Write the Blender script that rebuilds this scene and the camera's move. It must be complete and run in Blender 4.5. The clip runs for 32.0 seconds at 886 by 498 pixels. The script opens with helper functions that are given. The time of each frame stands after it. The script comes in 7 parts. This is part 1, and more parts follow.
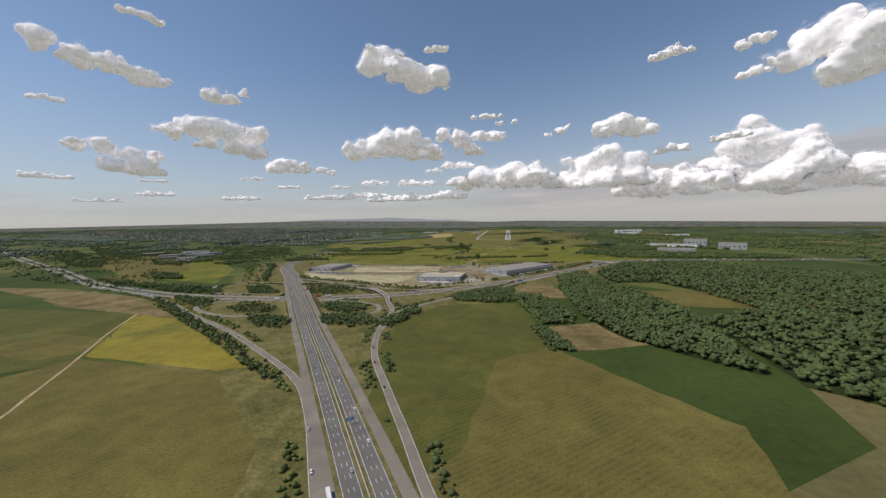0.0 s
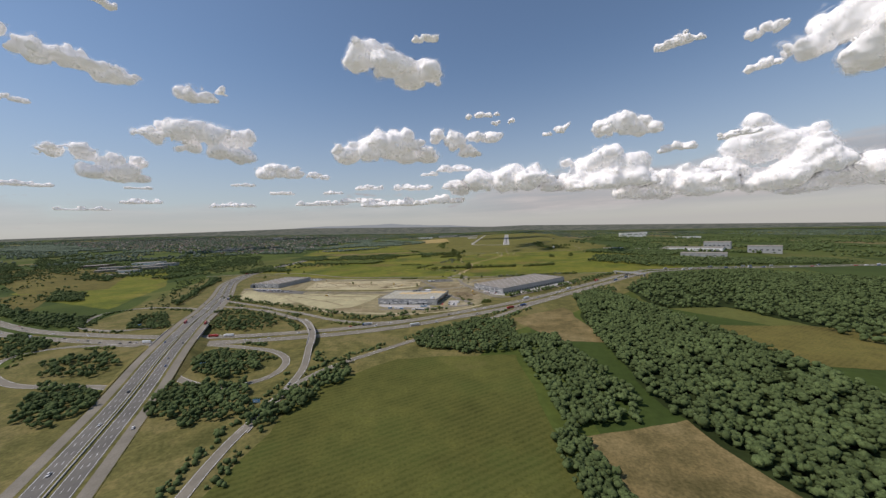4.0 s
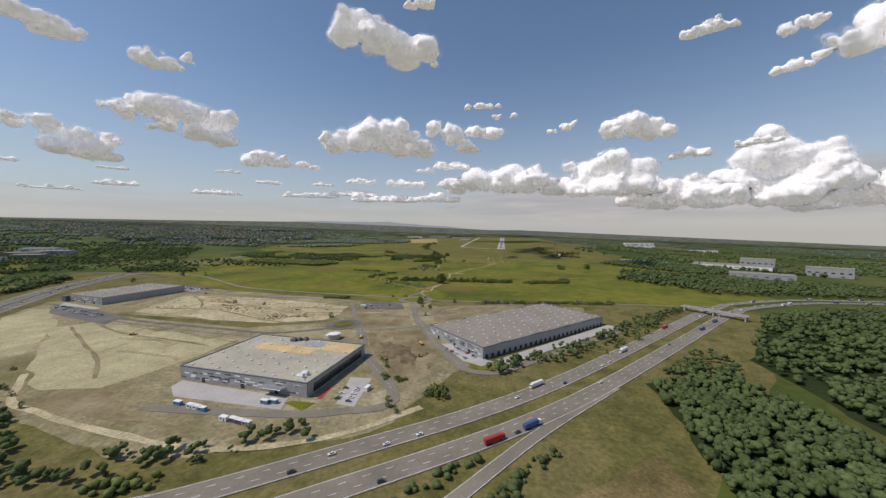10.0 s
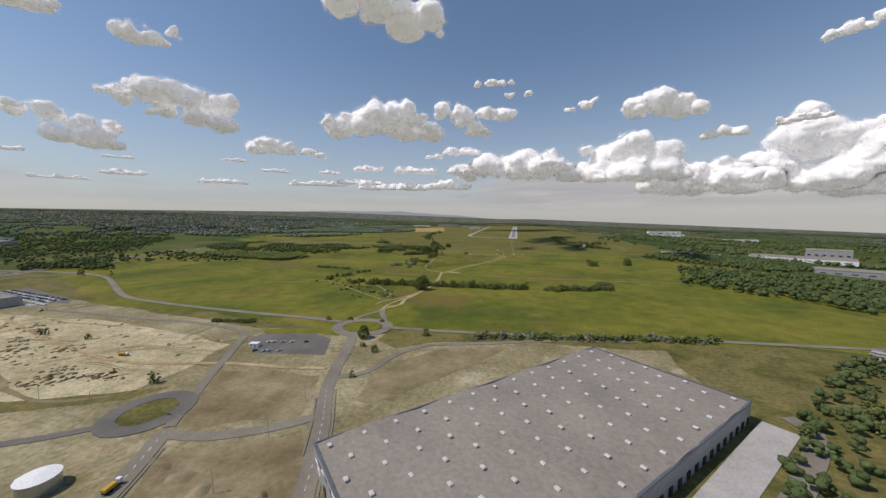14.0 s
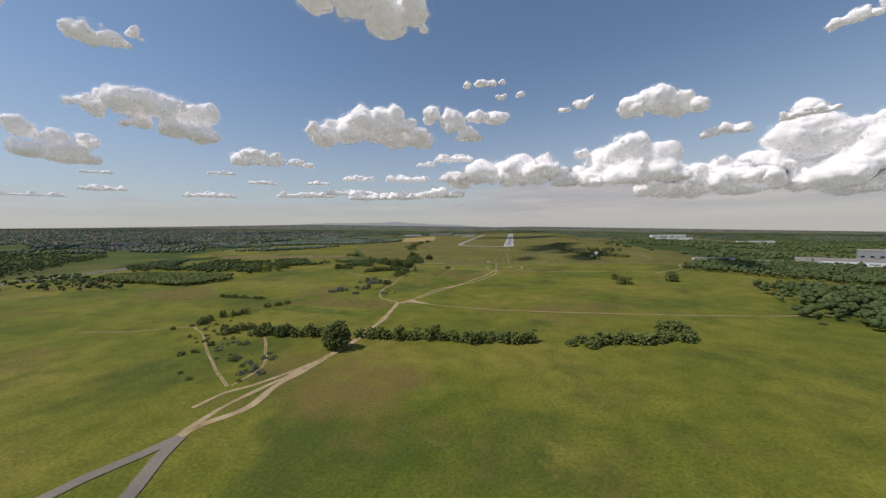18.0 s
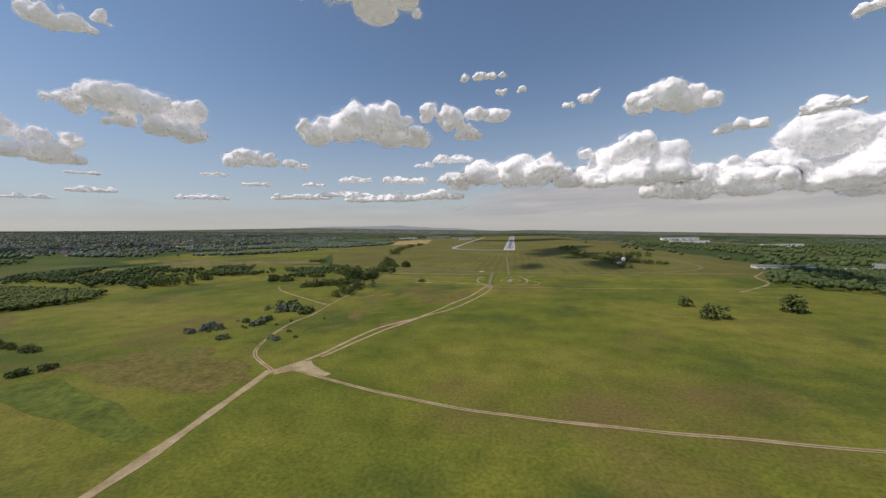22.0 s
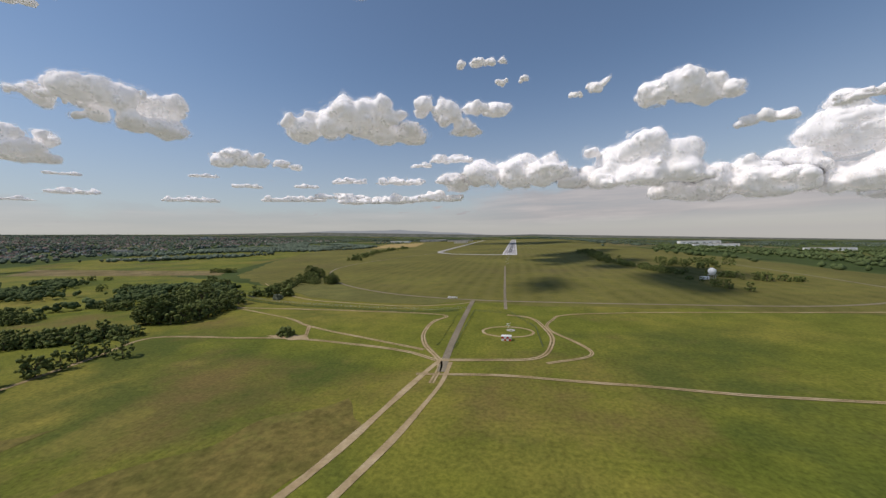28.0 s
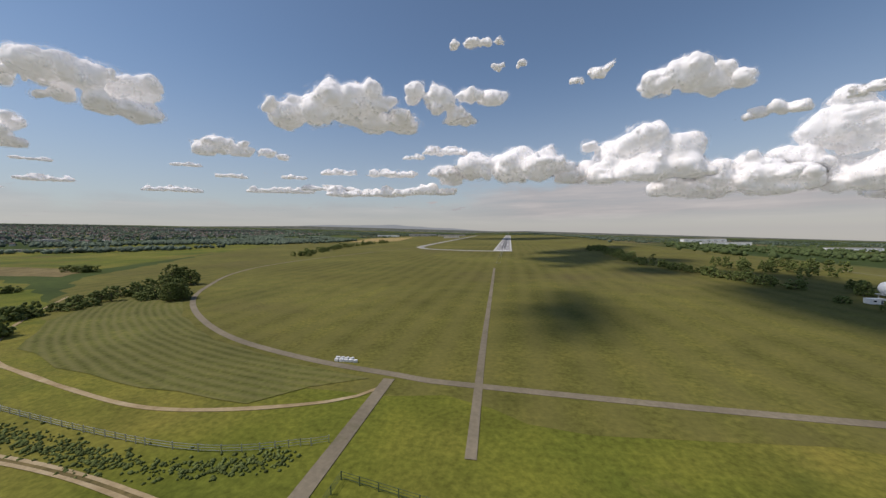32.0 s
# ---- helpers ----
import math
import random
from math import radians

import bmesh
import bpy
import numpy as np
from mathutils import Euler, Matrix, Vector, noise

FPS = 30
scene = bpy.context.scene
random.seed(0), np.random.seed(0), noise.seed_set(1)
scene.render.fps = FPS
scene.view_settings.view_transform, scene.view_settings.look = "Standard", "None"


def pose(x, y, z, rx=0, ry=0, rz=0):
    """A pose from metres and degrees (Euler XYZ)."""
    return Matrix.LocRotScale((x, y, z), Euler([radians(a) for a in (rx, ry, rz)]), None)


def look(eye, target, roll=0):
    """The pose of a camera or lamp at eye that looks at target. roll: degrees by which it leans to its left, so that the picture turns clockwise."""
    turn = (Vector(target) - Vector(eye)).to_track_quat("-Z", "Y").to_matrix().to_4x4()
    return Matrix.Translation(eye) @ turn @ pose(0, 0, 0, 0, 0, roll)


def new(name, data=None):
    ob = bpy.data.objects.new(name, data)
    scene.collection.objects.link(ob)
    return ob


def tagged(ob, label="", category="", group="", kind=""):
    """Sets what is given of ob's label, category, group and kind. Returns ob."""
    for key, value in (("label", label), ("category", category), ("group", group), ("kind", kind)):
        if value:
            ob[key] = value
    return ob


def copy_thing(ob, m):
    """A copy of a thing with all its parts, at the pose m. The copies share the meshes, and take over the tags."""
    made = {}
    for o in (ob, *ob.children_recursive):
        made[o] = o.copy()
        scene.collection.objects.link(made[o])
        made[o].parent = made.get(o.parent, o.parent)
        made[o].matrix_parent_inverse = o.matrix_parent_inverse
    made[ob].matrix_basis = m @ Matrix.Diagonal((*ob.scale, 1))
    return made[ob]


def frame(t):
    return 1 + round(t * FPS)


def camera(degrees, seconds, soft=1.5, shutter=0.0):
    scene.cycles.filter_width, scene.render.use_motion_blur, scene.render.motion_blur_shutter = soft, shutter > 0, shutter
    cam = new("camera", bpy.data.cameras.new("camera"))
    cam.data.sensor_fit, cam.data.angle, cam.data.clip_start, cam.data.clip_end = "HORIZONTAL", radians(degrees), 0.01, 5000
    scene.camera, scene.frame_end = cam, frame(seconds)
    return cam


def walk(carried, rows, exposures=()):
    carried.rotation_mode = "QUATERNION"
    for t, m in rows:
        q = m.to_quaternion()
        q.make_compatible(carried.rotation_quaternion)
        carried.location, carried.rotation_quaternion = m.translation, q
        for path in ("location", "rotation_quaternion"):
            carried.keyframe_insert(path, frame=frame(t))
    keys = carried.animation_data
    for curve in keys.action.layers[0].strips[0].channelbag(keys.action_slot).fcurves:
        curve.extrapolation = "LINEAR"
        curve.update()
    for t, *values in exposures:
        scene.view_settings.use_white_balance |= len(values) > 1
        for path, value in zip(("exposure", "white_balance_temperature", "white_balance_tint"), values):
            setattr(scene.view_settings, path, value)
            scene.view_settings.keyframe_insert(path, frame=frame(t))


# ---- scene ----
# seconds, eye x, y, z, turn to the left, pitch, roll
FLIGHT = [
    (0, 0.00, 0.00, 85.96, 11.362, -4.395, -2.112),
    (0.5, 0.23, 18.67, 85.06, 11.372, -4.152, -1.353),
    (1, 0.44, 37.31, 84.15, 11.324, -4.232, -0.875),
    (1.5, 0.65, 55.91, 83.24, 11.328, -4.120, -0.757),
    (2, 0.85, 74.47, 82.34, 11.320, -3.959, -1.227),
    (2.5, 1.03, 93.00, 81.43, 11.242, -3.724, -2.128),
    (3, 1.21, 111.50, 80.52, 11.291, -3.410, -2.944),
    (3.5, 1.38, 129.95, 79.62, 11.317, -3.432, -3.175),
    (5.5, 1.95, 203.37, 75.98, 10.536, -3.636, -0.170),
    (6, 2.07, 221.62, 75.08, 10.673, -3.619, 0.024),
    (6.5, 2.18, 239.82, 74.17, 10.901, -3.480, -0.272),
    (7, 2.28, 257.98, 73.26, 11.175, -3.313, -0.841),
    (7.5, 2.38, 276.10, 72.35, 11.432, -3.199, -1.432),
    (8, 2.46, 294.17, 71.44, 11.495, -3.076, -2.195),
    (8.5, 2.54, 312.19, 70.53, 11.322, -2.978, -3.307),
    (9, 2.61, 330.16, 69.62, 11.062, -3.104, -3.254),
    (9.5, 2.67, 348.08, 68.71, 10.737, -3.112, -1.947),
    (10, 2.72, 365.95, 67.80, 10.448, -3.334, 0.236),
    (10.5, 2.77, 383.77, 66.89, 10.466, -3.641, 2.164),
    (11, 2.81, 401.54, 65.98, 10.670, -3.980, 2.924),
    (11.5, 2.84, 419.26, 65.07, 10.971, -4.089, 2.728),
    (12, 2.87, 436.92, 64.17, 11.427, -4.162, 2.213),
    (12.5, 2.89, 454.52, 63.26, 11.804, -4.389, 2.185),
    (13, 2.90, 472.07, 62.35, 12.144, -4.739, 1.279),
    (13.5, 2.90, 489.56, 61.44, 12.393, -5.063, 0.314),
    (14, 2.90, 507.00, 60.53, 12.519, -5.144, 0.025),
    (14.5, 2.89, 524.37, 59.62, 12.503, -4.912, -0.151),
    (16.5, 2.80, 593.26, 55.99, 12.478, -3.525, -2.871),
    (17, 2.77, 610.33, 55.08, 12.225, -3.484, -2.303),
    (17.5, 2.73, 627.33, 54.17, 12.033, -3.555, -1.472),
    (18, 2.68, 644.27, 53.27, 11.949, -3.542, -1.446),
    (18.5, 2.63, 661.13, 52.36, 11.971, -3.433, -2.052),
    (19, 2.57, 677.94, 51.45, 11.994, -3.315, -2.871),
    (19.5, 2.51, 694.67, 50.55, 11.979, -3.283, -2.325),
    (20, 2.45, 711.33, 49.64, 12.034, -3.436, -1.320),
    (20.5, 2.38, 727.93, 48.74, 12.102, -3.517, -0.442),
    (21, 2.31, 744.45, 47.83, 12.187, -3.350, -0.800),
    (21.5, 2.23, 760.90, 46.93, 12.246, -3.078, -1.399),
    (22, 2.15, 777.28, 46.02, 12.152, -2.959, -1.447),
    (22.5, 2.06, 793.58, 45.12, 12.093, -2.946, -1.270),
    (23, 1.98, 809.81, 44.22, 11.991, -2.620, -1.683),
    (23.5, 1.89, 825.96, 43.31, 11.826, -2.544, -1.191),
    (24, 1.79, 842.03, 42.41, 11.623, -2.641, -0.028),
    (24.5, 1.70, 858.03, 41.51, 11.429, -2.847, 0.961),
    (25, 1.60, 873.95, 40.61, 11.445, -3.429, 1.988),
    (25.5, 1.49, 889.79, 39.71, 11.645, -3.984, 3.132),
    (27.5, 1.06, 952.32, 36.12, 12.597, -2.826, -0.231),
    (28, 0.95, 967.75, 35.22, 12.420, -2.216, -1.453),
    (28.5, 0.83, 983.09, 34.32, 12.132, -1.684, -1.611),
    (29, 0.72, 998.34, 33.43, 11.921, -1.501, -0.965),
    (29.5, 0.60, 1013.51, 32.53, 11.859, -1.519, -0.627),
    (30, 0.48, 1028.59, 31.64, 11.797, -1.880, -0.776),
    (30.5, 0.36, 1043.58, 30.75, 11.848, -2.164, -0.625),
    (31, 0.24, 1058.48, 29.86, 11.750, -2.369, -0.600),
    (31.5, 0.12, 1073.28, 28.97, 11.598, -2.625, -0.868),
    (32, 0.00, 1088.00, 28.08, 11.509, -2.979, -0.642),
]


def heading(turn, pitch):
    a, b = radians(turn), radians(pitch)
    return Vector((-math.sin(a) * math.cos(b), math.cos(a) * math.cos(b), math.sin(b)))


cam = camera(105.1, 32.0, soft=1.4)
walk(cam, [(t, look((x, y, z), Vector((x, y, z)) + heading(a, b) * 10, r)) for t, x, y, z, a, b, r in FLIGHT], [(0, -0.08, 6600, 17), (32, -0.14, 6600, 17)])

# ---- world and sun ----
SUN_EL, SUN_AZ = radians(54), radians(-112)  # azimuth from ahead (+y), clockwise
to_sun = Vector((math.sin(SUN_AZ) * math.cos(SUN_EL), math.cos(SUN_AZ) * math.cos(SUN_EL), math.sin(SUN_EL)))


class Nodes:
    """Short hand for building node trees."""

    def __init__(self, tree):
        self.tree = tree
        tree.nodes.clear()

    def link(self, a, b):
        self.tree.links.new(a, b)

    def math(self, op, a, b=None, clamp=False):
        n = self.tree.nodes.new("ShaderNodeMath")
        n.operation, n.use_clamp = op, clamp
        for k, v in enumerate((a, b)):
            if v is None:
                continue
            if isinstance(v, (int, float)):
                n.inputs[k].default_value = v
            else:
                self.link(v, n.inputs[k])
        return n.outputs[0]

    def ramp(self, source, stops, constant=False):
        n = self.tree.nodes.new("ShaderNodeValToRGB")
        n.color_ramp.interpolation = "CONSTANT" if constant else "LINEAR"
        e = n.color_ramp.elements
        while len(e) < len(stops):
            e.new(0.5)
        for k, (p, c) in enumerate(stops):
            e[k].position, e[k].color = p, (*c, 1)
        self.link(source, n.inputs[0])
        return n.outputs[0]

    def noise(self, vector, scale, detail=4, rough=0.55, lacunarity=2.0):
        n = self.tree.nodes.new("ShaderNodeTexNoise")
        n.inputs["Scale"].default_value, n.inputs["Detail"].default_value = scale, detail
        n.inputs["Roughness"].default_value = rough
        n.inputs["Lacunarity"].default_value = lacunarity
        if vector is not None:
            self.link(vector, n.inputs["Vector"])
        return n.outputs["Fac"]

    def mix(self, fac, a, b, blend="MIX"):
        n = self.tree.nodes.new("ShaderNodeMix")
        n.data_type, n.blend_type = "RGBA", blend
        for k, v in ((0, fac), (6, a), (7, b)):
            if isinstance(v, (int, float)):
                n.inputs[k].default_value = v
            elif isinstance(v, tuple):
                n.inputs[k].default_value = (*v, 1)
            else:
                self.link(v, n.inputs[k])
        return n.outputs[2]


world = bpy.data.worlds.new("sky")
scene.world = world
world.use_nodes = True
W = Nodes(world.node_tree)
sky = world.node_tree.nodes.new("ShaderNodeTexSky")
sky.sky_type, sky.sun_disc = "NISHITA", False
sky.sun_elevation, sky.sun_rotation = SUN_EL, SUN_AZ
sky.altitude, sky.air_density, sky.dust_density, sky.ozone_density = 150, 1.0, 0.25, 3.0
geo = world.node_tree.nodes.new("ShaderNodeTexCoord")
sep = world.node_tree.nodes.new("ShaderNodeSeparateXYZ")
W.link(geo.outputs["Generated"], sep.inputs[0])
up = sep.outputs[2]
# far cumulus towards the horizon: small flat heaps, and a thick bank to the right
az = W.math("ARCTAN2", sep.outputs[0], sep.outputs[1])


def layer(fx, fy, lift, depth, scale):
    c = world.node_tree.nodes.new("ShaderNodeCombineXYZ")
    W.link(W.math("MULTIPLY", az, fx), c.inputs[0])
    W.link(W.math("MULTIPLY", W.math("ADD", up, lift), fy), c.inputs[1])
    c.inputs[2].default_value = depth
    return W.noise(c.outputs[0], scale, 8, 0.6)


small = layer(9.0, 34.0, 0.0, 2.3, 1.0)
limit = W.math("ADD", 0.6, W.math("MULTIPLY", W.math("ABSOLUTE", W.math("SUBTRACT", up, 0.075)), 1.1))
cover_small = W.math("MULTIPLY", W.math("SUBTRACT", small, limit), 16.0, clamp=True)
bankn = layer(5.5, 14.0, 0.0, 7.1, 1.0)
streak = layer(4.0, 46.0, 0.0, 3.7, 1.0)
right = W.math("MAXIMUM", W.math("MULTIPLY", W.math("ADD", az, 0.4), 2.2, clamp=True), 0.42)
depth_of_deck = W.math("SUBTRACT", W.math("ADD", W.math("ADD", 0.065, W.math("MULTIPLY", right, 0.085)), W.math("MULTIPLY", W.math("SUBTRACT", bankn, 0.5), 0.2)), up)
cover_bank = W.math("MULTIPLY", W.math("MULTIPLY", W.math("MULTIPLY", depth_of_deck, 26.0, clamp=True), right), W.math("ADD", 0.5, W.math("MULTIPLY", streak, 0.8)), clamp=True)
cover = W.math("MAXIMUM", cover_small, cover_bank)
cover = W.math("MULTIPLY", cover, W.math("MULTIPLY", W.math("SUBTRACT", up, 0.012), 30.0, clamp=True))
shade = W.math("ADD", W.math("MULTIPLY", W.math("SUBTRACT", streak, 0.5), 2.2), 0.5)
cloud_col = W.ramp(shade, [(0.15, (4.7, 4.8, 5.0)), (0.5, (5.75, 5.62, 5.6)), (0.85, (7.0, 6.8, 6.6))])
hazy = W.math("POWER", W.math("SUBTRACT", 1.0, W.math("MULTIPLY", W.math("ABSOLUTE", up), 2.2), clamp=True), 2.0)
blue = W.mix(1.0, sky.outputs[0], (1.42, 1.46, 1.37), "MULTIPLY")
clear = W.mix(W.math("MULTIPLY", hazy, 0.85), blue, (5.4, 5.6, 5.65))
skycol = W.mix(W.math("MULTIPLY", cover, 0.88), clear, cloud_col)
# the land beyond the sheet's edge lies lower on the right and higher on the left
rise = W.math("SUBTRACT", W.math("MINIMUM", W.math("MULTIPLY", W.math("MAXIMUM", W.math("SUBTRACT", -0.04, sep.outputs[0]), 0.0), 0.04), 0.0205), W.math("MULTIPLY", W.math("MAXIMUM", W.math("SUBTRACT", sep.outputs[0], 0.04), 0.0), 0.04))
land = W.math("MULTIPLY", W.math("SUBTRACT", W.math("SUBTRACT", rise, 0.0015), up), 900.0, clamp=True)
# far land is drawn in the background, sunlit hazy tones in its ramp
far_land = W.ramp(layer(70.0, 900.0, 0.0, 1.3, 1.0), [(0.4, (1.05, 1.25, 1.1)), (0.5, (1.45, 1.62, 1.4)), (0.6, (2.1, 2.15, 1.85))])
# low hills beyond the plain, drawn in the sky and painted pale for haze
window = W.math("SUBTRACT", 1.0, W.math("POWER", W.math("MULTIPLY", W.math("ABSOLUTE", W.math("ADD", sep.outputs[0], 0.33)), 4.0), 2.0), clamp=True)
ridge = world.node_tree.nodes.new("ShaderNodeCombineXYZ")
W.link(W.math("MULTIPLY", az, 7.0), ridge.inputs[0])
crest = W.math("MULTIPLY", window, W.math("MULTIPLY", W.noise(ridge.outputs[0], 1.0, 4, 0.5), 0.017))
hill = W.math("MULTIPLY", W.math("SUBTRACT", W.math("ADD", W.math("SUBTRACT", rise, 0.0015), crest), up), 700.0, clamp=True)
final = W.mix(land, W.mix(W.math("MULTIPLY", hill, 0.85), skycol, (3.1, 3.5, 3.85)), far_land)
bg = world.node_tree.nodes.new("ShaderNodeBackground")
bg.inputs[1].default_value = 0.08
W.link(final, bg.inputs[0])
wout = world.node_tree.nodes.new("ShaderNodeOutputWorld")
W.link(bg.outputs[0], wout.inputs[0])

sun = new("sun", bpy.data.lights.new("sun", "SUN"))
sun.data.energy, sun.data.angle, sun.data.color = 3.4, radians(0.5), (1.0, 0.95, 0.87)
sun.matrix_world = look((0, 0, 500), Vector((0, 0, 500)) - to_sun)
scene.view_settings.exposure = 0.0


# ---- materials ----
def material(name, stops, scale=1.0, rough=0.85, metal=0.0, fine=None, bump=0.0, spread=0.0, detail=5, spec=0.3, mid=0.0, stain=None):
    """A noise-mottled surface: colour stops over noise of the given scale (per metre), a finer grain and relief on it."""
    m = bpy.data.materials.new(name)
    m.use_nodes = True
    N = Nodes(m.node_tree)
    co = m.node_tree.nodes.new("ShaderNodeNewGeometry").outputs["Position"]
    base = N.noise(co, scale, detail, 0.6)
    col = N.ramp(base, stops)
    grain = N.noise(co, fine or scale * 9, 4, 0.65)
    col = N.mix(0.9 if mid else 0.55, col, N.ramp(grain, [(0.3, (0.6, 0.62, 0.6)), (0.7, (1.32, 1.3, 1.3))] if mid else [(0.25, (0.6, 0.6, 0.6)), (0.75, (1.28, 1.28, 1.28))]), "MULTIPLY")
    if mid:
        col = N.mix(0.9, col, N.ramp(N.noise(co, mid, 5, 0.6), [(0.3, (0.72, 0.75, 0.72)), (0.5, (1.0, 1.0, 1.0)), (0.72, (1.3, 1.22, 1.2))]), "MULTIPLY")
    for size, tone, most in stain or ():
        edge = N.math("MULTIPLY", N.math("SUBTRACT", N.noise(co, size, 7, 0.68), most), 9.0, clamp=True)
        col = N.mix(N.math("MULTIPLY", edge, 0.82), col, N.mix(0.8, tone, N.ramp(grain, [(0.25, (0.6, 0.6, 0.6)), (0.75, (1.3, 1.3, 1.3))]), "MULTIPLY"))
    if spread:
        info = m.node_tree.nodes.new("ShaderNodeObjectInfo")
        isl = m.node_tree.nodes.new("ShaderNodeNewGeometry").outputs["Random Per Island"]
        r = N.math("FRACT", N.math("ADD", info.outputs["Random"], isl))
        v = N.math("ADD", 1 - spread, N.math("MULTIPLY", r, 2 * spread))
        cc = m.node_tree.nodes.new("ShaderNodeCombineColor")
        for k in range(3):
            N.link(v, cc.inputs[k])
        col = N.mix(1.0, col, cc.outputs[0], "MULTIPLY")
    bsdf = m.node_tree.nodes.new("ShaderNodeBsdfPrincipled")
    bsdf.inputs["Roughness"].default_value, bsdf.inputs["Metallic"].default_value = rough, metal
    bsdf.inputs["Specular IOR Level"].default_value = spec
    N.link(col, bsdf.inputs["Base Color"])
    if bump:
        b = m.node_tree.nodes.new("ShaderNodeBump")
        b.inputs["Strength"].default_value, b.inputs["Distance"].default_value = 0.6, bump
        N.link(grain, b.inputs["Height"])
        N.link(b.outputs[0], bsdf.inputs["Normal"])
    out = m.node_tree.nodes.new("ShaderNodeOutputMaterial")
    N.link(bsdf.outputs[0], out.inputs[0])
    return m


def around(c, a=0.75, b=1.3):
    """Three stops about one colour."""
    return [(0.32, tuple(v * a for v in c)), (0.5, c), (0.68, tuple(v * b for v in c))]


def farmland():
    """The far ground: a patchwork of fields with mottling inside each."""
    m = bpy.data.materials.new("farmland")
    m.use_nodes = True
    N = Nodes(m.node_tree)
    co = m.node_tree.nodes.new("ShaderNodeNewGeometry").outputs["Position"]
    turn = m.node_tree.nodes.new("ShaderNodeMapping")
    turn.inputs["Rotation"].default_value = (0, 0, 0.5)
    turn.inputs["Scale"].default_value = (0.0065, 0.0032, 0)
    N.link(co, turn.inputs[0])
    v = m.node_tree.nodes.new("ShaderNodeTexVoronoi")
    v.voronoi_dimensions, v.distance = "2D", "CHEBYCHEV"
    v.inputs["Scale"].default_value = 1.0
    N.link(turn.outputs[0], v.inputs["Vector"])
    s = m.node_tree.nodes.new("ShaderNodeSeparateColor")
    N.link(v.outputs["Color"], s.inputs[0])
    col = N.ramp(s.outputs[0], [(0.0, (0.05, 0.075, 0.018)), (0.25, (0.075, 0.1, 0.022)), (0.45, (0.105, 0.115, 0.032)), (0.6, (0.06, 0.085, 0.02)), (0.78, (0.15, 0.13, 0.055)), (0.9, (0.085, 0.105, 0.025))], True)
    col = N.mix(0.8, col, N.ramp(N.noise(co, 0.012, 5, 0.6), [(0.3, (0.6, 0.66, 0.6)), (0.7, (1.3, 1.22, 1.2))]), "MULTIPLY")
    col = N.mix(0.5, col, N.ramp(N.noise(co, 0.25, 4, 0.65), [(0.3, (0.6, 0.6, 0.6)), (0.7, (1.3, 1.3, 1.3))]), "MULTIPLY")
    bsdf = m.node_tree.nodes.new("ShaderNodeBsdfPrincipled")
    bsdf.inputs["Roughness"].default_value = 0.95
    bsdf.inputs["Specular IOR Level"].default_value = 0.1
    N.link(col, bsdf.inputs["Base Color"])
    out = m.node_tree.nodes.new("ShaderNodeOutputMaterial")
    N.link(bsdf.outputs[0], out.inputs[0])
    return m


def striped(name, c1, c2, angle, width, blotch=(), size=0.02, centre=None):
    """Mown or tilled ground with long swaths."""
    m = material(name, around(c1), size, 0.95, fine=0.9, spec=0.1, mid=0.1, stain=blotch)
    N = m.node_tree
    wave = N.nodes.new("ShaderNodeTexWave")
    wave.wave_type, wave.bands_direction = "BANDS", "X"
    wave.inputs["Scale"].default_value = 1.0 / width
    wave.inputs["Distortion"].default_value, wave.inputs["Detail"].default_value = 2.5, 2.0
    wave.inputs["Detail Scale"].default_value = 0.3
    turn = N.nodes.new("ShaderNodeMapping")
    turn.inputs["Rotation"].default_value = (0, 0, angle)
    if centre:
        wave.wave_type, wave.rings_direction = "RINGS", "Z"
        turn.inputs["Location"].default_value = (-centre[0], -centre[1], 0)
    co = N.nodes.new("ShaderNodeNewGeometry")
    N.links.new(co.outputs["Position"], turn.inputs[0])
    N.links.new(turn.outputs[0], wave.inputs["Vector"])
    bsdf = next(n for n in N.nodes if n.type == "BSDF_PRINCIPLED")
    old = bsdf.inputs["Base Color"].links[0].from_socket
    mx = N.nodes.new("ShaderNodeMix")
    mx.data_type = "RGBA"
    fac = N.nodes.new("ShaderNodeMath")
    fac.operation = "MULTIPLY"
    fac.inputs[1].default_value = 0.5
    N.links.new(wave.outputs["Fac"], fac.inputs[0])
    N.links.new(fac.outputs[0], mx.inputs[0])
    N.links.new(old, mx.inputs[6])
    mx.inputs[7].default_value = (*c2, 1)
    N.links.new(mx.outputs[2], bsdf.inputs["Base Color"])
    return m


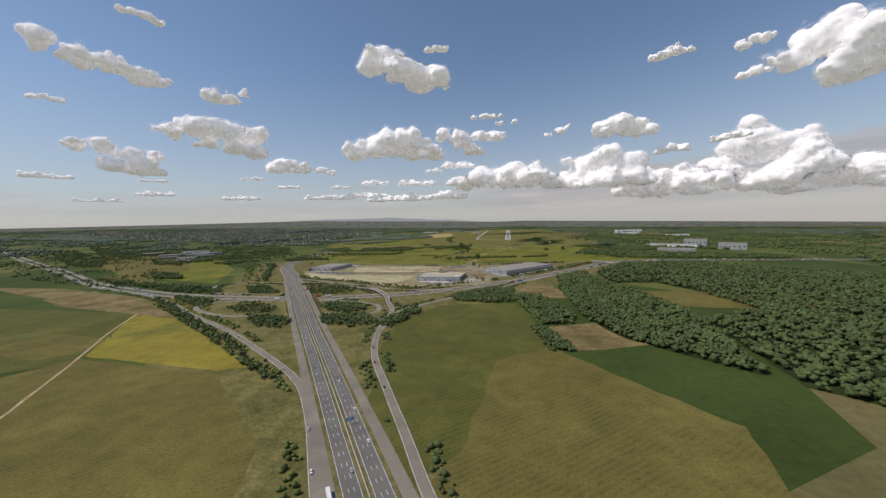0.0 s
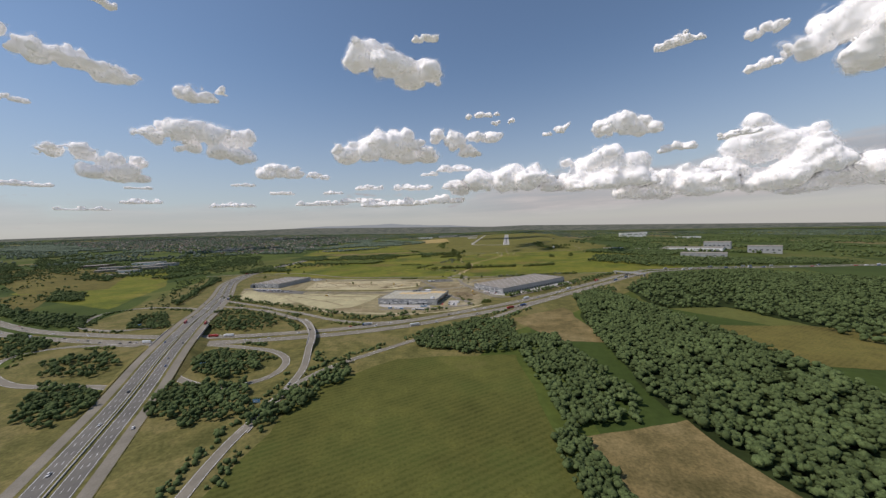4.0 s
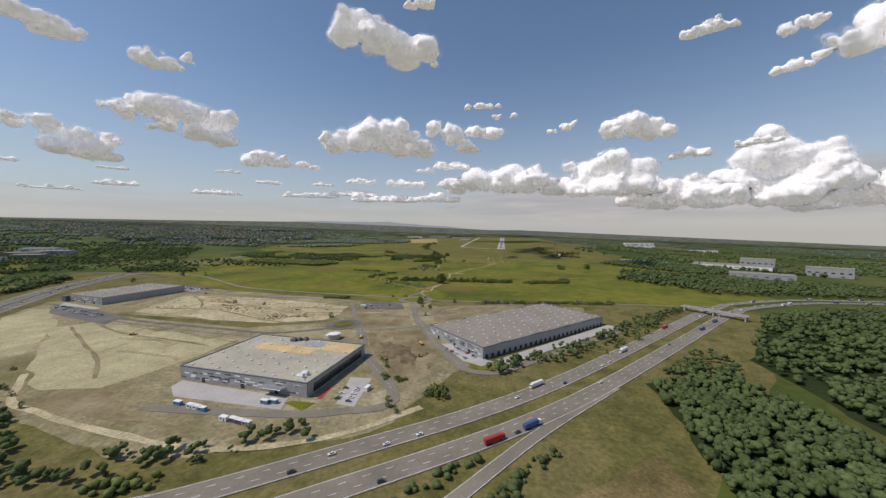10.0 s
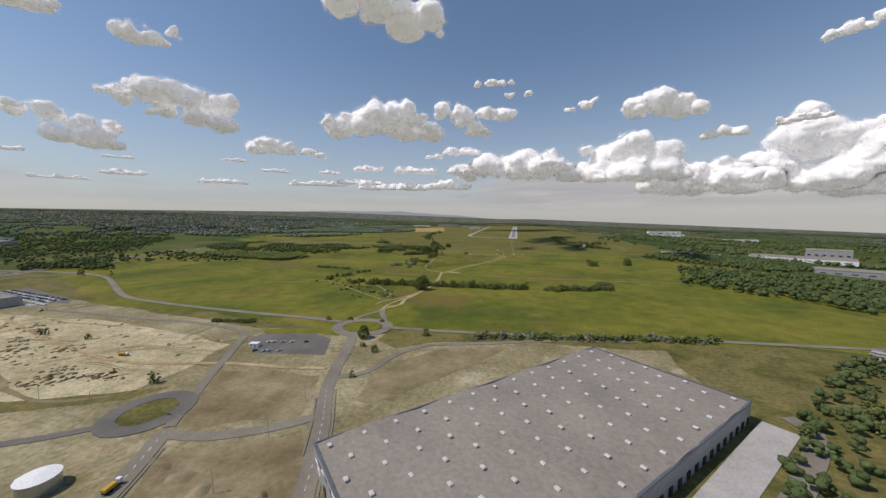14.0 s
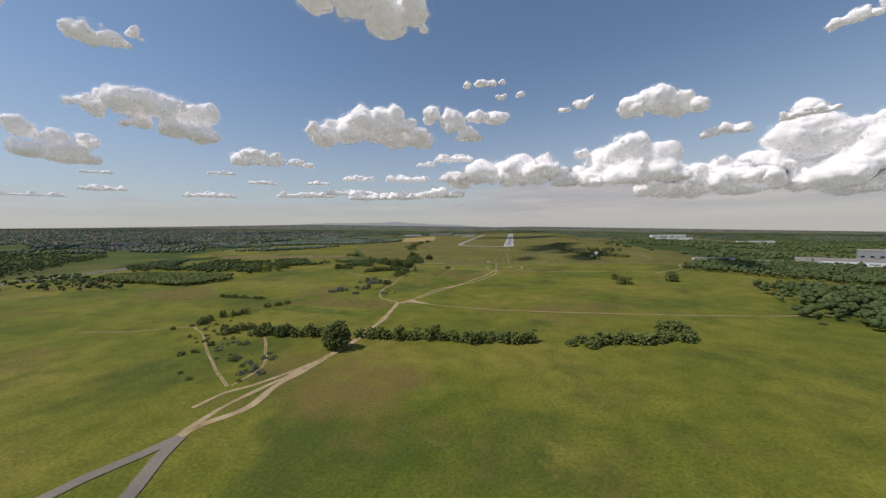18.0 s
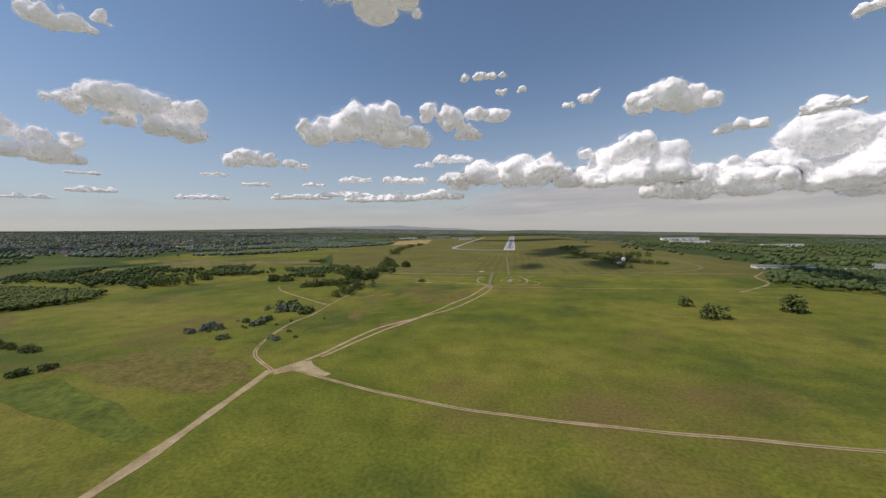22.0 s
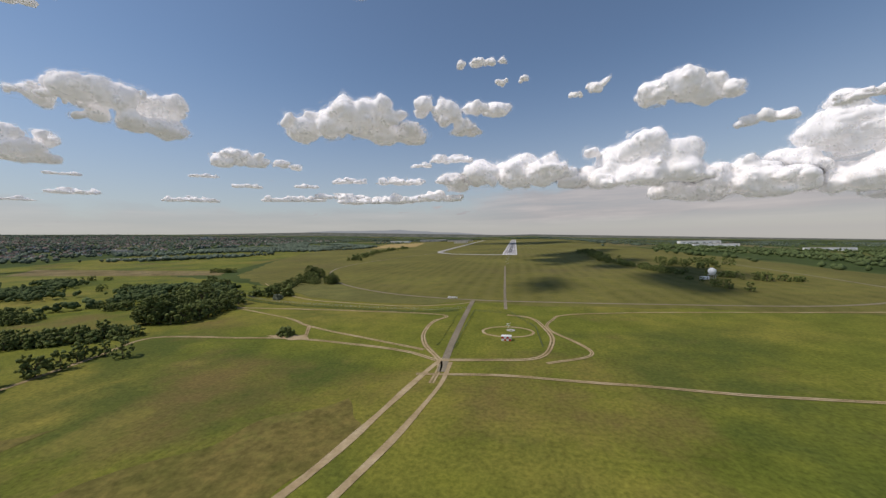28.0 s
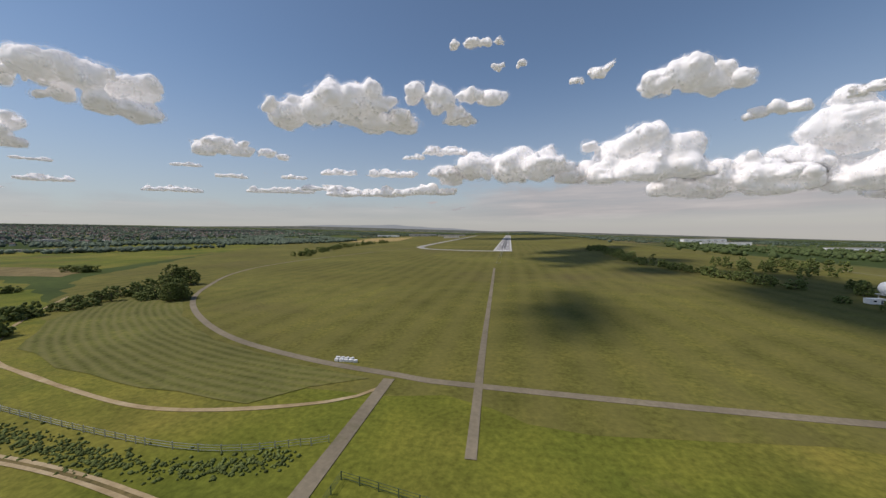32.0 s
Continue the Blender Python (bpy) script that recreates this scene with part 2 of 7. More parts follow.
M = {
    "farm": farmland(),
    "airfield": striped("airfield_grass", (0.128, 0.122, 0.028), (0.158, 0.142, 0.042), 0.0, 34, [(0.006, (0.118, 0.098, 0.038), 0.55), (0.01, (0.078, 0.085, 0.019), 0.57)], 0.011),
    "meadow": material("meadow_grass", [(0.3, (0.085, 0.112, 0.015)), (0.5, (0.142, 0.152, 0.022)), (0.7, (0.202, 0.177, 0.037))], 0.012, 0.95, fine=1.1, spec=0.1, mid=0.09, stain=[(0.013, (0.068, 0.09, 0.018), 0.515), (0.009, (0.16, 0.115, 0.04), 0.55), (0.03, (0.2, 0.175, 0.04), 0.6)]),
    "verge": material("verge_grass", [(0.3, (0.09, 0.09, 0.026)), (0.52, (0.145, 0.132, 0.045)), (0.7, (0.225, 0.18, 0.08))], 0.03, 0.95, fine=0.6, spec=0.1, mid=0.12, stain=[(0.02, (0.2, 0.165, 0.06), 0.55), (0.03, (0.06, 0.075, 0.018), 0.57)]),
    "green": striped("green_crop", (0.088, 0.092, 0.022), (0.108, 0.112, 0.03), 0.9, 9, [(0.015, (0.072, 0.088, 0.02), 0.5), (0.02, (0.15, 0.125, 0.045), 0.6)]),
    "yellow": striped("yellow_crop", (0.235, 0.195, 0.03), (0.185, 0.165, 0.032), 0.9, 7, [(0.014, (0.105, 0.115, 0.028), 0.53)]),
    "olive": striped("olive_field", (0.125, 0.11, 0.03), (0.15, 0.125, 0.04), 0.9, 8),
    "hay": striped("mown_hay", (0.115, 0.118, 0.03), (0.19, 0.172, 0.066), 0.0, 7.5, (), 0.02, (-20, 1330)),
    "grain": striped("ripe_grain", (0.36, 0.27, 0.11), (0.31, 0.235, 0.1), 0.4, 30),
    "wire": material("green_coated_wire", around((0.07, 0.1, 0.05), 0.85, 1.15), 1.0, 0.6),
    "brown": material("dry_grass", [(0.3, (0.11, 0.09, 0.035)), (0.5, (0.18, 0.14, 0.06)), (0.7, (0.24, 0.19, 0.09))], 0.03, 0.95, fine=0.9, spec=0.1, mid=0.12),
    "sand": material("graded_sand", [(0.28, (0.33, 0.285, 0.165)), (0.5, (0.43, 0.375, 0.23)), (0.7, (0.52, 0.46, 0.3))], 0.03, 0.95, fine=0.9, spec=0.1, mid=0.2, stain=[(0.035, (0.25, 0.2, 0.1), 0.58), (0.12, (0.56, 0.5, 0.36), 0.6)]),
    "level": striped("levelled_sand", (0.37, 0.335, 0.195), (0.41, 0.365, 0.22), 0.35, 16, [(0.02, (0.31, 0.27, 0.15), 0.58)], 0.012),
    "graded": material("graded_earth", [(0.28, (0.18, 0.15, 0.075)), (0.5, (0.265, 0.23, 0.13)), (0.7, (0.36, 0.315, 0.195))], 0.02, 0.95, fine=0.6, spec=0.1, mid=0.12, stain=[(0.03, (0.15, 0.135, 0.05), 0.55), (0.05, (0.46, 0.4, 0.27), 0.57)]),
    "soil": material("turned_soil", [(0.28, (0.15, 0.118, 0.06)), (0.5, (0.24, 0.195, 0.11)), (0.7, (0.34, 0.285, 0.175))], 0.07, 0.95, fine=0.7, bump=0.3, spec=0.1),
    "bare": material("thin_dry_turf", [(0.3, (0.12, 0.115, 0.026)), (0.5, (0.155, 0.126, 0.036)), (0.7, (0.2, 0.155, 0.056))], 0.05, 0.95, fine=0.6, spec=0.1, mid=0.2, stain=[(0.05, (0.12, 0.13, 0.025), 0.5)]),
    "sown": material("sown_grass", around((0.1, 0.125, 0.022), 0.85, 1.15), 0.05, 0.95, fine=0.6, spec=0.1, mid=0.2),
    "dug": material("dug_earth", [(0.28, (0.1, 0.075, 0.04)), (0.5, (0.17, 0.13, 0.075)), (0.7, (0.25, 0.2, 0.12))], 0.2, 0.95, fine=1.5, bump=0.3, spec=0.1),
    "machine": material("yellow_machine_paint", around((0.55, 0.33, 0.04), 0.85, 1.1), 1.0, 0.5),
    "dirt": material("dirt_track", [(0.3, (0.26, 0.19, 0.095)), (0.5, (0.385, 0.295, 0.165)), (0.7, (0.47, 0.38, 0.235))], 0.15, 0.95, fine=1.3, spec=0.1),
    "asphalt": material("asphalt", around((0.145, 0.136, 0.118), 0.8, 1.2), 0.06, 0.85, fine=2.0),
    "road": material("worn_road", around((0.212, 0.19, 0.148), 0.82, 1.18), 0.07, 0.88, fine=2.0),
    "lane": material("old_lane", around((0.205, 0.172, 0.115), 0.8, 1.2), 0.08, 0.9, fine=1.2, stain=[(0.1, (0.15, 0.14, 0.07), 0.56)]),
    "concrete": material("concrete", around((0.42, 0.4, 0.37), 0.85, 1.1), 0.08, 0.85, fine=1.5),
    "runway": material("runway_surface", around((0.30, 0.29, 0.28), 0.8, 1.15), 0.03, 0.85, fine=0.7),
    "rubber": material("rubber_streaks", around((0.12, 0.12, 0.12), 0.8, 1.25), 0.05, 0.85, fine=0.8),
    "paint": material("white_paint", around((0.75, 0.75, 0.73), 0.85, 1.1), 0.5, 0.7, fine=3.0),
    "leaf": material("foliage", around((0.124, 0.15, 0.044), 0.7, 1.3), 0.5, 0.9, fine=3.5, spread=0.3, spec=0.15, mid=1.1, bump=0.25),
    "leaf2": material("foliage_light", around((0.135, 0.16, 0.048), 0.7, 1.3), 0.5, 0.9, fine=3.5, spread=0.3, spec=0.15, mid=1.1, bump=0.25),
    "silver": material("foliage_silver", around((0.18, 0.2, 0.135), 0.75, 1.25), 0.5, 0.9, fine=3.5, spread=0.25, spec=0.15, mid=1.1, bump=0.25),
    "wood": material("woodland_leaves", around((0.083, 0.112, 0.042), 0.78, 1.25), 0.05, 0.95, fine=2.2, spread=0.18, spec=0.1, mid=0.7, bump=0.3),
    # paler, bluer green: distance haze is mixed into the leaf colour
    "farwood": material("hazed_foliage", around((0.112, 0.143, 0.1), 0.82, 1.2), 0.01, 0.95, fine=0.1, spread=0.3, spec=0.1),
    # near-black green: shade under the crowns is put into the floor colour
    "floor": material("shaded_forest_floor", around((0.03, 0.042, 0.014), 0.8, 1.25), 0.05, 0.95, fine=0.6, spec=0.05),
    "bark": material("bark", around((0.12, 0.09, 0.06)), 2.0, 0.95),
    "clad": material("grey_cladding", around((0.37, 0.375, 0.37), 0.92, 1.08), 0.15, 0.5, 0.2, fine=1.0),
    "clad2": material("dark_cladding", around((0.13, 0.145, 0.165), 0.9, 1.1), 0.15, 0.5, 0.2, fine=1.0),
    "roof": material("grey_roof_sheet", around((0.27, 0.242, 0.2), 0.88, 1.12), 0.05, 0.7, fine=0.8),
    "roof2": material("pale_roof_membrane", around((0.42, 0.395, 0.305), 0.85, 1.1), 0.05, 0.7, fine=0.8),
    "insul": material("ochre_insulation", around((0.6, 0.44, 0.22), 0.8, 1.15), 0.1, 0.8, fine=1.0),
    "white": material("white_panel", around((0.78, 0.78, 0.77), 0.92, 1.05), 0.3, 0.5),
    "skylight": material("rooflight_dome", around((0.56, 0.55, 0.52), 0.92, 1.05), 0.3, 0.4),
    "glass": material("dark_glass", around((0.03, 0.04, 0.05), 0.8, 1.2), 0.3, 0.12, spec=0.6),
    "tile": material("red_roof_tiles", around((0.15, 0.105, 0.085), 0.7, 1.3), 0.05, 0.85, fine=1.2, spread=0.3),
    "render": material("house_render", around((0.6, 0.55, 0.47), 0.85, 1.12), 0.05, 0.9, spread=0.2),
    "metal": material("galvanised_metal", around((0.5, 0.51, 0.52), 0.9, 1.1), 1.0, 0.4, 0.8),
    "blue": material("blue_panel", around((0.12, 0.28, 0.42), 0.9, 1.1), 0.5, 0.5),
    "red": material("red_paint", around((0.45, 0.06, 0.04), 0.9, 1.1), 0.5, 0.5),
    "black": material("black_rubber", around((0.02, 0.02, 0.02)), 2.0, 0.8),
}


# ---- helpers for geometry ----
LAND_XS = [-5200, -4200, -3300, -2600, -2000, -1500, -1100, -900, -700, -450, -200, 0, 200, 260, 330, 420, 540, 700, 900, 1200, 1600, 2100, 2800, 3600, 4500, 5200]


def fall(x):
    if x > 200:
        return -19 * (1 - math.exp(-(x - 200) / 300)) - 0.034 * (x - 200)
    return 0.036 * (-x - 700) if x < -700 else 0.0


LAND_ZS = [fall(x) for x in LAND_XS]


def lay(x, y):
    """The height of the land: level by the flight, falling away to the far right and rising to the far left."""
    return float(np.interp(x, LAND_XS, LAND_ZS)) if x > 200 or x < -700 else 0.0


def mesh_of(name, verts, faces, mat, smooth=False):
    me = bpy.data.meshes.new(name)
    me.from_pydata([tuple(v) for v in verts], [], faces)
    me.materials.append(mat)
    if smooth:
        me.polygons.foreach_set("use_smooth", [True] * len(me.polygons))
    me.update()
    return me


def part(name, bm, mat, parent=None, label="", smooth=False):
    """Links a bmesh as one mesh object, under a thing if one is given."""
    me = bpy.data.meshes.new(name)
    bm.to_mesh(me)
    bm.free()
    me.materials.append(mat)
    if smooth:
        me.polygons.foreach_set("use_smooth", [True] * len(me.polygons))
    ob = new(name, me)
    ob.parent = parent
    return tagged(ob, label)


def piece(name, me, parent, m=None, label=""):
    """Another object on shared mesh data, under its thing."""
    ob = new(name, me)
    ob.parent = parent
    if m is not None:
        ob.matrix_basis = m
    return tagged(ob, label)


def box(bm, cx, cy, cz, sx, sy, sz, bevel=0.0):
    """Adds a box by its centre and full sizes."""
    r = bmesh.ops.create_cube(bm, size=1.0, matrix=Matrix.Translation((cx, cy, cz)) @ Matrix.Diagonal((sx, sy, sz, 1)))
    if bevel:
        es = {e for v in r["verts"] for e in v.link_edges}
        bmesh.ops.bevel(bm, geom=list(es), offset=bevel, segments=1, affect="EDGES")
    return bm


def spline(points, step=6.0):
    """A smooth line through the points."""
    p = [Vector((*q, 0)) if len(q) == 2 else Vector(q) for q in points]
    p = [p[0] * 2 - p[1], *p, p[-1] * 2 - p[-2]]
    out = []
    for k in range(1, len(p) - 2):
        a, b, c, d = p[k - 1 : k + 3]
        n = max(1, int((c - b).length / step))
        for j in range(n):
            t = j / n
            out.append(0.5 * ((2 * b) + (c - a) * t + (2 * a - 5 * b + 4 * c - d) * t * t + (3 * b - a - 3 * c + d) * t**3))
    out.append(p[-2])
    return out


def aside(line, off):
    """The line shifted to its right."""
    out = []
    for k, p in enumerate(line):
        d = (line[min(k + 1, len(line) - 1)] - line[max(k - 1, 0)]).to_2d().normalized()
        out.append(Vector((p.x + d.y * off, p.y - d.x * off, p.z)))
    return out


def ribbon(name, line, width, z, mat, thick=0.08, wobble=0.0):
    """A road along the line, with its thickness, lying on the land (or at the line's own height)."""
    vs, fs = [], []
    for k, p in enumerate(line):
        d = (line[min(k + 1, len(line) - 1)] - line[max(k - 1, 0)]).to_2d().normalized()
        w = width / 2 * (1 + wobble * (noise.noise((p.x * 0.08, p.y * 0.08, 3.0))))
        s = wobble * 1.5 * noise.noise((p.x * 0.05, p.y * 0.05, 9.0))
        h = lay(p.x, p.y) + p.z + z
        for o, dz in ((-w + s, -thick), (-w + s, 0), (w + s, 0), (w + s, -thick)):
            vs.append((p.x + d.y * o, p.y - d.x * o, h + dz))
    for k in range(len(line) - 1):
        a = 4 * k
        fs += [(a, a + 4, a + 5, a + 1)[::-1], (a + 1, a + 5, a + 6, a + 2)[::-1], (a + 2, a + 6, a + 7, a + 3)[::-1]]
    return new(name, mesh_of(name, vs, fs, mat))


def outline(points, rough=0.0, step=8.0):
    """A closed outline; rough: how far its edge strays."""
    out = []
    n = len(points)
    for k in range(n):
        a, b = Vector(points[k]), Vector(points[(k + 1) % n])
        m = max(1, int((b - a).length / step))
        for j in range(m):
            p = a.lerp(b, j / m)
            if rough:
                p = p + Vector((noise.noise((p.x * 0.06, p.y * 0.06, 1.0)), noise.noise((p.x * 0.06, p.y * 0.06, 7.0)))) * rough
            out.append(p)
    return out


def patch(name, points, z, mat, label="", rough=0.0, step=8.0, kind="structure"):
    """A piece of land of one use, by its corners."""
    ps = outline(points, rough, step)
    bm = bmesh.new()
    top = [bm.verts.new((p.x, p.y, lay(p.x, p.y) + z)) for p in ps]
    f = bm.faces.new(top)
    f.normal_update()
    if f.normal.z < 0:
        f.normal_flip()
    bmesh.ops.triangulate(bm, faces=[f])
    lo, hi = min(p.x for p in ps), max(p.x for p in ps)
    for x in LAND_XS:
        if lo < x < hi and (x >= 200 or x <= -700):
            bmesh.ops.bisect_plane(bm, geom=bm.verts[:] + bm.edges[:] + bm.faces[:], plane_co=(x, 0, 0), plane_no=(1, 0, 0))
    for v in bm.verts:
        v.co.z = lay(v.co.x, v.co.y) + z
    return tagged(part(name, bm, mat), label, "", "", kind)


def inside(x, y, poly):
    c = False
    j = len(poly) - 1
    for i in range(len(poly)):
        (xi, yi), (xj, yj) = poly[i], poly[j]
        if (yi > y) != (yj > y) and x < (xj - xi) * (y - yi) / (yj - yi) + xi:
            c = not c
        j = i
    return c


def clump_template(sub):
    bm = bmesh.new()
    bmesh.ops.create_icosphere(bm, subdivisions=sub, radius=1.0)
    v = np.array([x.co[:] for x in bm.verts])
    f = np.array([[x.index for x in p.verts] for p in bm.faces])
    bm.free()
    return v, f


ICO1 = clump_template(1)
OCTA = (np.array([(1, 0, 0), (0, 1, 0), (-1, 0, 0), (0, -1, 0), (0, 0, 1), (0, 0, -1)], float), np.array([(a, (a + 1) % 4, 4) for a in range(4)] + [((a + 1) % 4, a, 5) for a in range(4)]))


def clumps(name, centres, sizes, mat, rng, template=ICO1, rough=0.28, squash=0.85):
    """One mesh of many uneven leafy clumps."""
    v, f = template
    n = len(centres)
    c, s = np.asarray(centres, float), np.asarray(sizes, float)
    ang = rng.uniform(0, 6.283, n)
    ca, sa = np.cos(ang), np.sin(ang)
    vv = np.repeat(v[None], n, 0) * (1 + rng.uniform(-rough, rough, (n, len(v), 1)))
    x = vv[:, :, 0] * ca[:, None] - vv[:, :, 1] * sa[:, None]
    y = vv[:, :, 0] * sa[:, None] + vv[:, :, 1] * ca[:, None]
    w = np.stack([x, y, vv[:, :, 2] * squash], -1) * s[:, None, None] + c[:, None, :]
    ff = (f[None] + (np.arange(n) * len(v))[:, None, None]).reshape(-1, 3)
    me = bpy.data.meshes.new(name)
    w = w.reshape(-1, 3)
    me.vertices.add(len(w))
    me.vertices.foreach_set("co", w.ravel())
    me.loops.add(ff.size)
    me.loops.foreach_set("vertex_index", ff.ravel())
    me.polygons.add(len(ff))
    me.polygons.foreach_set("loop_start", np.arange(0, ff.size, 3))
    me.polygons.foreach_set("loop_total", np.full(len(ff), 3))
    me.materials.append(mat)
    me.update(calc_edges=True)
    me.validate()
    return me


def joined(name, *meshes):
    """One mesh out of several."""
    bm = bmesh.new()
    for me in meshes:
        bm.from_mesh(me)
    out = bpy.data.meshes.new(name)
    bm.to_mesh(out)
    bm.free()
    out.materials.append(meshes[0].materials[0])
    return out


def woodland(name, poly, count, low, high, label, mat="wood", seed=1, dens=None, crowns=3, clear=None):
    """A wood seen from afar: crowns side by side, uncountable."""
    rng = np.random.default_rng(seed)
    xs, ys = [p[0] for p in poly], [p[1] for p in poly]
    cs, ss = [], []
    if crowns > 1:
        count, crowns = int(count * 2.1), 2
    tries = done = 0
    while done < count and tries < count * 12:
        tries += 1
        x, y = rng.uniform(min(xs), max(xs)), rng.uniform(min(ys), max(ys))
        if not inside(x, y, poly):
            continue
        if dens is not None and noise.noise((x * dens, y * dens, seed * 1.7)) < rng.uniform(-0.25, 0.2):
            continue
        if clear and inside(x, y, clear):
            continue
        done += 1
        h = rng.uniform(low, high)
        r = h * (rng.uniform(0.5, 0.72) if crowns == 1 else rng.uniform(0.34, 0.5))
        z = lay(x, y)
        if crowns == 1:
            cs.append((x, y, z + h - r))
            ss.append(r)
            continue
        for k in range(crowns):
            q = r * rng.uniform(0.5, 0.85)
            cs.append((x + rng.uniform(-r, r) * 0.75, y + rng.uniform(-r, r) * 0.75, z + (1 - 0.5 * rng.uniform(0, 1) ** 1.6) * (h - q)))
            ss.append(q)
    if not cs:
        return None
    if crowns == 1:
        return tagged(new(name, clumps(name, cs, ss, M[mat], rng, OCTA, 0.35)), label, "woodland", "", "stuff")
    # sprays of leaves that break up each crown's outline
    base, wide = np.array(cs), np.array(ss)
    way = rng.normal(0, 1, base.shape)
    way[:, 2] = np.abs(way[:, 2])
    way /= np.linalg.norm(way, axis=1)[:, None]
    sprays = clumps("sprays", base + way * (wide * 0.85)[:, None], wide * rng.uniform(0.3, 0.55, len(wide)), M[mat], rng, OCTA, 0.4)
    return tagged(new(name, joined(name, clumps(name, cs, ss, M[mat], rng), sprays)), label, "woodland", "", "stuff")


# ---- the land ----
def land_sheet():
    xs = LAND_XS
    ys = [-5000 + 500 * k for k in range(24)]
    vs = [(x, y, lay(x, y)) for y in ys for x in xs]
    n = len(xs)
    fs = [(j * n + i, j * n + i + 1, (j + 1) * n + i + 1, (j + 1) * n + i) for j in range(len(ys) - 1) for i in range(n - 1)]
    return tagged(new("ground", mesh_of("ground", vs, fs, M["farm"])), "patchwork of green and tan farmland to the horizon", "", "", "structure")


land_sheet()
patch("ground_meadow", [(-640, 900), (-560, 800), (-300, 690), (-100, 674), (60, 684), (200, 700), (300, 800), (330, 1000), (300, 1160), (100, 1150), (-20, 1155), (-120, 1168), (-260, 1220), (-460, 1290), (-640, 1180)], 0.03, M["meadow"], "wide green meadow with paler dry patches", 10)
patch("ground_airfield", [(-120, 1152), (-20, 1140), (110, 1134), (300, 1122), (330, 1300), (330, 2000), (330, 3300), (-700, 3300), (-640, 2000), (-420, 1500), (-280, 1260), (-200, 1200)], 0.05, M["airfield"], "level mown grass of the airfield", 6)
patch("ground_verge", [(-620, 760), (-420, 420), (-220, 150), (-120, 40), (20, 20), (-20, 150), (-60, 260), (0, 400), (140, 560), (240, 690), (60, 692), (-100, 686), (-300, 706), (-560, 790)], 0.02, M["verge"], "rough dry verge grass round the interchange", 6)
FIELDS = [
    ("field_green", [(-760, 1290), (-472, 1200), (-396, 1244), (-330, 1300), (-420, 1500), (-640, 2000), (-900, 1700)], "meadow", "pale green grass field beside the airfield"),
    ("field_green", [(-700, 300), (-405, 292), (-300, 172), (-420, 60), (-900, 150)], "green", "dark green crop field beside a dirt track"),
    ("field_yellow", [(-395, 284), (-332, 276), (-160, 180), (-180, 172), (-302, 182)], "yellow", "yellow flowering crop field"),
    ("field_olive", [(-300, 178), (-175, 168), (-100, 110), (-60, 20), (-300, 20), (-330, 110)], "olive", "olive-brown field with faint swaths"),
    ("field_olive", [(-420, 375), (-330, 300), (-395, 296), (-560, 340)], "olive", "olive stubble field"),
    ("field_tan", [(-720, 420), (-430, 352), (-600, 345), (-860, 400)], "brown", "pale tan dry field by the motorway"),
    ("field_green", [(-100, 303), (-68, 344), (2, 355), (24, 232), (-10, 205), (-20, 120), (-60, 60), (-72, 160), (-90, 190)], "green", "green crop field between the ramp and the woods"),
    ("field_olive", [(24, 232), (-10, 205), (-20, 120), (-50, 50), (60, 20), (90, 150)], "olive", "olive stubble field by the woods"),
    ("field_brown", [(26, 275), (69, 292), (100, 245), (40, 225)], "brown", "dry brown clearing between woods"),
    ("field_brown", [(0, 436), (50, 474), (62, 380), (30, 380)], "brown", "dry brown clearing beside the motorway"),
    ("field_olive", [(140, 420), (300, 420), (280, 330), (150, 350)], "olive", "grassy strip cut through the woods"),
    ("field_green", [(-900, 900), (-600, 640), (-480, 470), (-820, 560)], "meadow", "green field west of the motorway"),
    ("field_tan", [(-642, 347), (-638, 406), (-570, 378), (-430, 330), (-385, 285), (-544, 312)], "brown", "pale tan dry strip field"),
    ("field_green", [(-539, 297), (-398, 280), (-331, 218), (-397, 227)], "green", "dark green crop field by the farm track"),
    ("field_olive", [(-390, 224), (-330, 215), (-311, 190), (-330, 170), (-420, 180)], "olive", "olive field by the farm track"),
    ("field_tan", [(-385, 282), (-426, 327), (-332, 278)], "brown", "pale dry corner of the flowering field"),
    ("field_olive", [(-796, 523), (-769, 596), (-583, 455), (-655, 462)], "olive", "olive stubble field north of the ring motorway"),
    ("field_olive", [(-1315, 819), (-1166, 878), (-807, 682), (-778, 623), (-1045, 632)], "olive", "olive dry field by the gardens"),
    ("field_olive", [(-1000, 900), (-700, 620), (-800, 560), (-1300, 760)], "olive", "olive field west of the motorway"),
    ("field_yellow", [(-450, 1960), (-610, 2500), (-470, 2680), (-335, 2060)], "grain", "golden ripe grain field beyond the airfield"),
    ("field_hay", [(-158, 1231), (-139, 1208), (-110, 1183), (-78, 1163), (-48, 1152), (-27, 1148), (-42, 1136), (-66, 1136), (-94, 1141), (-121, 1149), (-150, 1170), (-172, 1205)], "hay", "mown hay meadow with curved swaths"),
    ("field_tan", [(-600, 1250), (-300, 1260), (-330, 1300), (-700, 1330)], "brown", "pale fallow strip beside the airfield"),
]
for k, (nm, pts, mt, lb) in enumerate(FIELDS):
    patch(nm, pts, 0.055 + 0.004 * k, M[mt], lb, 2.5)

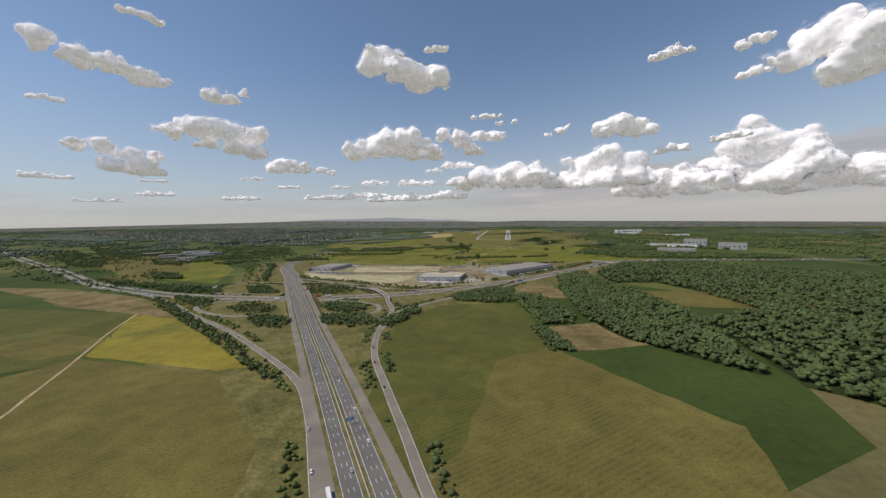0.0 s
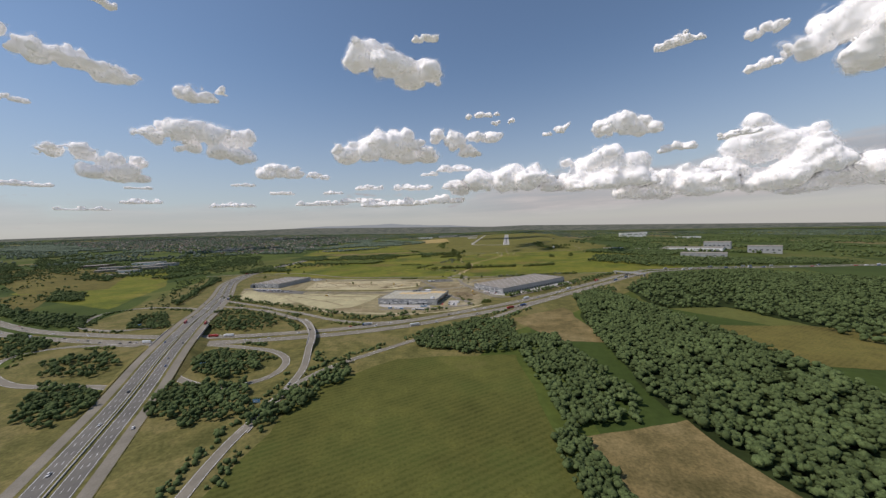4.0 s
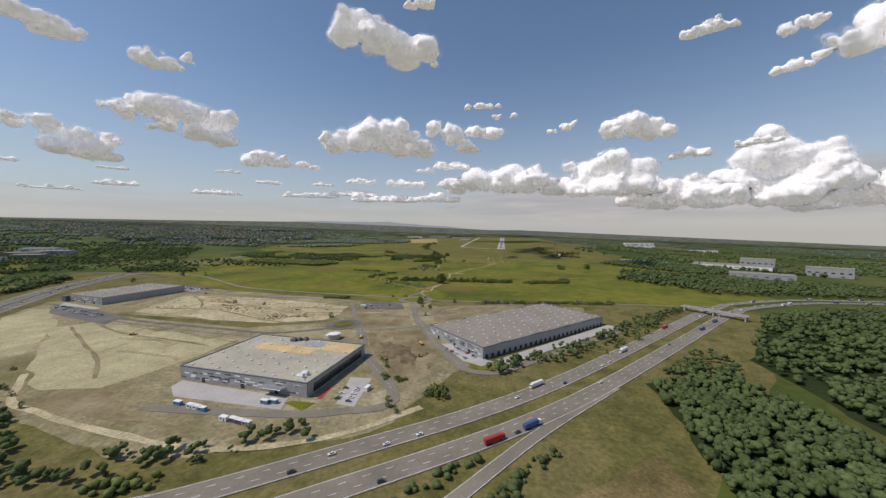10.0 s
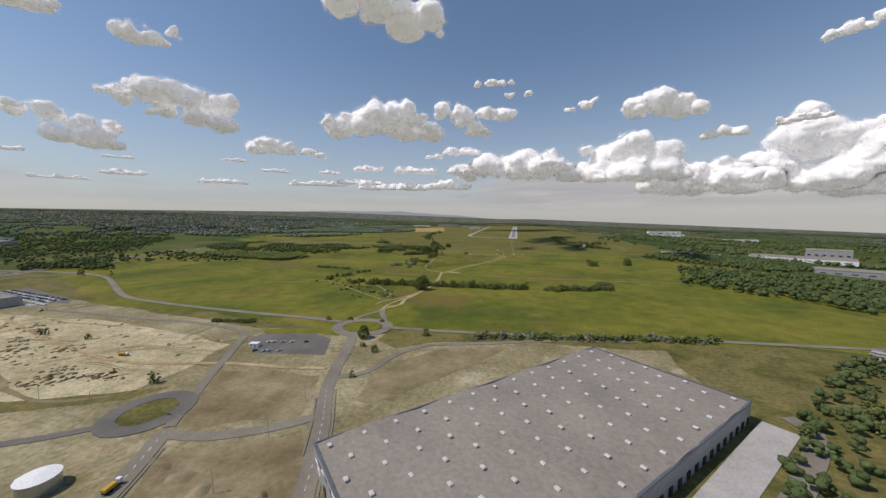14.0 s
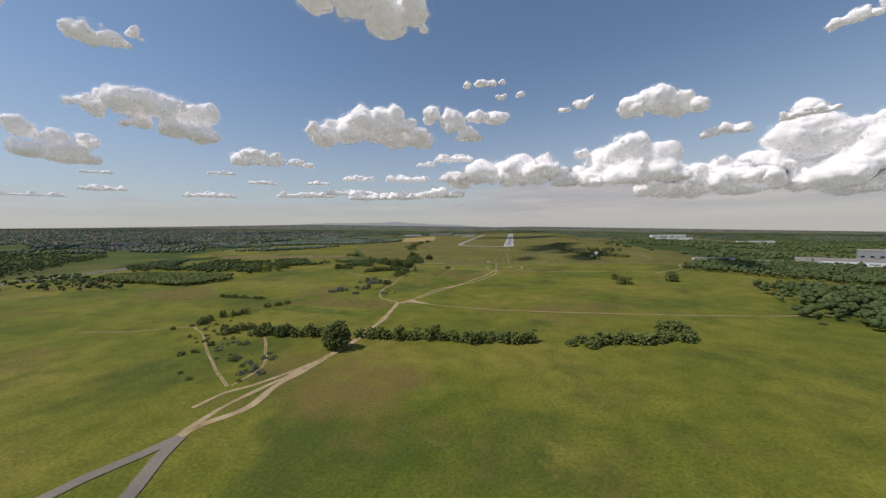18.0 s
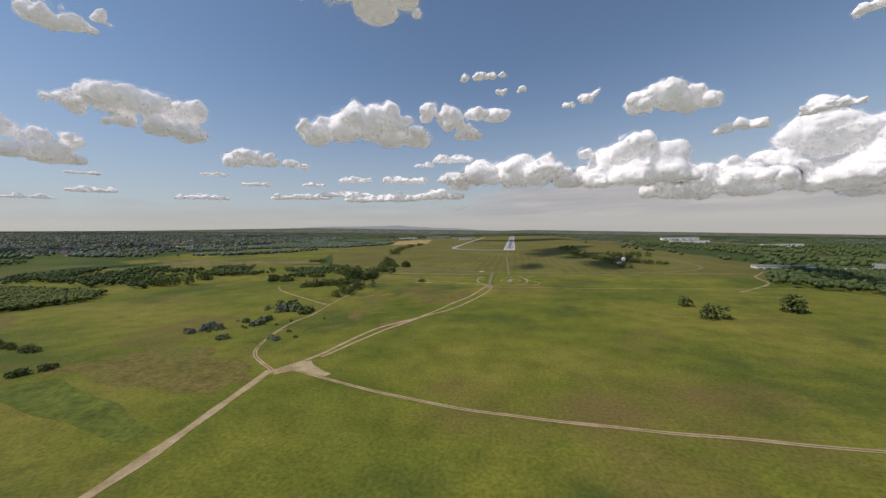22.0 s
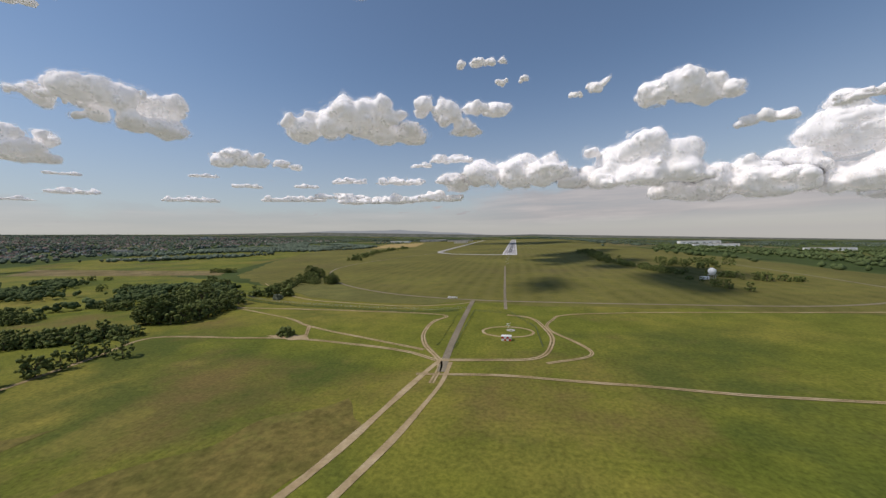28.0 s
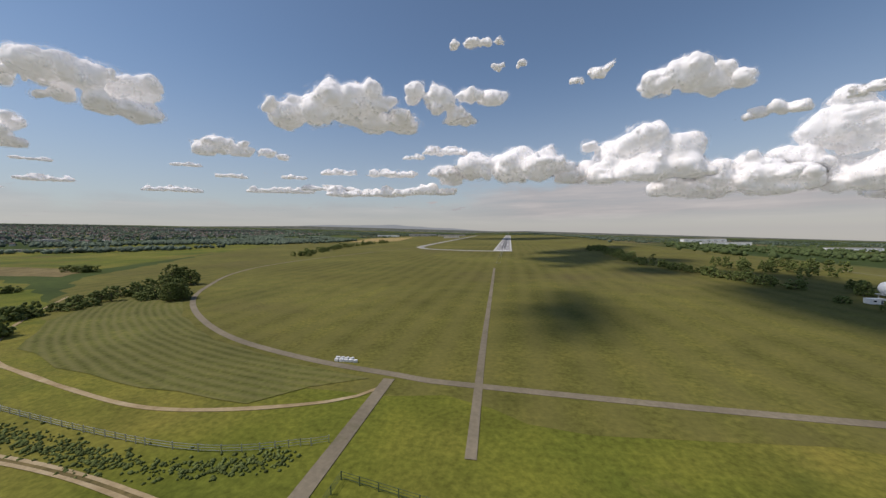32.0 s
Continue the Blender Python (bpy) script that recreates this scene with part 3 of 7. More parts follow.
# building site
patch("ground_site", [(-405, 600), (-345, 520), (-250, 490), (-180, 455), (-105, 442), (-40, 468), (-20, 520), (-8, 545), (70, 632), (70, 676), (-30, 674), (-90, 668), (-140, 664), (-360, 695)], 0.12, M["graded"], "bare graded ground of a building site", 4)
SAND = [
    ([(-300, 540), (-285, 560), (-245, 552), (-217, 548), (-156, 541), (-158, 513), (-163, 487), (-166, 474), (-188, 470), (-222, 487), (-262, 515)], "level", "pale levelled sand of the building site"),
    ([(-292, 588), (-314, 652), (-226, 655), (-134, 642), (-126, 618), (-128, 596), (-162, 570), (-231, 582)], "sand", "pale dug-over sand with low heaps"),
    ([(-93, 581), (-114, 616), (-90, 619), (-72, 620), (-61, 600), (-62, 592)], "soil", "square of brown turned soil"),
    ([(-80, 560), (-87, 570), (-68, 581), (-56, 586), (-43, 571), (-36, 552), (-30, 516), (-44, 506), (-72, 544)], "soil", "turned brown soil beside the new road"),
    ([(-50, 606), (-50, 630), (-44, 642), (-30, 656), (4, 668), (-30, 622), (-44, 603)], "soil", "graded brown soil beside the warehouse"),
    ([(-345, 520), (-380, 575), (-372, 582), (-300, 545), (-275, 520), (-250, 500), (-260, 492)], "level", "rutted pale sand at the site's edge"),
]
for k, (pts, mt, lb) in enumerate(SAND):
    patch("ground_sand", pts, 0.16 + 0.004 * k, M[mt], lb, 3.5, 5.0)
patch("lawn", [(-132, 662), (-112, 668), (-98, 674), (-90, 668), (-86, 662), (-98, 663), (-126, 656)], 0.2, M["meadow"], "green grass beside the roundabout", 1.0, 3)
patch("lawn", [(-64, 674), (-30, 678), (20, 683), (58, 687), (20, 679), (-12, 670), (-38, 663), (-52, 652), (-64, 660)], 0.2, M["verge"], "dry green grass between two roads", 1.0, 3)
patch("car_park", [(-129, 647), (-127, 656), (-100, 662), (-88, 657), (-80, 638), (-112, 633)], 0.19, M["asphalt"], "small grey car park")


# ---- roads ----
NS = spline([(150, -166), (60, -46), (-88, 150), (-175, 262), (-259, 370), (-335, 470), (-394, 548), (-475, 645), (-512, 705), (-541, 765), (-562, 830), (-585, 920), (-605, 1030), (-620, 1110)], 8)
EW = spline([(-1800, 900), (-1387, 722), (-956, 557), (-714, 458), (-482, 386), (-357, 369), (-242, 369), (-160, 387), (-100, 411), (-45, 449), (20, 503), (100, 592), (170, 672), (240, 738), (340, 810), (500, 880), (700, 950), (1000, 1020), (1400, 1080)], 8)
CROSS = Vector((-259, 370))


def raised(line, centre, top, reach):
    return [Vector((p.x, p.y, top * math.exp(-(((p.to_2d() - centre).length / reach) ** 4)))) for p in line]


def dashes(name, line, width, z, length, gap, label):
    """A broken line of paint, as one part of many strokes."""
    vs, fs = [], []
    s, k = 0.0, 0
    for a, b in zip(line, line[1:]):
        d = (b - a).to_2d()
        seg = d.length
        u = d.normalized()
        at = 0.0
        while at < seg:
            phase = (s + at) % (length + gap)
            if phase < length:
                e = min(seg, at + length - phase)
                p, q = a.lerp(b, at / seg), a.lerp(b, e / seg)
                h = [lay(p.x, p.y) + p.z + z, lay(q.x, q.y) + q.z + z]
                n = len(vs)
                for (c, hz) in ((p, h[0]), (q, h[1])):
                    vs += [(c.x + u.y * width / 2, c.y - u.x * width / 2, hz), (c.x - u.y * width / 2, c.y + u.x * width / 2, hz)]
                fs.append((n, n + 2, n + 3, n + 1))
                at = e + 0.01
            else:
                at += length + gap - phase + 0.001
        s += seg
    return tagged(new(name, mesh_of(name, vs, fs, M["paint"])), label, "", "", "structure")


def embankment(line, width, label):
    """Grassy slopes that carry a raised road, open where it bridges the other."""
    vs, fs = [], []
    for p in line:
        k = line.index(p)
        d = (line[min(k + 1, len(line) - 1)] - line[max(k - 1, 0)]).to_2d().normalized()
        for o in (-1, 1):
            for w, h in ((width / 2 + 0.4, p.z), (width / 2 + 0.4 + p.z * 1.8, 0.0)):
                vs.append((p.x + d.y * o * w, p.y - d.x * o * w, h + 0.1))
    for k in range(len(line) - 1):
        a = 4 * k
        if (line[k].to_2d() - CROSS).length < 20:
            continue
        fs += [(a, a + 1, a + 5, a + 4), (a + 2, a + 6, a + 7, a + 3)]
    return tagged(new("embankment", mesh_of("embankment", vs, fs, M["verge"])), label, "", "", "structure")


nsr = raised(NS, CROSS, 3.6, 90)
near_cross = [p for p in nsr if (p.to_2d() - CROSS).length < 150]
embankment(near_cross, 29, "grassy embankment of the overpass")
tagged(ribbon("road_verge", nsr, 28.4, 0.2, M["verge"], 0.5), "dry grass strips between the motorway carriageways", "", "", "structure")
for off, w, nm in ((-4.6, 6.4, "carriageway"), (4.6, 6.4, "carriageway"), (-11.6, 4.6, "collector lane"), (11.6, 4.6, "collector lane")):
    ln = aside(nsr, off)
    tagged(ribbon("road", ln, w, 0.26, M["asphalt" if w > 5 else "road"], 0.5), "worn grey motorway " + nm, "", "", "structure")
    if w > 5:
        for o in (-0.9, 0.9):
            dashes("lane_marking", aside(nsr, off + o), 0.13, 0.29, 2.2, 4.4, "white dashed lane line")
        for o in (-2.8, 2.8):
            tagged(ribbon("edge_line", aside(nsr, off + o), 0.13, 0.275, M["paint"], 0.01), "white edge line", "", "", "structure")
for off in (-7.2, 7.2):
    ln = aside(EW, off)
    tagged(ribbon("road", ln, 8.6, 0.24, M["road"], 0.3), "worn grey ring motorway carriageway", "", "", "structure")
    for o in (-1.4, 1.4):
        dashes("lane_marking", aside(EW, off + o), 0.13, 0.27, 2.2, 4.4, "white dashed lane line")
    for o in (-3.9, 3.9):
        tagged(ribbon("edge_line", aside(EW, off + o), 0.13, 0.255, M["paint"], 0.01), "white edge line", "", "", "structure")

RAMPS = [
    [(-376, 540), (-350, 503), (-334, 485), (-300, 476), (-255, 462), (-213, 440), (-177, 413), (-149, 379), (-134, 350), (-120, 322), (-112, 290), (-106, 250), (-90, 205), (-64, 160), (-46, 130), (-17, 82), (40, 4)],
    [(-392, 560), (-378, 534), (-362, 517), (-302, 493), (-240, 466), (-200, 449), (-162, 430), (-128, 421), (-100, 424), (-60, 446)],
    [(-107, 262), (-112, 285), (-111, 310), (-102, 332), (-86, 354), (-62, 384), (-20, 432), (14, 478), (50, 520)],
    [(-700, 440), (-530, 388), (-422, 343), (-323, 287), (-240, 244), (-190, 213), (-126, 170), (-94, 136), (-60, 88), (2, 3)],
    [(-212, 330), (-198, 312), (-182, 303), (-152, 297), (-134, 312), (-139, 334), (-161, 350), (-198, 357), (-230, 360)],
    [(-196, 272), (-215, 290), (-250, 289), (-285, 288), (-330, 302), (-356, 322), (-350, 342), (-320, 352), (-280, 354)],
    [(-290, 432), (-340, 392), (-400, 395), (-440, 425), (-455, 455), (-430, 476), (-380, 476), (-330, 466)],
]
for k, r in enumerate(RAMPS):
    ln = spline(r, 5)
    if k == 0:
        ln = raised(ln, Vector((-158, 395)), 3.4, 48)
    tagged(ribbon("road", ln, 4.6, 0.22 - 0.006 * k, M["road"], 0.5 if k == 0 else 0.15), "grey single-lane motorway slip road", "", "", "structure")
    for o in (-2.0, 2.0):
        tagged(ribbon("edge_line", aside(ln, o), 0.12, 0.235 - 0.006 * k, M["paint"], 0.01), "white edge line", "", "", "structure")

STREETS = [
    ([(-545, 690), (-520, 717), (-494, 746), (-474, 768), (-440, 778)], 3.4, "road", "grey link road to the motorway"),
    ([(-93, 687), (-91, 697), (-87, 706), (-84, 714)], 3.4, "road", "grey branch from the roundabout to the meadow"),
    ([(-72, 688), (-76, 697), (-81, 706), (-84, 714)], 3.4, "road", "grey branch from the roundabout to the meadow"),
    ([(-640, 760), (-579, 776), (-470, 782), (-410, 768), (-360, 742), (-297, 708), (-247, 697), (-179, 690), (-124, 687), (-98, 684)], 4.4, "road", "grey country road along the site"),
    ([(-66, 680), (-30, 681), (27, 686), (90, 694), (180, 700)], 3.6, "road", "grey access road to the roundabout"),
    ([(-81, 666), (-74, 648), (-69, 630), (-62, 610), (-53, 593), (-46, 578), (-40, 564), (-29, 546), (-19, 530), (-12, 524), (0, 525), (8, 533), (36, 562), (82, 612), (84, 626)], 4.8, "road", "new grey site access road"),
    ([(-68, 628), (-66, 620), (-58, 623), (-53, 630), (-51, 640), (-46, 651), (-36, 660), (-10, 668), (20, 678), (60, 686)], 3.0, "road", "narrow grey side road"),
    ([(-94, 579), (-86, 564), (-77, 545), (-65, 527), (-53, 512), (-44, 500), (-40, 491), (-44, 484), (-55, 480), (-68, 475), (-97, 471), (-130, 468)], 4.8, "road", "new grey road round the warehouse"),
    ([(-95, 578), (-80, 580), (-66, 587), (-55, 596)], 4.0, "road", "new grey site road"),
    ([(-400, 596), (-322, 583), (-274, 568), (-222, 563), (-176, 560), (-148, 558.5), (-128, 567), (-114, 577)], 3.0, "asphalt", "dark new service road through the site"),
    ([(-279, 562), (-229, 556), (-185, 552), (-152, 550)], 1.6, "road", "pale worn kerb road"),
    ([(-300, 645), (-211, 622), (-158, 613), (-116, 621), (-90, 623), (-72, 626)], 2.4, "dirt", "sandy site track"),
    ([(-340, 668), (-250, 664), (-180, 664), (-140, 656), (-128, 640), (-110, 607), (-95, 581)], 3.2, "road", "grey site road"),
]
for k, (pts, w, mt, lb) in enumerate(STREETS):
    tagged(ribbon("road", spline(pts, 4), w, 0.23 + 0.007 * k, M[mt], 0.12), lb, "", "", "structure")


def ring(name, cx, cy, rx, ry, width, z, mat, label):
    pts = [(cx + rx * math.cos(a * math.pi / 12), cy + ry * math.sin(a * math.pi / 12)) for a in range(25)]
    return tagged(ribbon(name, [Vector((*p, 0)) for p in pts], width, z, mat, 0.12), label, "", "", "structure")


ring("roundabout", -81, 678, 14, 12.5, 6.0, 0.31, M["road"], "grey roundabout with a grass island")
ring("roundabout", -109, 586, 9.5, 10.5, 5.0, 0.33, M["asphalt"], "small new roundabout on the site")
patch("ground_island", [(-109 + 7.0 * math.cos(a), 586 + 8 * math.sin(a)) for a in [k * 0.524 for k in range(12)]], 0.28, M["verge"], "dry grass island")
patch("ground_island", [(-81 + 10.6 * math.cos(a), 678 + 9.4 * math.sin(a)) for a in [k * 0.524 for k in range(12)]], 0.3, M["meadow"], "green grass island")

TRACKS = [
    ([(-84, 711), (-84, 719), (-78, 730), (-79, 745), (-77, 758), (-75, 774), (-73, 801), (-76, 845), (-81, 876)], 3.3, "broad sandy track across the meadow"),
    ([(-80, 872), (-76, 882), (-72, 892), (-68, 913), (-62, 932), (-49, 953), (-40, 981), (-29, 1016), (-23, 1052), (-20, 1062)], 1.9, "broad sandy track across the meadow"),
    ([(-85, 716), (-86, 729), (-83, 741), (-79, 756), (-76, 770)], 2.4, "sandy loop beside the track"),
    ([(-70, 890), (-63, 915), (-57, 932), (-47, 954), (-34, 976), (-23, 1012), (-18, 1040), (-18, 1059)], 1.7, "second sandy lane beside the broad track"),
    ([(-80, 876), (-97, 888), (-106, 903), (-113, 930), (-113, 950), (-117, 974), (-120, 994), (-122, 1013), (-128, 1045), (-132, 1066), (-100, 1071), (-73, 1073), (-37, 1067), (-22, 1060)], 1.3, "narrow sandy path"),
    ([(-73, 878), (-40, 868), (-4, 861), (54, 859), (127, 861), (190, 870)], 1.1, "pale narrow path across the meadow"),
    ([(-95, 742), (-97, 760), (-112, 780), (-122, 791)], 1.0, "sandy footpath into the scrub"),
    ([(-96, 741), (-113, 753.5), (-135.4, 770.3), (-156, 788), (-171, 798), (-181, 802), (-206, 790), (-236, 785)], 0.9, "sandy footpath into the scrub"),
    ([(-95, 727), (-93, 737), (-88, 743), (-82, 754), (-78, 764)], 2.0, "sandy strand beside the broad track"),
    ([(-118, 976), (-132, 984), (-150, 996), (-180, 1016), (-202, 1036), (-208, 1048)], 1.2, "narrow sandy path"),
    ([(-20, 1045), (-21, 1059), (-29, 1073), (-33, 1086), (-33, 1102), (-30, 1112), (-43, 1116), (-85, 1118), (-146, 1118)], 1.3, "sandy path along the boundary"),
    ([(-28, 1068), (-55, 1078), (-82, 1089), (-100, 1100), (-146, 1118)], 1.1, "sandy path"),
    ([(-82, 1089), (-73, 1073)], 1.1, "sandy path"),
    ([(-22, 1060), (-8, 1062), (6, 1066), (11, 1080), (11, 1095), (6, 1112), (-4, 1117)], 1.4, "sandy path round the aerial compound"),
    ([(8, 1062), (22, 1072), (12, 1095), (14, 1110), (22, 1120), (60, 1128), (130, 1136), (260, 1150)], 1.0, "pale sandy path"),
    ([(-25, 1050), (0, 1052), (50, 1050), (120, 1052), (260, 1060)], 1.0, "pale sandy path across the meadow"),
    ([(-397, 288), (-350, 230), (-310, 187), (-262, 134), (-200, 60)], 2.0, "sandy farm track between fields"),
    ([(150, 1040), (190, 1080), (205, 1120), (260, 1200)], 1.4, "pale sandy lane by the woods"),
]
for k, (pts, w, lb) in enumerate(TRACKS):
    line = spline(pts, 2.5)
    if w > 1.6:
        tagged(ribbon("dirt_path", line, w * 0.85, 0.1 + 0.003 * k, M["dirt"], 0.03, 0.45), lb, "", "", "structure")
    else:
        tagged(ribbon("dirt_path", line, w * 1.1, 0.09 + 0.001 * k, M["brown"], 0.03, 0.6), lb, "", "", "structure")
        for off in (-0.36, 0.36):
            tagged(ribbon("wheel_rut", aside(line, off * w), w * 0.42, 0.1 + 0.003 * k, M["dirt"], 0.03, 0.5), "sandy wheel rut of a " + lb.split(" ", 1)[1], "", "", "structure")
patch("dirt_patch", [(-80, 876), (-77, 881), (-72, 885), (-69, 882), (-64, 879.5), (-57, 877.5), (-58, 875), (-66, 875), (-73, 875.5), (-77, 872)], 0.15, M["dirt"], "bare trampled sand where tracks meet", 2.5, 1.2)

patch("dirt_patch", [(-90, 1074), (-84, 1071.5), (-77, 1070.5), (-72, 1073), (-76, 1077), (-81, 1075.5)], 0.152, M["dirt"], "bare sand where two paths meet", 1.5, 1.2)
patch("sown_strip", [(-166, 846), (-149, 859), (-115, 850), (-83, 841), (-85, 835), (-131, 841)], 0.07, M["sown"], "bright green sown strip in the meadow", 2, 3)
for pts in ([(-161, 866), (-138, 894), (-100, 882), (-81, 870), (-83, 855), (-109, 856)], [(-351, 892), (-303, 926), (-265, 902), (-250, 880), (-279, 858)], [(-62, 1001), (-50, 1018), (-37, 1034), (-25, 1028), (-30, 1005), (-36, 989), (-53, 983)], [(-84, 941), (-80, 952), (-82, 968), (-84, 985), (-95, 987), (-94, 968), (-90, 950)], [(-68, 934), (-62, 945), (-52, 948), (-56, 934), (-63, 926)], [(-91, 929), (-88, 935), (-80, 932), (-84, 926)], [(-110, 985), (-100, 1010), (-86, 1015), (-92, 992)]):
    patch("bare_ground", pts, 0.075, M["bare"], "thin reddish-brown bare patch in the meadow", 8, 1.2)

# airfield roads
tagged(ribbon("perimeter_road", spline([(-150, 1700), (-180, 1580), (-200, 1480), (-211, 1400), (-208, 1340), (-190, 1287), (-160, 1240), (-137, 1211), (-108, 1186), (-76, 1166), (-46, 1155), (-22, 1150), (-7, 1148), (60, 1146), (140, 1150), (190, 1180), (210, 1240), (220, 1400)], 4), 2.0, 0.12, M["lane"], 0.06), "narrow grey perimeter road", "", "", "structure")
tagged(ribbon("perimeter_road", spline([(-200, 1205), (-160, 1170), (-125, 1146), (-91, 1136), (-55, 1131), (-30, 1138), (-22, 1146)], 3), 1.0, 0.125, M["dirt"], 0.06, 0.4), "sandy patrol track inside the fence", "", "", "structure")
tagged(ribbon("service_road", spline([(-19, 1052), (-20, 1066), (-21, 1085), (-22, 1112), (-23, 1148)], 4), 2.2, 0.13, M["lane"], 0.06), "grey service road to the aerial compound", "", "", "structure")
tagged(ribbon("service_road", spline([(-5, 1128), (-7, 1173), (-10, 1260), (-13, 1345)], 6), 1.5, 0.128, M["lane"], 0.06), "narrow grey road in line with the runway", "", "", "structure")

# ---- runway and taxiway ----
RX, RY0, RY1, RW = -13.0, 1557.0, 3120.0, 26.0
RDIR = -0.006


def along(y):
    return RX + RDIR * (y - RY0)


rline = [Vector((along(RY0 + k * 60), RY0 + k * 60, 0)) for k in range(27)]
tagged(ribbon("runway", rline, RW, 0.14, M["concrete"], 0.1), "long pale runway", "", "", "structure")
tagged(ribbon("runway_strip", [Vector((along(y), y, 0)) for y in range(1566, 3100, 50)], RW - 7, 0.148, M["runway"], 0.02), "grey runway surface", "", "", "structure")
tagged(ribbon("touchdown_rubber", [Vector((along(y), y, 0)) for y in range(1640, 2300, 40)], 7.0, 0.152, M["rubber"], 0.01, 0.3), "dark tyre rubber on the touchdown zone", "", "", "structure")


def stroke(name, x0, x1, y0, y1, parent):
    me = mesh_of(name, [(along(y0) + x0, y0, 0.157), (along(y0) + x1, y0, 0.157), (along(y1) + x1, y1, 0.157), (along(y1) + x0, y1, 0.157)], [(0, 1, 2, 3)], M["paint"])
    return piece(name, me, parent)


marks = tagged(new("runway_markings"), "white painted runway markings", "", "", "structure")
for sgn in (-1, 1):
    for k in range(6):
        stroke("threshold_bar", sgn * (1.2 + 1.5 * k) - 0.45, sgn * (1.2 + 1.5 * k) + 0.45, RY0 + 12, RY0 + 30, marks)
    stroke("side_line", sgn * 11.6 - 0.35, sgn * 11.6 + 0.35, RY0 + 8, RY1 - 20, marks)
    for k, n in ((1, 3), (3, 2), (4, 2), (5, 1), (6, 1)):
        for j in range(n):
            stroke("touchdown_bar", sgn * (4.6 + 1.5 * j) - 0.5, sgn * (4.6 + 1.5 * j) + 0.5, RY0 + 80 * k, RY0 + 80 * k + 12, marks)
    stroke("aiming_bar", sgn * 5.6 - 1.6, sgn * 5.6 + 1.6, RY0 + 200, RY0 + 226, marks)
for k in range(40):
    stroke("centre_bar", -0.25, 0.25, RY0 + 45 + 32 * k, RY0 + 60 + 32 * k, marks)
stroke("threshold_line", -12.4, 12.4, RY0 + 3, RY0 + 6.5, marks)
tagged(ribbon("taxiway", spline([(-24, 1562), (-60, 1572), (-110, 1600), (-140, 1630), (-158, 1665), (-168, 1720), (-174, 1900), (-190, 2500), (-205, 3100)], 12), 11, 0.135, M["concrete"], 0.1), "pale concrete taxiway", "", "", "structure")
tagged(ribbon("taxiway_strip", spline([(-60, 1576), (-110, 1603), (-137, 1630), (-154, 1665), (-164, 1720), (-171, 1900), (-187, 2500)], 12), 7, 0.142, M["runway"], 0.02), "grey taxiway surface", "", "", "structure")


# ---- clouds ----
def cloud_material():
    """White droplets: scatter light back and let some through; the outer skins are torn into wisps."""
    m = bpy.data.materials.new("cloud")
    m.use_nodes = True
    N = Nodes(m.node_tree)
    co = m.node_tree.nodes.new("ShaderNodeNewGeometry").outputs["Position"]
    d = m.node_tree.nodes.new("ShaderNodeBsdfDiffuse")
    d.inputs[0].default_value = (0.97, 0.955, 0.93, 1)
    tl = m.node_tree.nodes.new("ShaderNodeBsdfTranslucent")
    tl.inputs[0].default_value = (0.93, 0.93, 0.94, 1)
    mx = m.node_tree.nodes.new("ShaderNodeMixShader")
    mx.inputs[0].default_value = 0.27
    N.link(d.outputs[0], mx.inputs[1])
    N.link(tl.outputs[0], mx.inputs[2])
    # faint emission added in place of light scattered among the droplets
    glow = m.node_tree.nodes.new("ShaderNodeEmission")
    glow.inputs[0].default_value, glow.inputs[1].default_value = (0.97, 0.97, 0.98, 1), 0.12
    ad = m.node_tree.nodes.new("ShaderNodeAddShader")
    N.link(mx.outputs[0], ad.inputs[0])
    N.link(glow.outputs[0], ad.inputs[1])
    tr = m.node_tree.nodes.new("ShaderNodeBsdfTransparent")
    wisp = m.node_tree.nodes.new("ShaderNodeAttribute")
    wisp.attribute_name = "thin"
    edge = N.math("ADD", 0.05, N.math("MULTIPLY", wisp.outputs["Fac"], 0.78))
    holes = N.math("MULTIPLY", N.math("SUBTRACT", N.noise(co, 0.014, 4, 0.6), edge), 4.0, clamp=True)
    mx2 = m.node_tree.nodes.new("ShaderNodeMixShader")
    N.link(N.math("MULTIPLY", holes, N.math("SUBTRACT", 1.0, N.math("MULTIPLY", wisp.outputs["Fac"], 1.25))), mx2.inputs[0])
    N.link(tr.outputs[0], mx2.inputs[1])
    N.link(ad.outputs[0], mx2.inputs[2])
    out = m.node_tree.nodes.new("ShaderNodeOutputMaterial")
    N.link(mx2.outputs[0], out.inputs[0])
    return m


M["cloud"] = cloud_material()
LATTICE = np.random.default_rng(5).uniform(-1, 1, (32, 32, 32))


def lattice_noise(p):
    """Smooth noise at many places at once."""
    i = np.floor(p).astype(int)
    f = p - i
    f = f * f * (3 - 2 * f)
    i0, i1 = i % 32, (i + 1) % 32
    out = 0.0
    for a, wa in ((i0[..., 0], 1 - f[..., 0]), (i1[..., 0], f[..., 0])):
        for b, wb in ((i0[..., 1], 1 - f[..., 1]), (i1[..., 1], f[..., 1])):
            for c, wc in ((i0[..., 2], 1 - f[..., 2]), (i1[..., 2], f[..., 2])):
                out = out + LATTICE[a, b, c] * (wa * wb * wc)
    return out


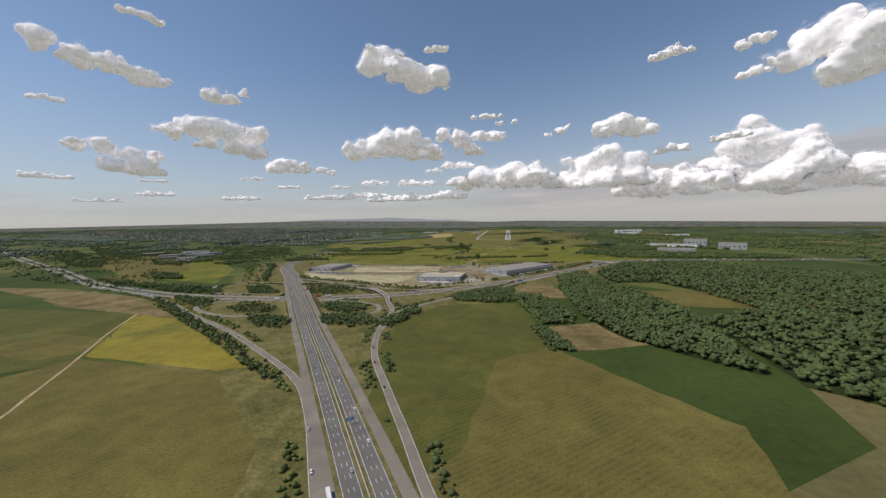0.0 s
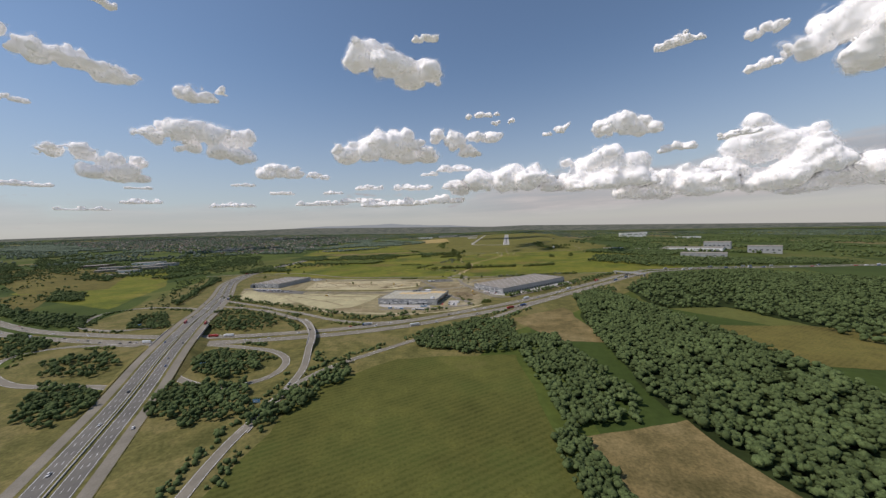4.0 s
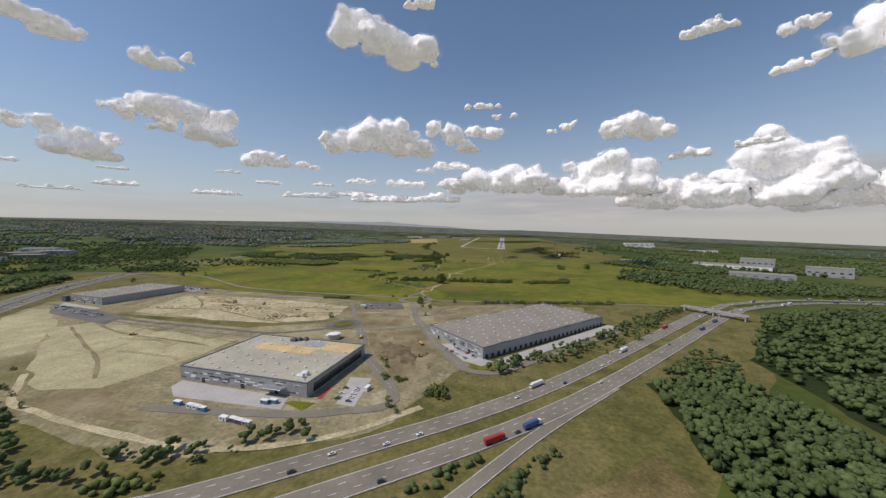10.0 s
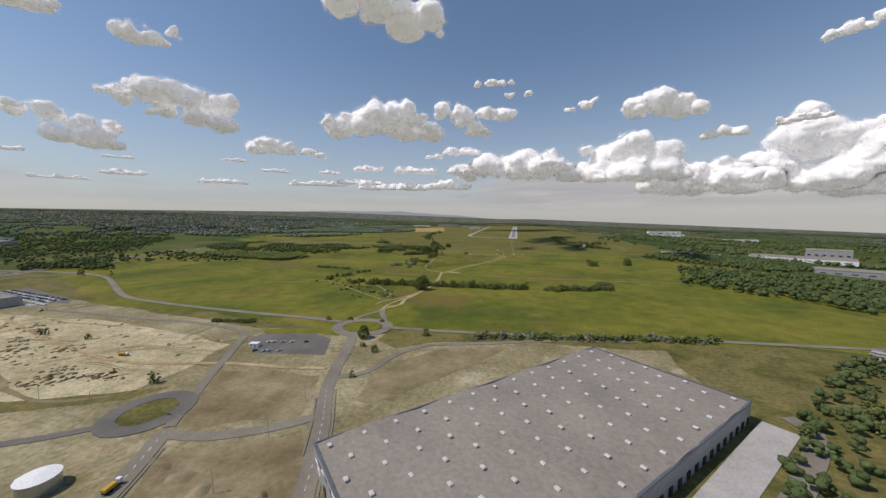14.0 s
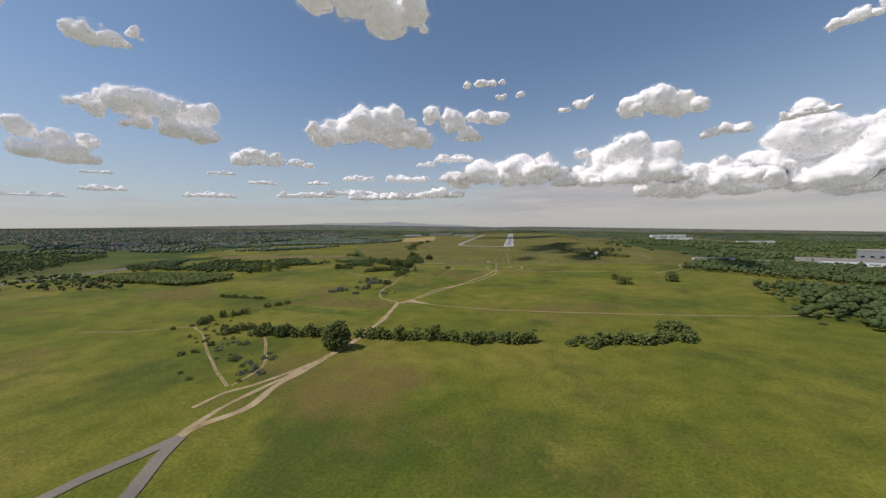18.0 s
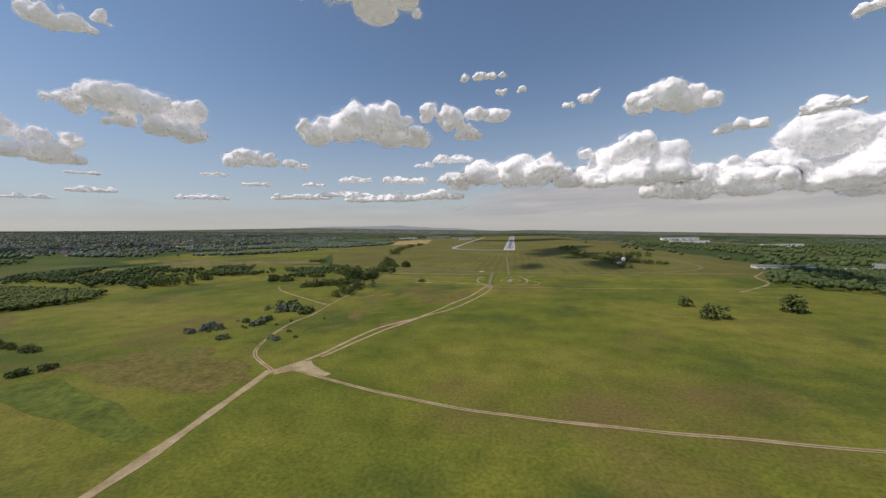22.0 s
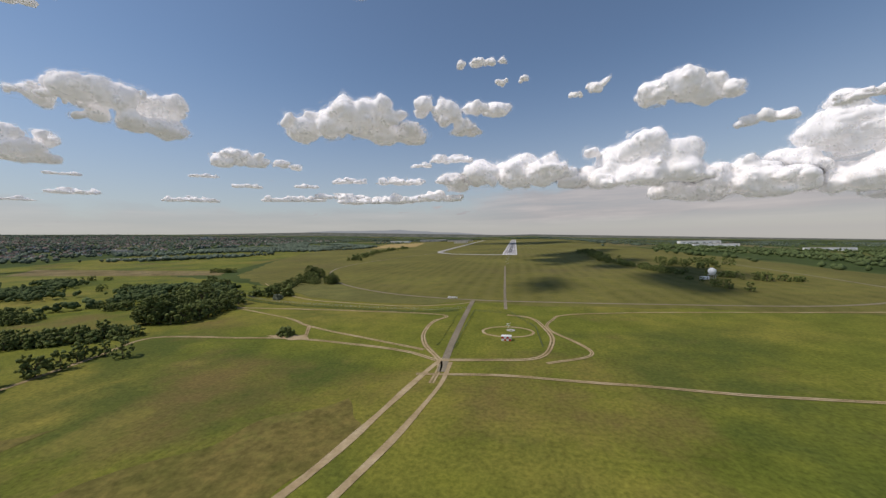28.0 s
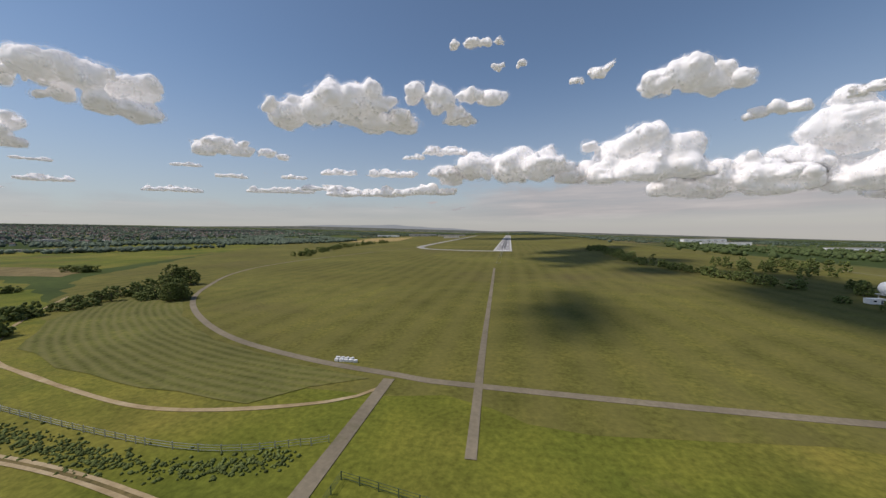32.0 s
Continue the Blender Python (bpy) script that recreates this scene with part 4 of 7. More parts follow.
def skin(field, level, low, cell):
    """The surface on which a field over a grid has the level: one corner in each cut cell, one face across each cut edge."""
    f = field - level
    g = f > 0
    shape = tuple(n - 1 for n in f.shape)
    total, count = np.zeros((*shape, 3)), np.zeros(shape)
    corner = [(a, b, c) for a in (0, 1) for b in (0, 1) for c in (0, 1)]

    def view(arr, o):
        return arr[o[0] : o[0] + shape[0], o[1] : o[1] + shape[1], o[2] : o[2] + shape[2]]

    for o in corner:
        for axis in range(3):
            if o[axis]:
                continue
            e = tuple(v + (k == axis) for k, v in enumerate(o))
            fa, fb = view(f, o), view(f, e)
            cut = view(g, o) != view(g, e)
            t = np.where(cut, fa / np.where(cut, fa - fb, 1.0), 0.0)
            count += cut
            for k in range(3):
                total[..., k] += np.where(cut, o[k] + (t if k == axis else 0.0), 0.0)
    live = count > 0
    index = np.full(shape, -1)
    index[live] = np.arange(int(live.sum()))
    verts = (np.argwhere(live) + total[live] / count[live][:, None]) * cell + low
    faces = []
    for axis in range(3):
        u, w = (axis + 1) % 3, (axis + 2) % 3
        lo = [slice(1, n) for n in shape]
        lo[axis] = slice(0, shape[axis])
        hi = [slice(1, n) for n in shape]
        hi[axis] = slice(1, shape[axis] + 1)
        ga, gb = g[tuple(lo)], g[tuple(hi)]
        at = np.argwhere(ga != gb)
        flip = ga[ga != gb]
        at[:, u] += 1
        at[:, w] += 1
        ring4 = []
        for du, dw in ((-1, -1), (0, -1), (0, 0), (-1, 0)):
            q = at.copy()
            q[:, u] += du
            q[:, w] += dw
            ring4.append(index[q[:, 0], q[:, 1], q[:, 2]])
        quad4 = np.stack(ring4, -1)
        quad4[~flip] = quad4[~flip][:, ::-1]
        faces.append(quad4)
    return verts, np.concatenate(faces)


def cloud(x, y, z, w, h, seed=1, cells=64, lobes=(), ragged=1.0, label="white fair-weather cumulus with a flat grey base"):
    """A fair-weather cumulus: billows heaped on a flat base, with torn wisps round the rim. Lobes: place along its width, height and size, in shares of the width and height."""
    rng = np.random.default_rng(seed)
    if not lobes:
        n = 5
        lobes = [((k + 0.5) / n - 0.5 + rng.uniform(-0.06, 0.06), rng.uniform(0.1, 0.42) * (1 - (2 * abs((k + 0.5) / n - 0.5)) ** 2 * 0.7), rng.uniform(0.11, 0.19)) for k in range(n)]
    h = 0.86 * h
    cell = w / (0.74 * cells)
    depth = min(0.34 * w, 1.1 * h)
    low = np.array((-0.62 * w, -depth, -0.25 * h))
    size = np.ceil(np.array((1.24 * w, 2 * depth, 1.6 * h)) / cell).astype(int) + 1
    gx, gy, gz = np.meshgrid(*[low[k] + cell * np.arange(size[k]) for k in range(3)], indexing="ij")
    p = np.stack((gx, gy, gz), -1)
    unit = min(h, 0.5 * w)
    warp = np.stack([lattice_noise(p / (0.55 * unit) + seed * 7.3 + 11.7 * k) for k in range(3)], -1) * (0.13 * unit)
    q = p + warp
    heap = np.full(gx.shape, -9.0)
    extra = [(u + rng.uniform(-1, 1) * r, v + rng.uniform(-0.25, 0.5) * r * w / h, r * rng.uniform(0.35, 0.6)) for u, v, r in lobes for _ in range(4)]
    for u, v, r in [*lobes, *extra]:
        rz = min(r * w * 0.72, 0.44 * h)
        d = np.sqrt(((q[..., 0] - u * w) / (r * w)) ** 2 + ((q[..., 1] - rng.uniform(-0.3, 0.3) * depth) / (r * w)) ** 2 + ((q[..., 2] - max(v * h, 0.0)) / rz) ** 2)
        heap = np.maximum(heap, (1 - d) * min(1.0, r * w / (0.3 * unit)))
    rough = 0.0
    for k, (scale, amp) in enumerate(((0.5, 0.5), (0.24, 0.3), (0.115, 0.17), (0.055, 0.07))):
        rough = rough + amp * (np.abs(lattice_noise(p / (scale * unit) + seed * 3.1 + 17.0 * k)) - 0.27)
    field = heap + ragged * 0.95 * rough - 0.05
    floor_z = 0.05 * h + 0.05 * h * lattice_noise(p / (0.5 * unit) + seed)
    field = field - np.maximum(0.0, (floor_z - gz) / h) * 5.0
    for k in range(3):
        ends = [slice(None)] * 3
        for e in (0, -1):
            ends[k] = e
            field[tuple(ends)] = -9.0
    vs, fs, thin = [], [], []
    n = 0
    for level, t in ((0.0, 0.0), (-0.12, 0.5), (-0.26, 0.62)):
        v, f = skin(field, level, low, cell)
        vs.append(v)
        fs.append(f + n)
        thin.append(np.full(len(v), t))
        n += len(v)
    vs, fs = np.concatenate(vs), np.concatenate(fs)
    me = bpy.data.meshes.new("backdrop_cloud")
    me.vertices.add(len(vs))
    me.vertices.foreach_set("co", vs.ravel())
    me.loops.add(fs.size)
    me.loops.foreach_set("vertex_index", fs.ravel().astype(np.int32))
    me.polygons.add(len(fs))
    me.polygons.foreach_set("loop_start", np.arange(0, fs.size, 4))
    me.polygons.foreach_set("loop_total", np.full(len(fs), 4))
    me.polygons.foreach_set("use_smooth", [True] * len(fs))
    me.materials.append(M["cloud"])
    me.update(calc_edges=True)
    me.validate()
    me.attributes.new("thin", "FLOAT", "POINT").data.foreach_set("value", np.concatenate(thin))
    ob = new("backdrop_cloud", me)
    ob.matrix_basis = pose(x, y, z, 0, 0, -math.degrees(math.atan2(x, y - 400)))
    return tagged(ob, label, "", "", "structure")


# the nearer heaps over the approach
cloud(-588, 2029, 908, 560, 270, 41, 84, ((-0.36, 0.62, 0.15), (-0.22, 0.8, 0.13), (-0.08, 0.35, 0.17), (0.14, 0.22, 0.17), (0.33, 0.16, 0.13)))
cloud(-1848, 1316, 833, 520, 150, 42, 80, ((-0.38, 0.75, 0.1), (-0.14, 0.45, 0.12), (0.08, 0.5, 0.11), (0.28, 0.3, 0.13), (0.4, 0.2, 0.08)), 1.2)
cloud(-1600, 1761, 818, 270, 125, 43, 56, ((-0.22, 0.25, 0.2), (0.02, 0.3, 0.14), (0.32, 0.75, 0.1), (0.22, 0.25, 0.07)), 1.25)
cloud(-2585, 2726, 782, 880, 360, 44, 92, ((-0.42, 0.58, 0.09), (-0.2, 0.68, 0.14), (0.04, 0.66, 0.16), (0.24, 0.6, 0.13), (0.12, 0.24, 0.12), (0.3, 0.16, 0.13), (-0.1, 0.32, 0.08)))
cloud(-3721, 2665, 679, 810, 385, 45, 84, ((-0.34, 0.7, 0.11), (-0.12, 0.72, 0.13), (0.1, 0.55, 0.12), (0.36, 0.62, 0.06), (-0.04, 0.25, 0.12), (0.22, 0.2, 0.14), (0.4, 0.1, 0.07)), 1.15)
cloud(-2606, 4017, 788, 900, 248, 46, 72, ((-0.36, 0.35, 0.12), (-0.2, 0.5, 0.12), (-0.02, 0.3, 0.1), (0.24, 0.2, 0.08), (0.4, 0.1, 0.06)), 1.1)
cloud(-1065, 3195, 718, 1000, 315, 47, 92, ((-0.36, 0.22, 0.11), (-0.16, 0.42, 0.15), (0.0, 0.5, 0.17), (0.18, 0.32, 0.13), (0.36, 0.24, 0.12)))
cloud(-391, 3330, 738, 690, 290, 48, 84, ((-0.34, 0.75, 0.12), (-0.12, 0.55, 0.13), (0.04, 0.25, 0.11), (0.16, 0.72, 0.1), (0.36, 0.66, 0.09), (0.14, 0.06, 0.07)), 1.35)
cloud(962, 3214, 756, 545, 262, 49, 84, ((-0.28, 0.4, 0.16), (-0.06, 0.52, 0.2), (0.16, 0.32, 0.16), (0.38, 0.16, 0.1)), 0.85)
cloud(383, 2870, 725, 225, 120, 50, 48, ((-0.3, 0.25, 0.1), (0.1, 0.5, 0.16), (0.32, 0.6, 0.1)), 1.35)
cloud(-155, 2691, 857, 285, 76, 51, 56, ((-0.36, 0.3, 0.08), (-0.1, 0.5, 0.1), (0.14, 0.4, 0.1), (0.36, 0.4, 0.07)), 1.4)
cloud(-10, 2978, 882, 215, 60, 52, 44, ((-0.28, 0.4, 0.12), (0.3, 0.5, 0.11)), 1.4)
cloud(1507, 1886, 627, 560, 380, 53, 88, ((-0.34, 0.6, 0.15), (-0.12, 0.75, 0.2), (0.1, 0.5, 0.24), (0.32, 0.55, 0.2), (-0.02, 0.3, 0.16)))
cloud(1400, 2359, 1014, 215, 120, 54, 48, ((-0.25, 0.4, 0.14), (0.05, 0.6, 0.16), (0.3, 0.5, 0.14)), 1.3)
cloud(1676, 2696, 987, 335, 122, 55, 56, ((-0.34, 0.15, 0.12), (-0.12, 0.3, 0.12), (0.16, 0.6, 0.1), (0.38, 0.7, 0.08)), 1.3)
cloud(-333, 1666, 909, 108, 60, 56, 40, (), 1.4)
cloud(-2620, 1541, 874, 140, 92, 57, 40)
cloud(-1240, 1010, 830, 110, 50, 58, 36, (), 1.4)
cloud(-2150, 1500, 1010, 180, 55, 59, 40, (), 1.5)
cloud(1290, 3130, 590, 250, 120, 60, 48, (), 1.2)
cloud(1650, 3000, 640, 210, 90, 61, 44, (), 1.4)
cloud(840, 2020, 900, 190, 60, 62, 44, (), 1.6)
# the bank far ahead, deep heaps behind one another
for k, (bx, bz, bw, bh, lb) in enumerate((
    (-1219, 603, 480, 160, ()), (-44, 473, 1380, 400, ((-0.4, 0.3, 0.1), (-0.2, 0.5, 0.13), (0.02, 0.45, 0.15), (0.22, 0.36, 0.14), (0.4, 0.2, 0.1))),
    (1000, 430, 1180, 600, ((-0.15, 0.14, 0.17), (0.12, 0.12, 0.18), (0.32, 0.14, 0.14), (-0.4, 0.2, 0.12), (-0.28, 0.3, 0.12), (-0.12, 0.55, 0.15), (0.08, 0.68, 0.16), (0.26, 0.4, 0.16), (0.4, 0.2, 0.1))),
    (1850, 330, 1150, 430, ((-0.2, 0.12, 0.16), (0.2, 0.12, 0.17), (-0.34, 0.3, 0.14), (-0.1, 0.45, 0.17), (0.16, 0.5, 0.17), (0.38, 0.3, 0.13))),
    (2790, 360, 1060, 950, ((0.1, 0.12, 0.2), (-0.2, 0.1, 0.18), (-0.3, 0.25, 0.18), (-0.16, 0.6, 0.19), (0.04, 0.5, 0.22), (0.26, 0.36, 0.2), (0.4, 0.2, 0.15), (-0.1, 0.82, 0.12))),
    (3600, 290, 1200, 560, ()), (-638, 793, 440, 140, ()), (-979, 760, 200, 95, ()), (-560, 560, 420, 120, ()), (-1500, 410, 700, 110, ()), (-900, 400, 600, 120, ()))):
    cloud(bx, 4500 - 60 * (k % 3), bz, bw, bh, 70 + k, max(40, min(92, int(bw / 11))), lb, 0.95 if bw > 800 else 1.2, "white cumulus of a far bank with grey flat bases")
# small flat heaps far off over the plain
for k, (bx, by, bz, bw, bh) in enumerate(((-3787, 4300, 519, 480, 98), (-4700, 2700, 700, 330, 80), (-4400, 3550, 560, 380, 105), (-3611, 4300, 797, 286, 66), (-3000, 4300, 640, 260, 80), (-2300, 4400, 610, 240, 70), (-1800, 4450, 640, 330, 100), (-4750, 3200, 480, 420, 60), (-4100, 3300, 690, 260, 55), (-2500, 4450, 470, 620, 90), (-1950, 4480, 480, 560, 80))):
    cloud(bx, by, bz, bw, 0.75 * bh, 90 + k, 40, (), 1.4, "small flat cumulus far over the plain")
# unseen clouds added high above the approach to cast shadows on the airfield
for k, (sx, sy, w) in enumerate(((70, 1480, 150), (50, 1400, 70), (105, 1378, 90), (135, 1290, 90), (15, 1213, 60), (105, 1225, 80), (120, 1600, 170), (290, 1170, 110))):
    cloud(sx + to_sun.x / to_sun.z * 2000, sy + to_sun.y / to_sun.z * 2000, 2000, w * 1.25, 60, 110 + k, 40, (), 1.5)


# ---- woods ----
woodland("woods", [(62, 300), (57, 410), (66, 525), (105, 540), (128, 455), (150, 350), (150, 300), (130, 200), (80, 250)], 1700, 3.2, 5.6, "dense dark green deciduous woods beside the motorway", seed=1, crowns=3)
woodland("woods", [(130, 566), (207, 675), (374, 788), (600, 700), (640, 480), (420, 300), (215, 340), (205, 412), (182, 475), (128, 470)], 3400, 3.8, 6.5, "dense dark green deciduous woods east of the motorway", seed=9, crowns=3)
woodland("woods", [(140, 190), (150, 300), (215, 340), (420, 300), (440, 200), (300, 120), (190, 140)], 1300, 4, 7, "dense dark green woods beyond the fields", seed=10, crowns=3)
# floor sheets whose dark colour carries the canopy's shade
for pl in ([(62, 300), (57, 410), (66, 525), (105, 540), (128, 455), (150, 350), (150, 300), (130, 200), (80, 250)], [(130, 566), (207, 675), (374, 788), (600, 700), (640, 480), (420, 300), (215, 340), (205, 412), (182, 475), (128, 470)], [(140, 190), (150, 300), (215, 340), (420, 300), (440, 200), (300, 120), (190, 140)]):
    patch("shaded_forest_floor", pl, 0.09, M["floor"], "leafy forest floor with canopy shade in its dark colour", 3)
woodland("woods", [(4, 366), (4, 385), (30, 390), (54, 311), (48, 287), (21, 280)], 330, 3, 5, "dark green tongue of woods between fields", seed=2)
woodland("woods", [(-65, 365), (-66, 392), (-28, 432), (2, 425), (4, 360), (-28, 354)], 420, 2.6, 4.6, "dense green plantation beside the slip road", seed=3)
woodland("woods", [(14, 272), (23, 280), (40, 226), (24, 224)], 110, 2.6, 4.4, "dark green hedge wood between fields", seed=4)
woodland("woods", [(180, 1060), (330, 1030), (520, 1180), (420, 1330), (250, 1180)], 700, 5, 8, "dark green woods beside the airfield", seed=5)
woodland("woods", [(150, 850), (230, 780), (330, 835), (500, 905), (700, 975), (700, 1060), (330, 1000), (190, 960)], 900, 4.5, 8, "dark green woods east of the meadow", seed=6)
woodland("woods", [(-503, 965), (-527, 995), (-480, 1010), (-341, 996), (-312, 970), (-331, 928), (-443, 943)], 850, 4.2, 5.4, "dense even dark green plantation across the meadow", "leaf", seed=7)
woodland("woods", [(-519, 1048), (-405, 1026), (-334, 1018), (-372, 1101), (-417, 1160), (-540, 1184), (-508, 1098)], 190, 4.5, 8, "loose wood of rounded trees behind the plantation", seed=41, dens=0.03)
woodland("woods", [(-270, 1172), (-200, 1184), (-168, 1124), (-192, 1110)], 70, 4, 7, "loose wood of rounded trees by the ditch", seed=42, dens=0.04)
woodland("woods", [(-420, 1130), (-240, 1090), (-210, 1140), (-300, 1180), (-420, 1200)], 320, 3, 6, "scattered wood at the meadow's edge", seed=8, dens=0.02)
for k, (pl, n) in enumerate((
    ([(-1245, 816), (-1033, 758), (-1130, 900), (-1500, 1180), (-1750, 1300), (-1954, 1231)], 800), ([(-1087, 642), (-950, 621), (-1086, 725), (-1527, 935), (-1663, 928)], 500),
    ([(-946, 968), (-715, 834), (-704, 981), (-895, 1251), (-1220, 1380), (-1235, 1244)], 420), ([(-661, 515), (-589, 511), (-674, 570), (-755, 581)], 90), ([(-405, 490), (-395, 487), (-500, 630), (-560, 720), (-580, 715), (-505, 630)], 110),
    ([(-716, 470), (-623, 445), (-480, 400), (-440, 428), (-543, 441), (-718, 494)], 110), ([(-879, 690), (-798, 682), (-833, 747), (-671, 719), (-721, 837), (-879, 965), (-1126, 859)], 230),
    ([(-600, 800), (-560, 780), (-520, 800), (-470, 800), (-470, 815), (-530, 850), (-600, 900)], 160), ([(-620, 900), (-560, 850), (-380, 900), (-400, 935), (-600, 1000)], 70), ([(-640, 1090), (-540, 1030), (-520, 1060), (-600, 1170)], 160))):
    woodland("woods", pl, n, 4, 7.5, "dark green belt of trees between fields west of the motorway", "wood", seed=140 + k, dens=0.014 if n > 200 else None, clear=[(-1180, 985), (-1160, 860), (-1060, 800), (-890, 735), (-850, 790), (-880, 940), (-1060, 1030)])
TOWN = [(-3800, 2300), (-2300, 1650), (-1050, 1300), (-900, 1480), (-1050, 2000), (-1100, 3000), (-2400, 3900), (-3400, 3300)]
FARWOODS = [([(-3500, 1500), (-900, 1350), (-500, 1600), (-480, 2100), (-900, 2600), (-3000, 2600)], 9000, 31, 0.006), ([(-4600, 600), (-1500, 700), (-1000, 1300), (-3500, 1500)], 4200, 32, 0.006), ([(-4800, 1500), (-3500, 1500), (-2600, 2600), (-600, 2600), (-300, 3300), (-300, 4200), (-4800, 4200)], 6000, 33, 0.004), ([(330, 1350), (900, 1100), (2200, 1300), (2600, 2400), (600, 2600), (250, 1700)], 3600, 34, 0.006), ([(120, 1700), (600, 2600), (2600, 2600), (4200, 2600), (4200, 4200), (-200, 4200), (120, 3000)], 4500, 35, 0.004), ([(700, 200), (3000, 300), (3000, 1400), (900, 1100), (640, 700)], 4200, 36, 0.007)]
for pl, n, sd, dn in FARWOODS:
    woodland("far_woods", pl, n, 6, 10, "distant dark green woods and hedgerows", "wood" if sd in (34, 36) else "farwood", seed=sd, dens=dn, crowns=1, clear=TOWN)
woodland("far_woods", [(-1050, 640), (-620, 780), (-660, 960), (-900, 1250), (-1500, 1000)], 800, 3.5, 6.5, "scattered trees and gardens by the town", "wood", seed=37, dens=0.012)
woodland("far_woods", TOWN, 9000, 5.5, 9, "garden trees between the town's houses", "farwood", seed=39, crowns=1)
woodland("far_woods", [(-2400, 700), (-1000, 480), (-560, 420), (-640, 560), (-1400, 900)], 800, 3, 6, "hedges and trees between fields", "wood", seed=38, dens=0.02)


# ---- trees ----
def tree_thing(name, seed, tall, broad, leaf, label, cat="tree", many=1.0):
    """A tree: tapered trunk with limbs, and a crown of uneven clumps."""
    rng = np.random.default_rng(seed)
    root = new(name)
    bm = bmesh.new()
    bmesh.ops.create_cone(bm, cap_ends=True, segments=7, radius1=tall * 0.035, radius2=tall * 0.016, depth=tall * 0.55, matrix=Matrix.Translation((0, 0, tall * 0.27)))
    for k in range(4):
        m = Matrix.Rotation(k * 1.6 + rng.uniform(0, 1), 4, "Z") @ Matrix.Translation((0, 0, tall * (0.3 + 0.06 * k))) @ Matrix.Rotation(0.8, 4, "Y")
        bmesh.ops.create_cone(bm, cap_ends=True, segments=5, radius1=tall * 0.014, radius2=tall * 0.006, depth=tall * 0.36, matrix=m @ Matrix.Translation((0, 0, tall * 0.18)))
    part("trunk", bm, M["bark"], root)
    cs, ss = [], []
    for _ in range(int(44 * many**3)):
        a, u = rng.uniform(0, 6.283), rng.uniform(0, 1)
        r = broad * math.sqrt(rng.uniform(0.05, 1)) * (0.55 + 0.45 * math.sin(math.pi * min(1, u * 0.85 + 0.15)))
        cs.append((r * math.cos(a), r * math.sin(a), tall * ((0.06 + 0.8 * u) if cat == "bush" else (0.12 + 0.8 * u)) * (1 - 0.18 * (r / broad) ** 2)))
        ss.append(broad * rng.uniform(0.1, 0.23) / many)
    tip, wide = [], []
    for _ in range(int(200 * many**3)):
        k = int(rng.integers(len(cs)))
        way = Vector((rng.normal(0, 1), rng.normal(0, 1), rng.normal(0.2, 0.8))).normalized()
        tip.append(Vector(cs[k]) + way * ss[k] * rng.uniform(0.7, 1.1))
        wide.append(broad * rng.uniform(0.04, 0.095) / many)
    piece("crown", joined("crown", clumps("crown", cs, ss, M[leaf], rng, ICO1, 0.38, 0.8), clumps("sprays", tip, wide, M[leaf], rng, OCTA, 0.45)), root)
    return tagged(root, label, cat, "trees of the meadow")


TREES = [tree_thing("tree", 60 + k, 1.0, 0.40 + 0.05 * (k % 3), "leaf2" if k == 3 else "leaf", "broad green deciduous tree with a dense uneven crown") for k in range(5)]
BUSHES = [tree_thing("bush", 80 + k, 0.8, 0.62, "leaf" if k < 3 else "leaf2", "low dense green meadow bush", "bush") for k in range(4)]
SILVER = [tree_thing("bush", 90 + k, 0.8, 0.62, "silver", "rounded silver-leaved meadow bush", "bush") for k in range(2)]
TALL = [tree_thing("tree", 97 + k, 1.0, 0.42, "leaf", "tall old deciduous tree with a dense rounded crown", many=1.75) for k in range(2)]
used, scrub, counted = set(), [], {"bush": 0}


def plant(kinds, x, y, size, rng):
    src = kinds[int(rng.integers(len(kinds)))]
    m = Matrix.Translation((x, y, lay(x, y) - 0.1)) @ Matrix.Rotation(rng.uniform(0, 6.283), 4, "Z") @ Matrix.Diagonal((size, size, size * rng.uniform(0.85, 1.15), 1))
    if src.name.startswith("bush"):
        counted["bush"] += 1
        if counted["bush"] > 270:
            scrub.append((src, m))
            return None
    elif src.name in used and (abs(x) > 240 or y > 1290):
        scrub.append((src, m))
        return None
    if src.name in used:
        ob = copy_thing(src, m)
        ob.matrix_basis = m
    else:
        used.add(src.name)
        src.matrix_basis = m
        ob = src
    return ob


def row(kinds, a, b, n, low, high, stray, seed):
    rng = np.random.default_rng(seed)
    for k in range(n):
        t = (k + rng.uniform(0.1, 0.9)) / n
        plant(kinds, a[0] + (b[0] - a[0]) * t + rng.normal(0, stray), a[1] + (b[1] - a[1]) * t + rng.normal(0, stray), rng.uniform(low, high), rng)


def grove(kinds, x, y, rx, ry, n, low, high, seed):
    rng = np.random.default_rng(seed)
    for _ in range(n):
        a, r = rng.uniform(0, 6.283), math.sqrt(rng.uniform(0, 1))
        plant(kinds, x + rx * r * math.cos(a), y + ry * r * math.sin(a), rng.uniform(low, high), rng)


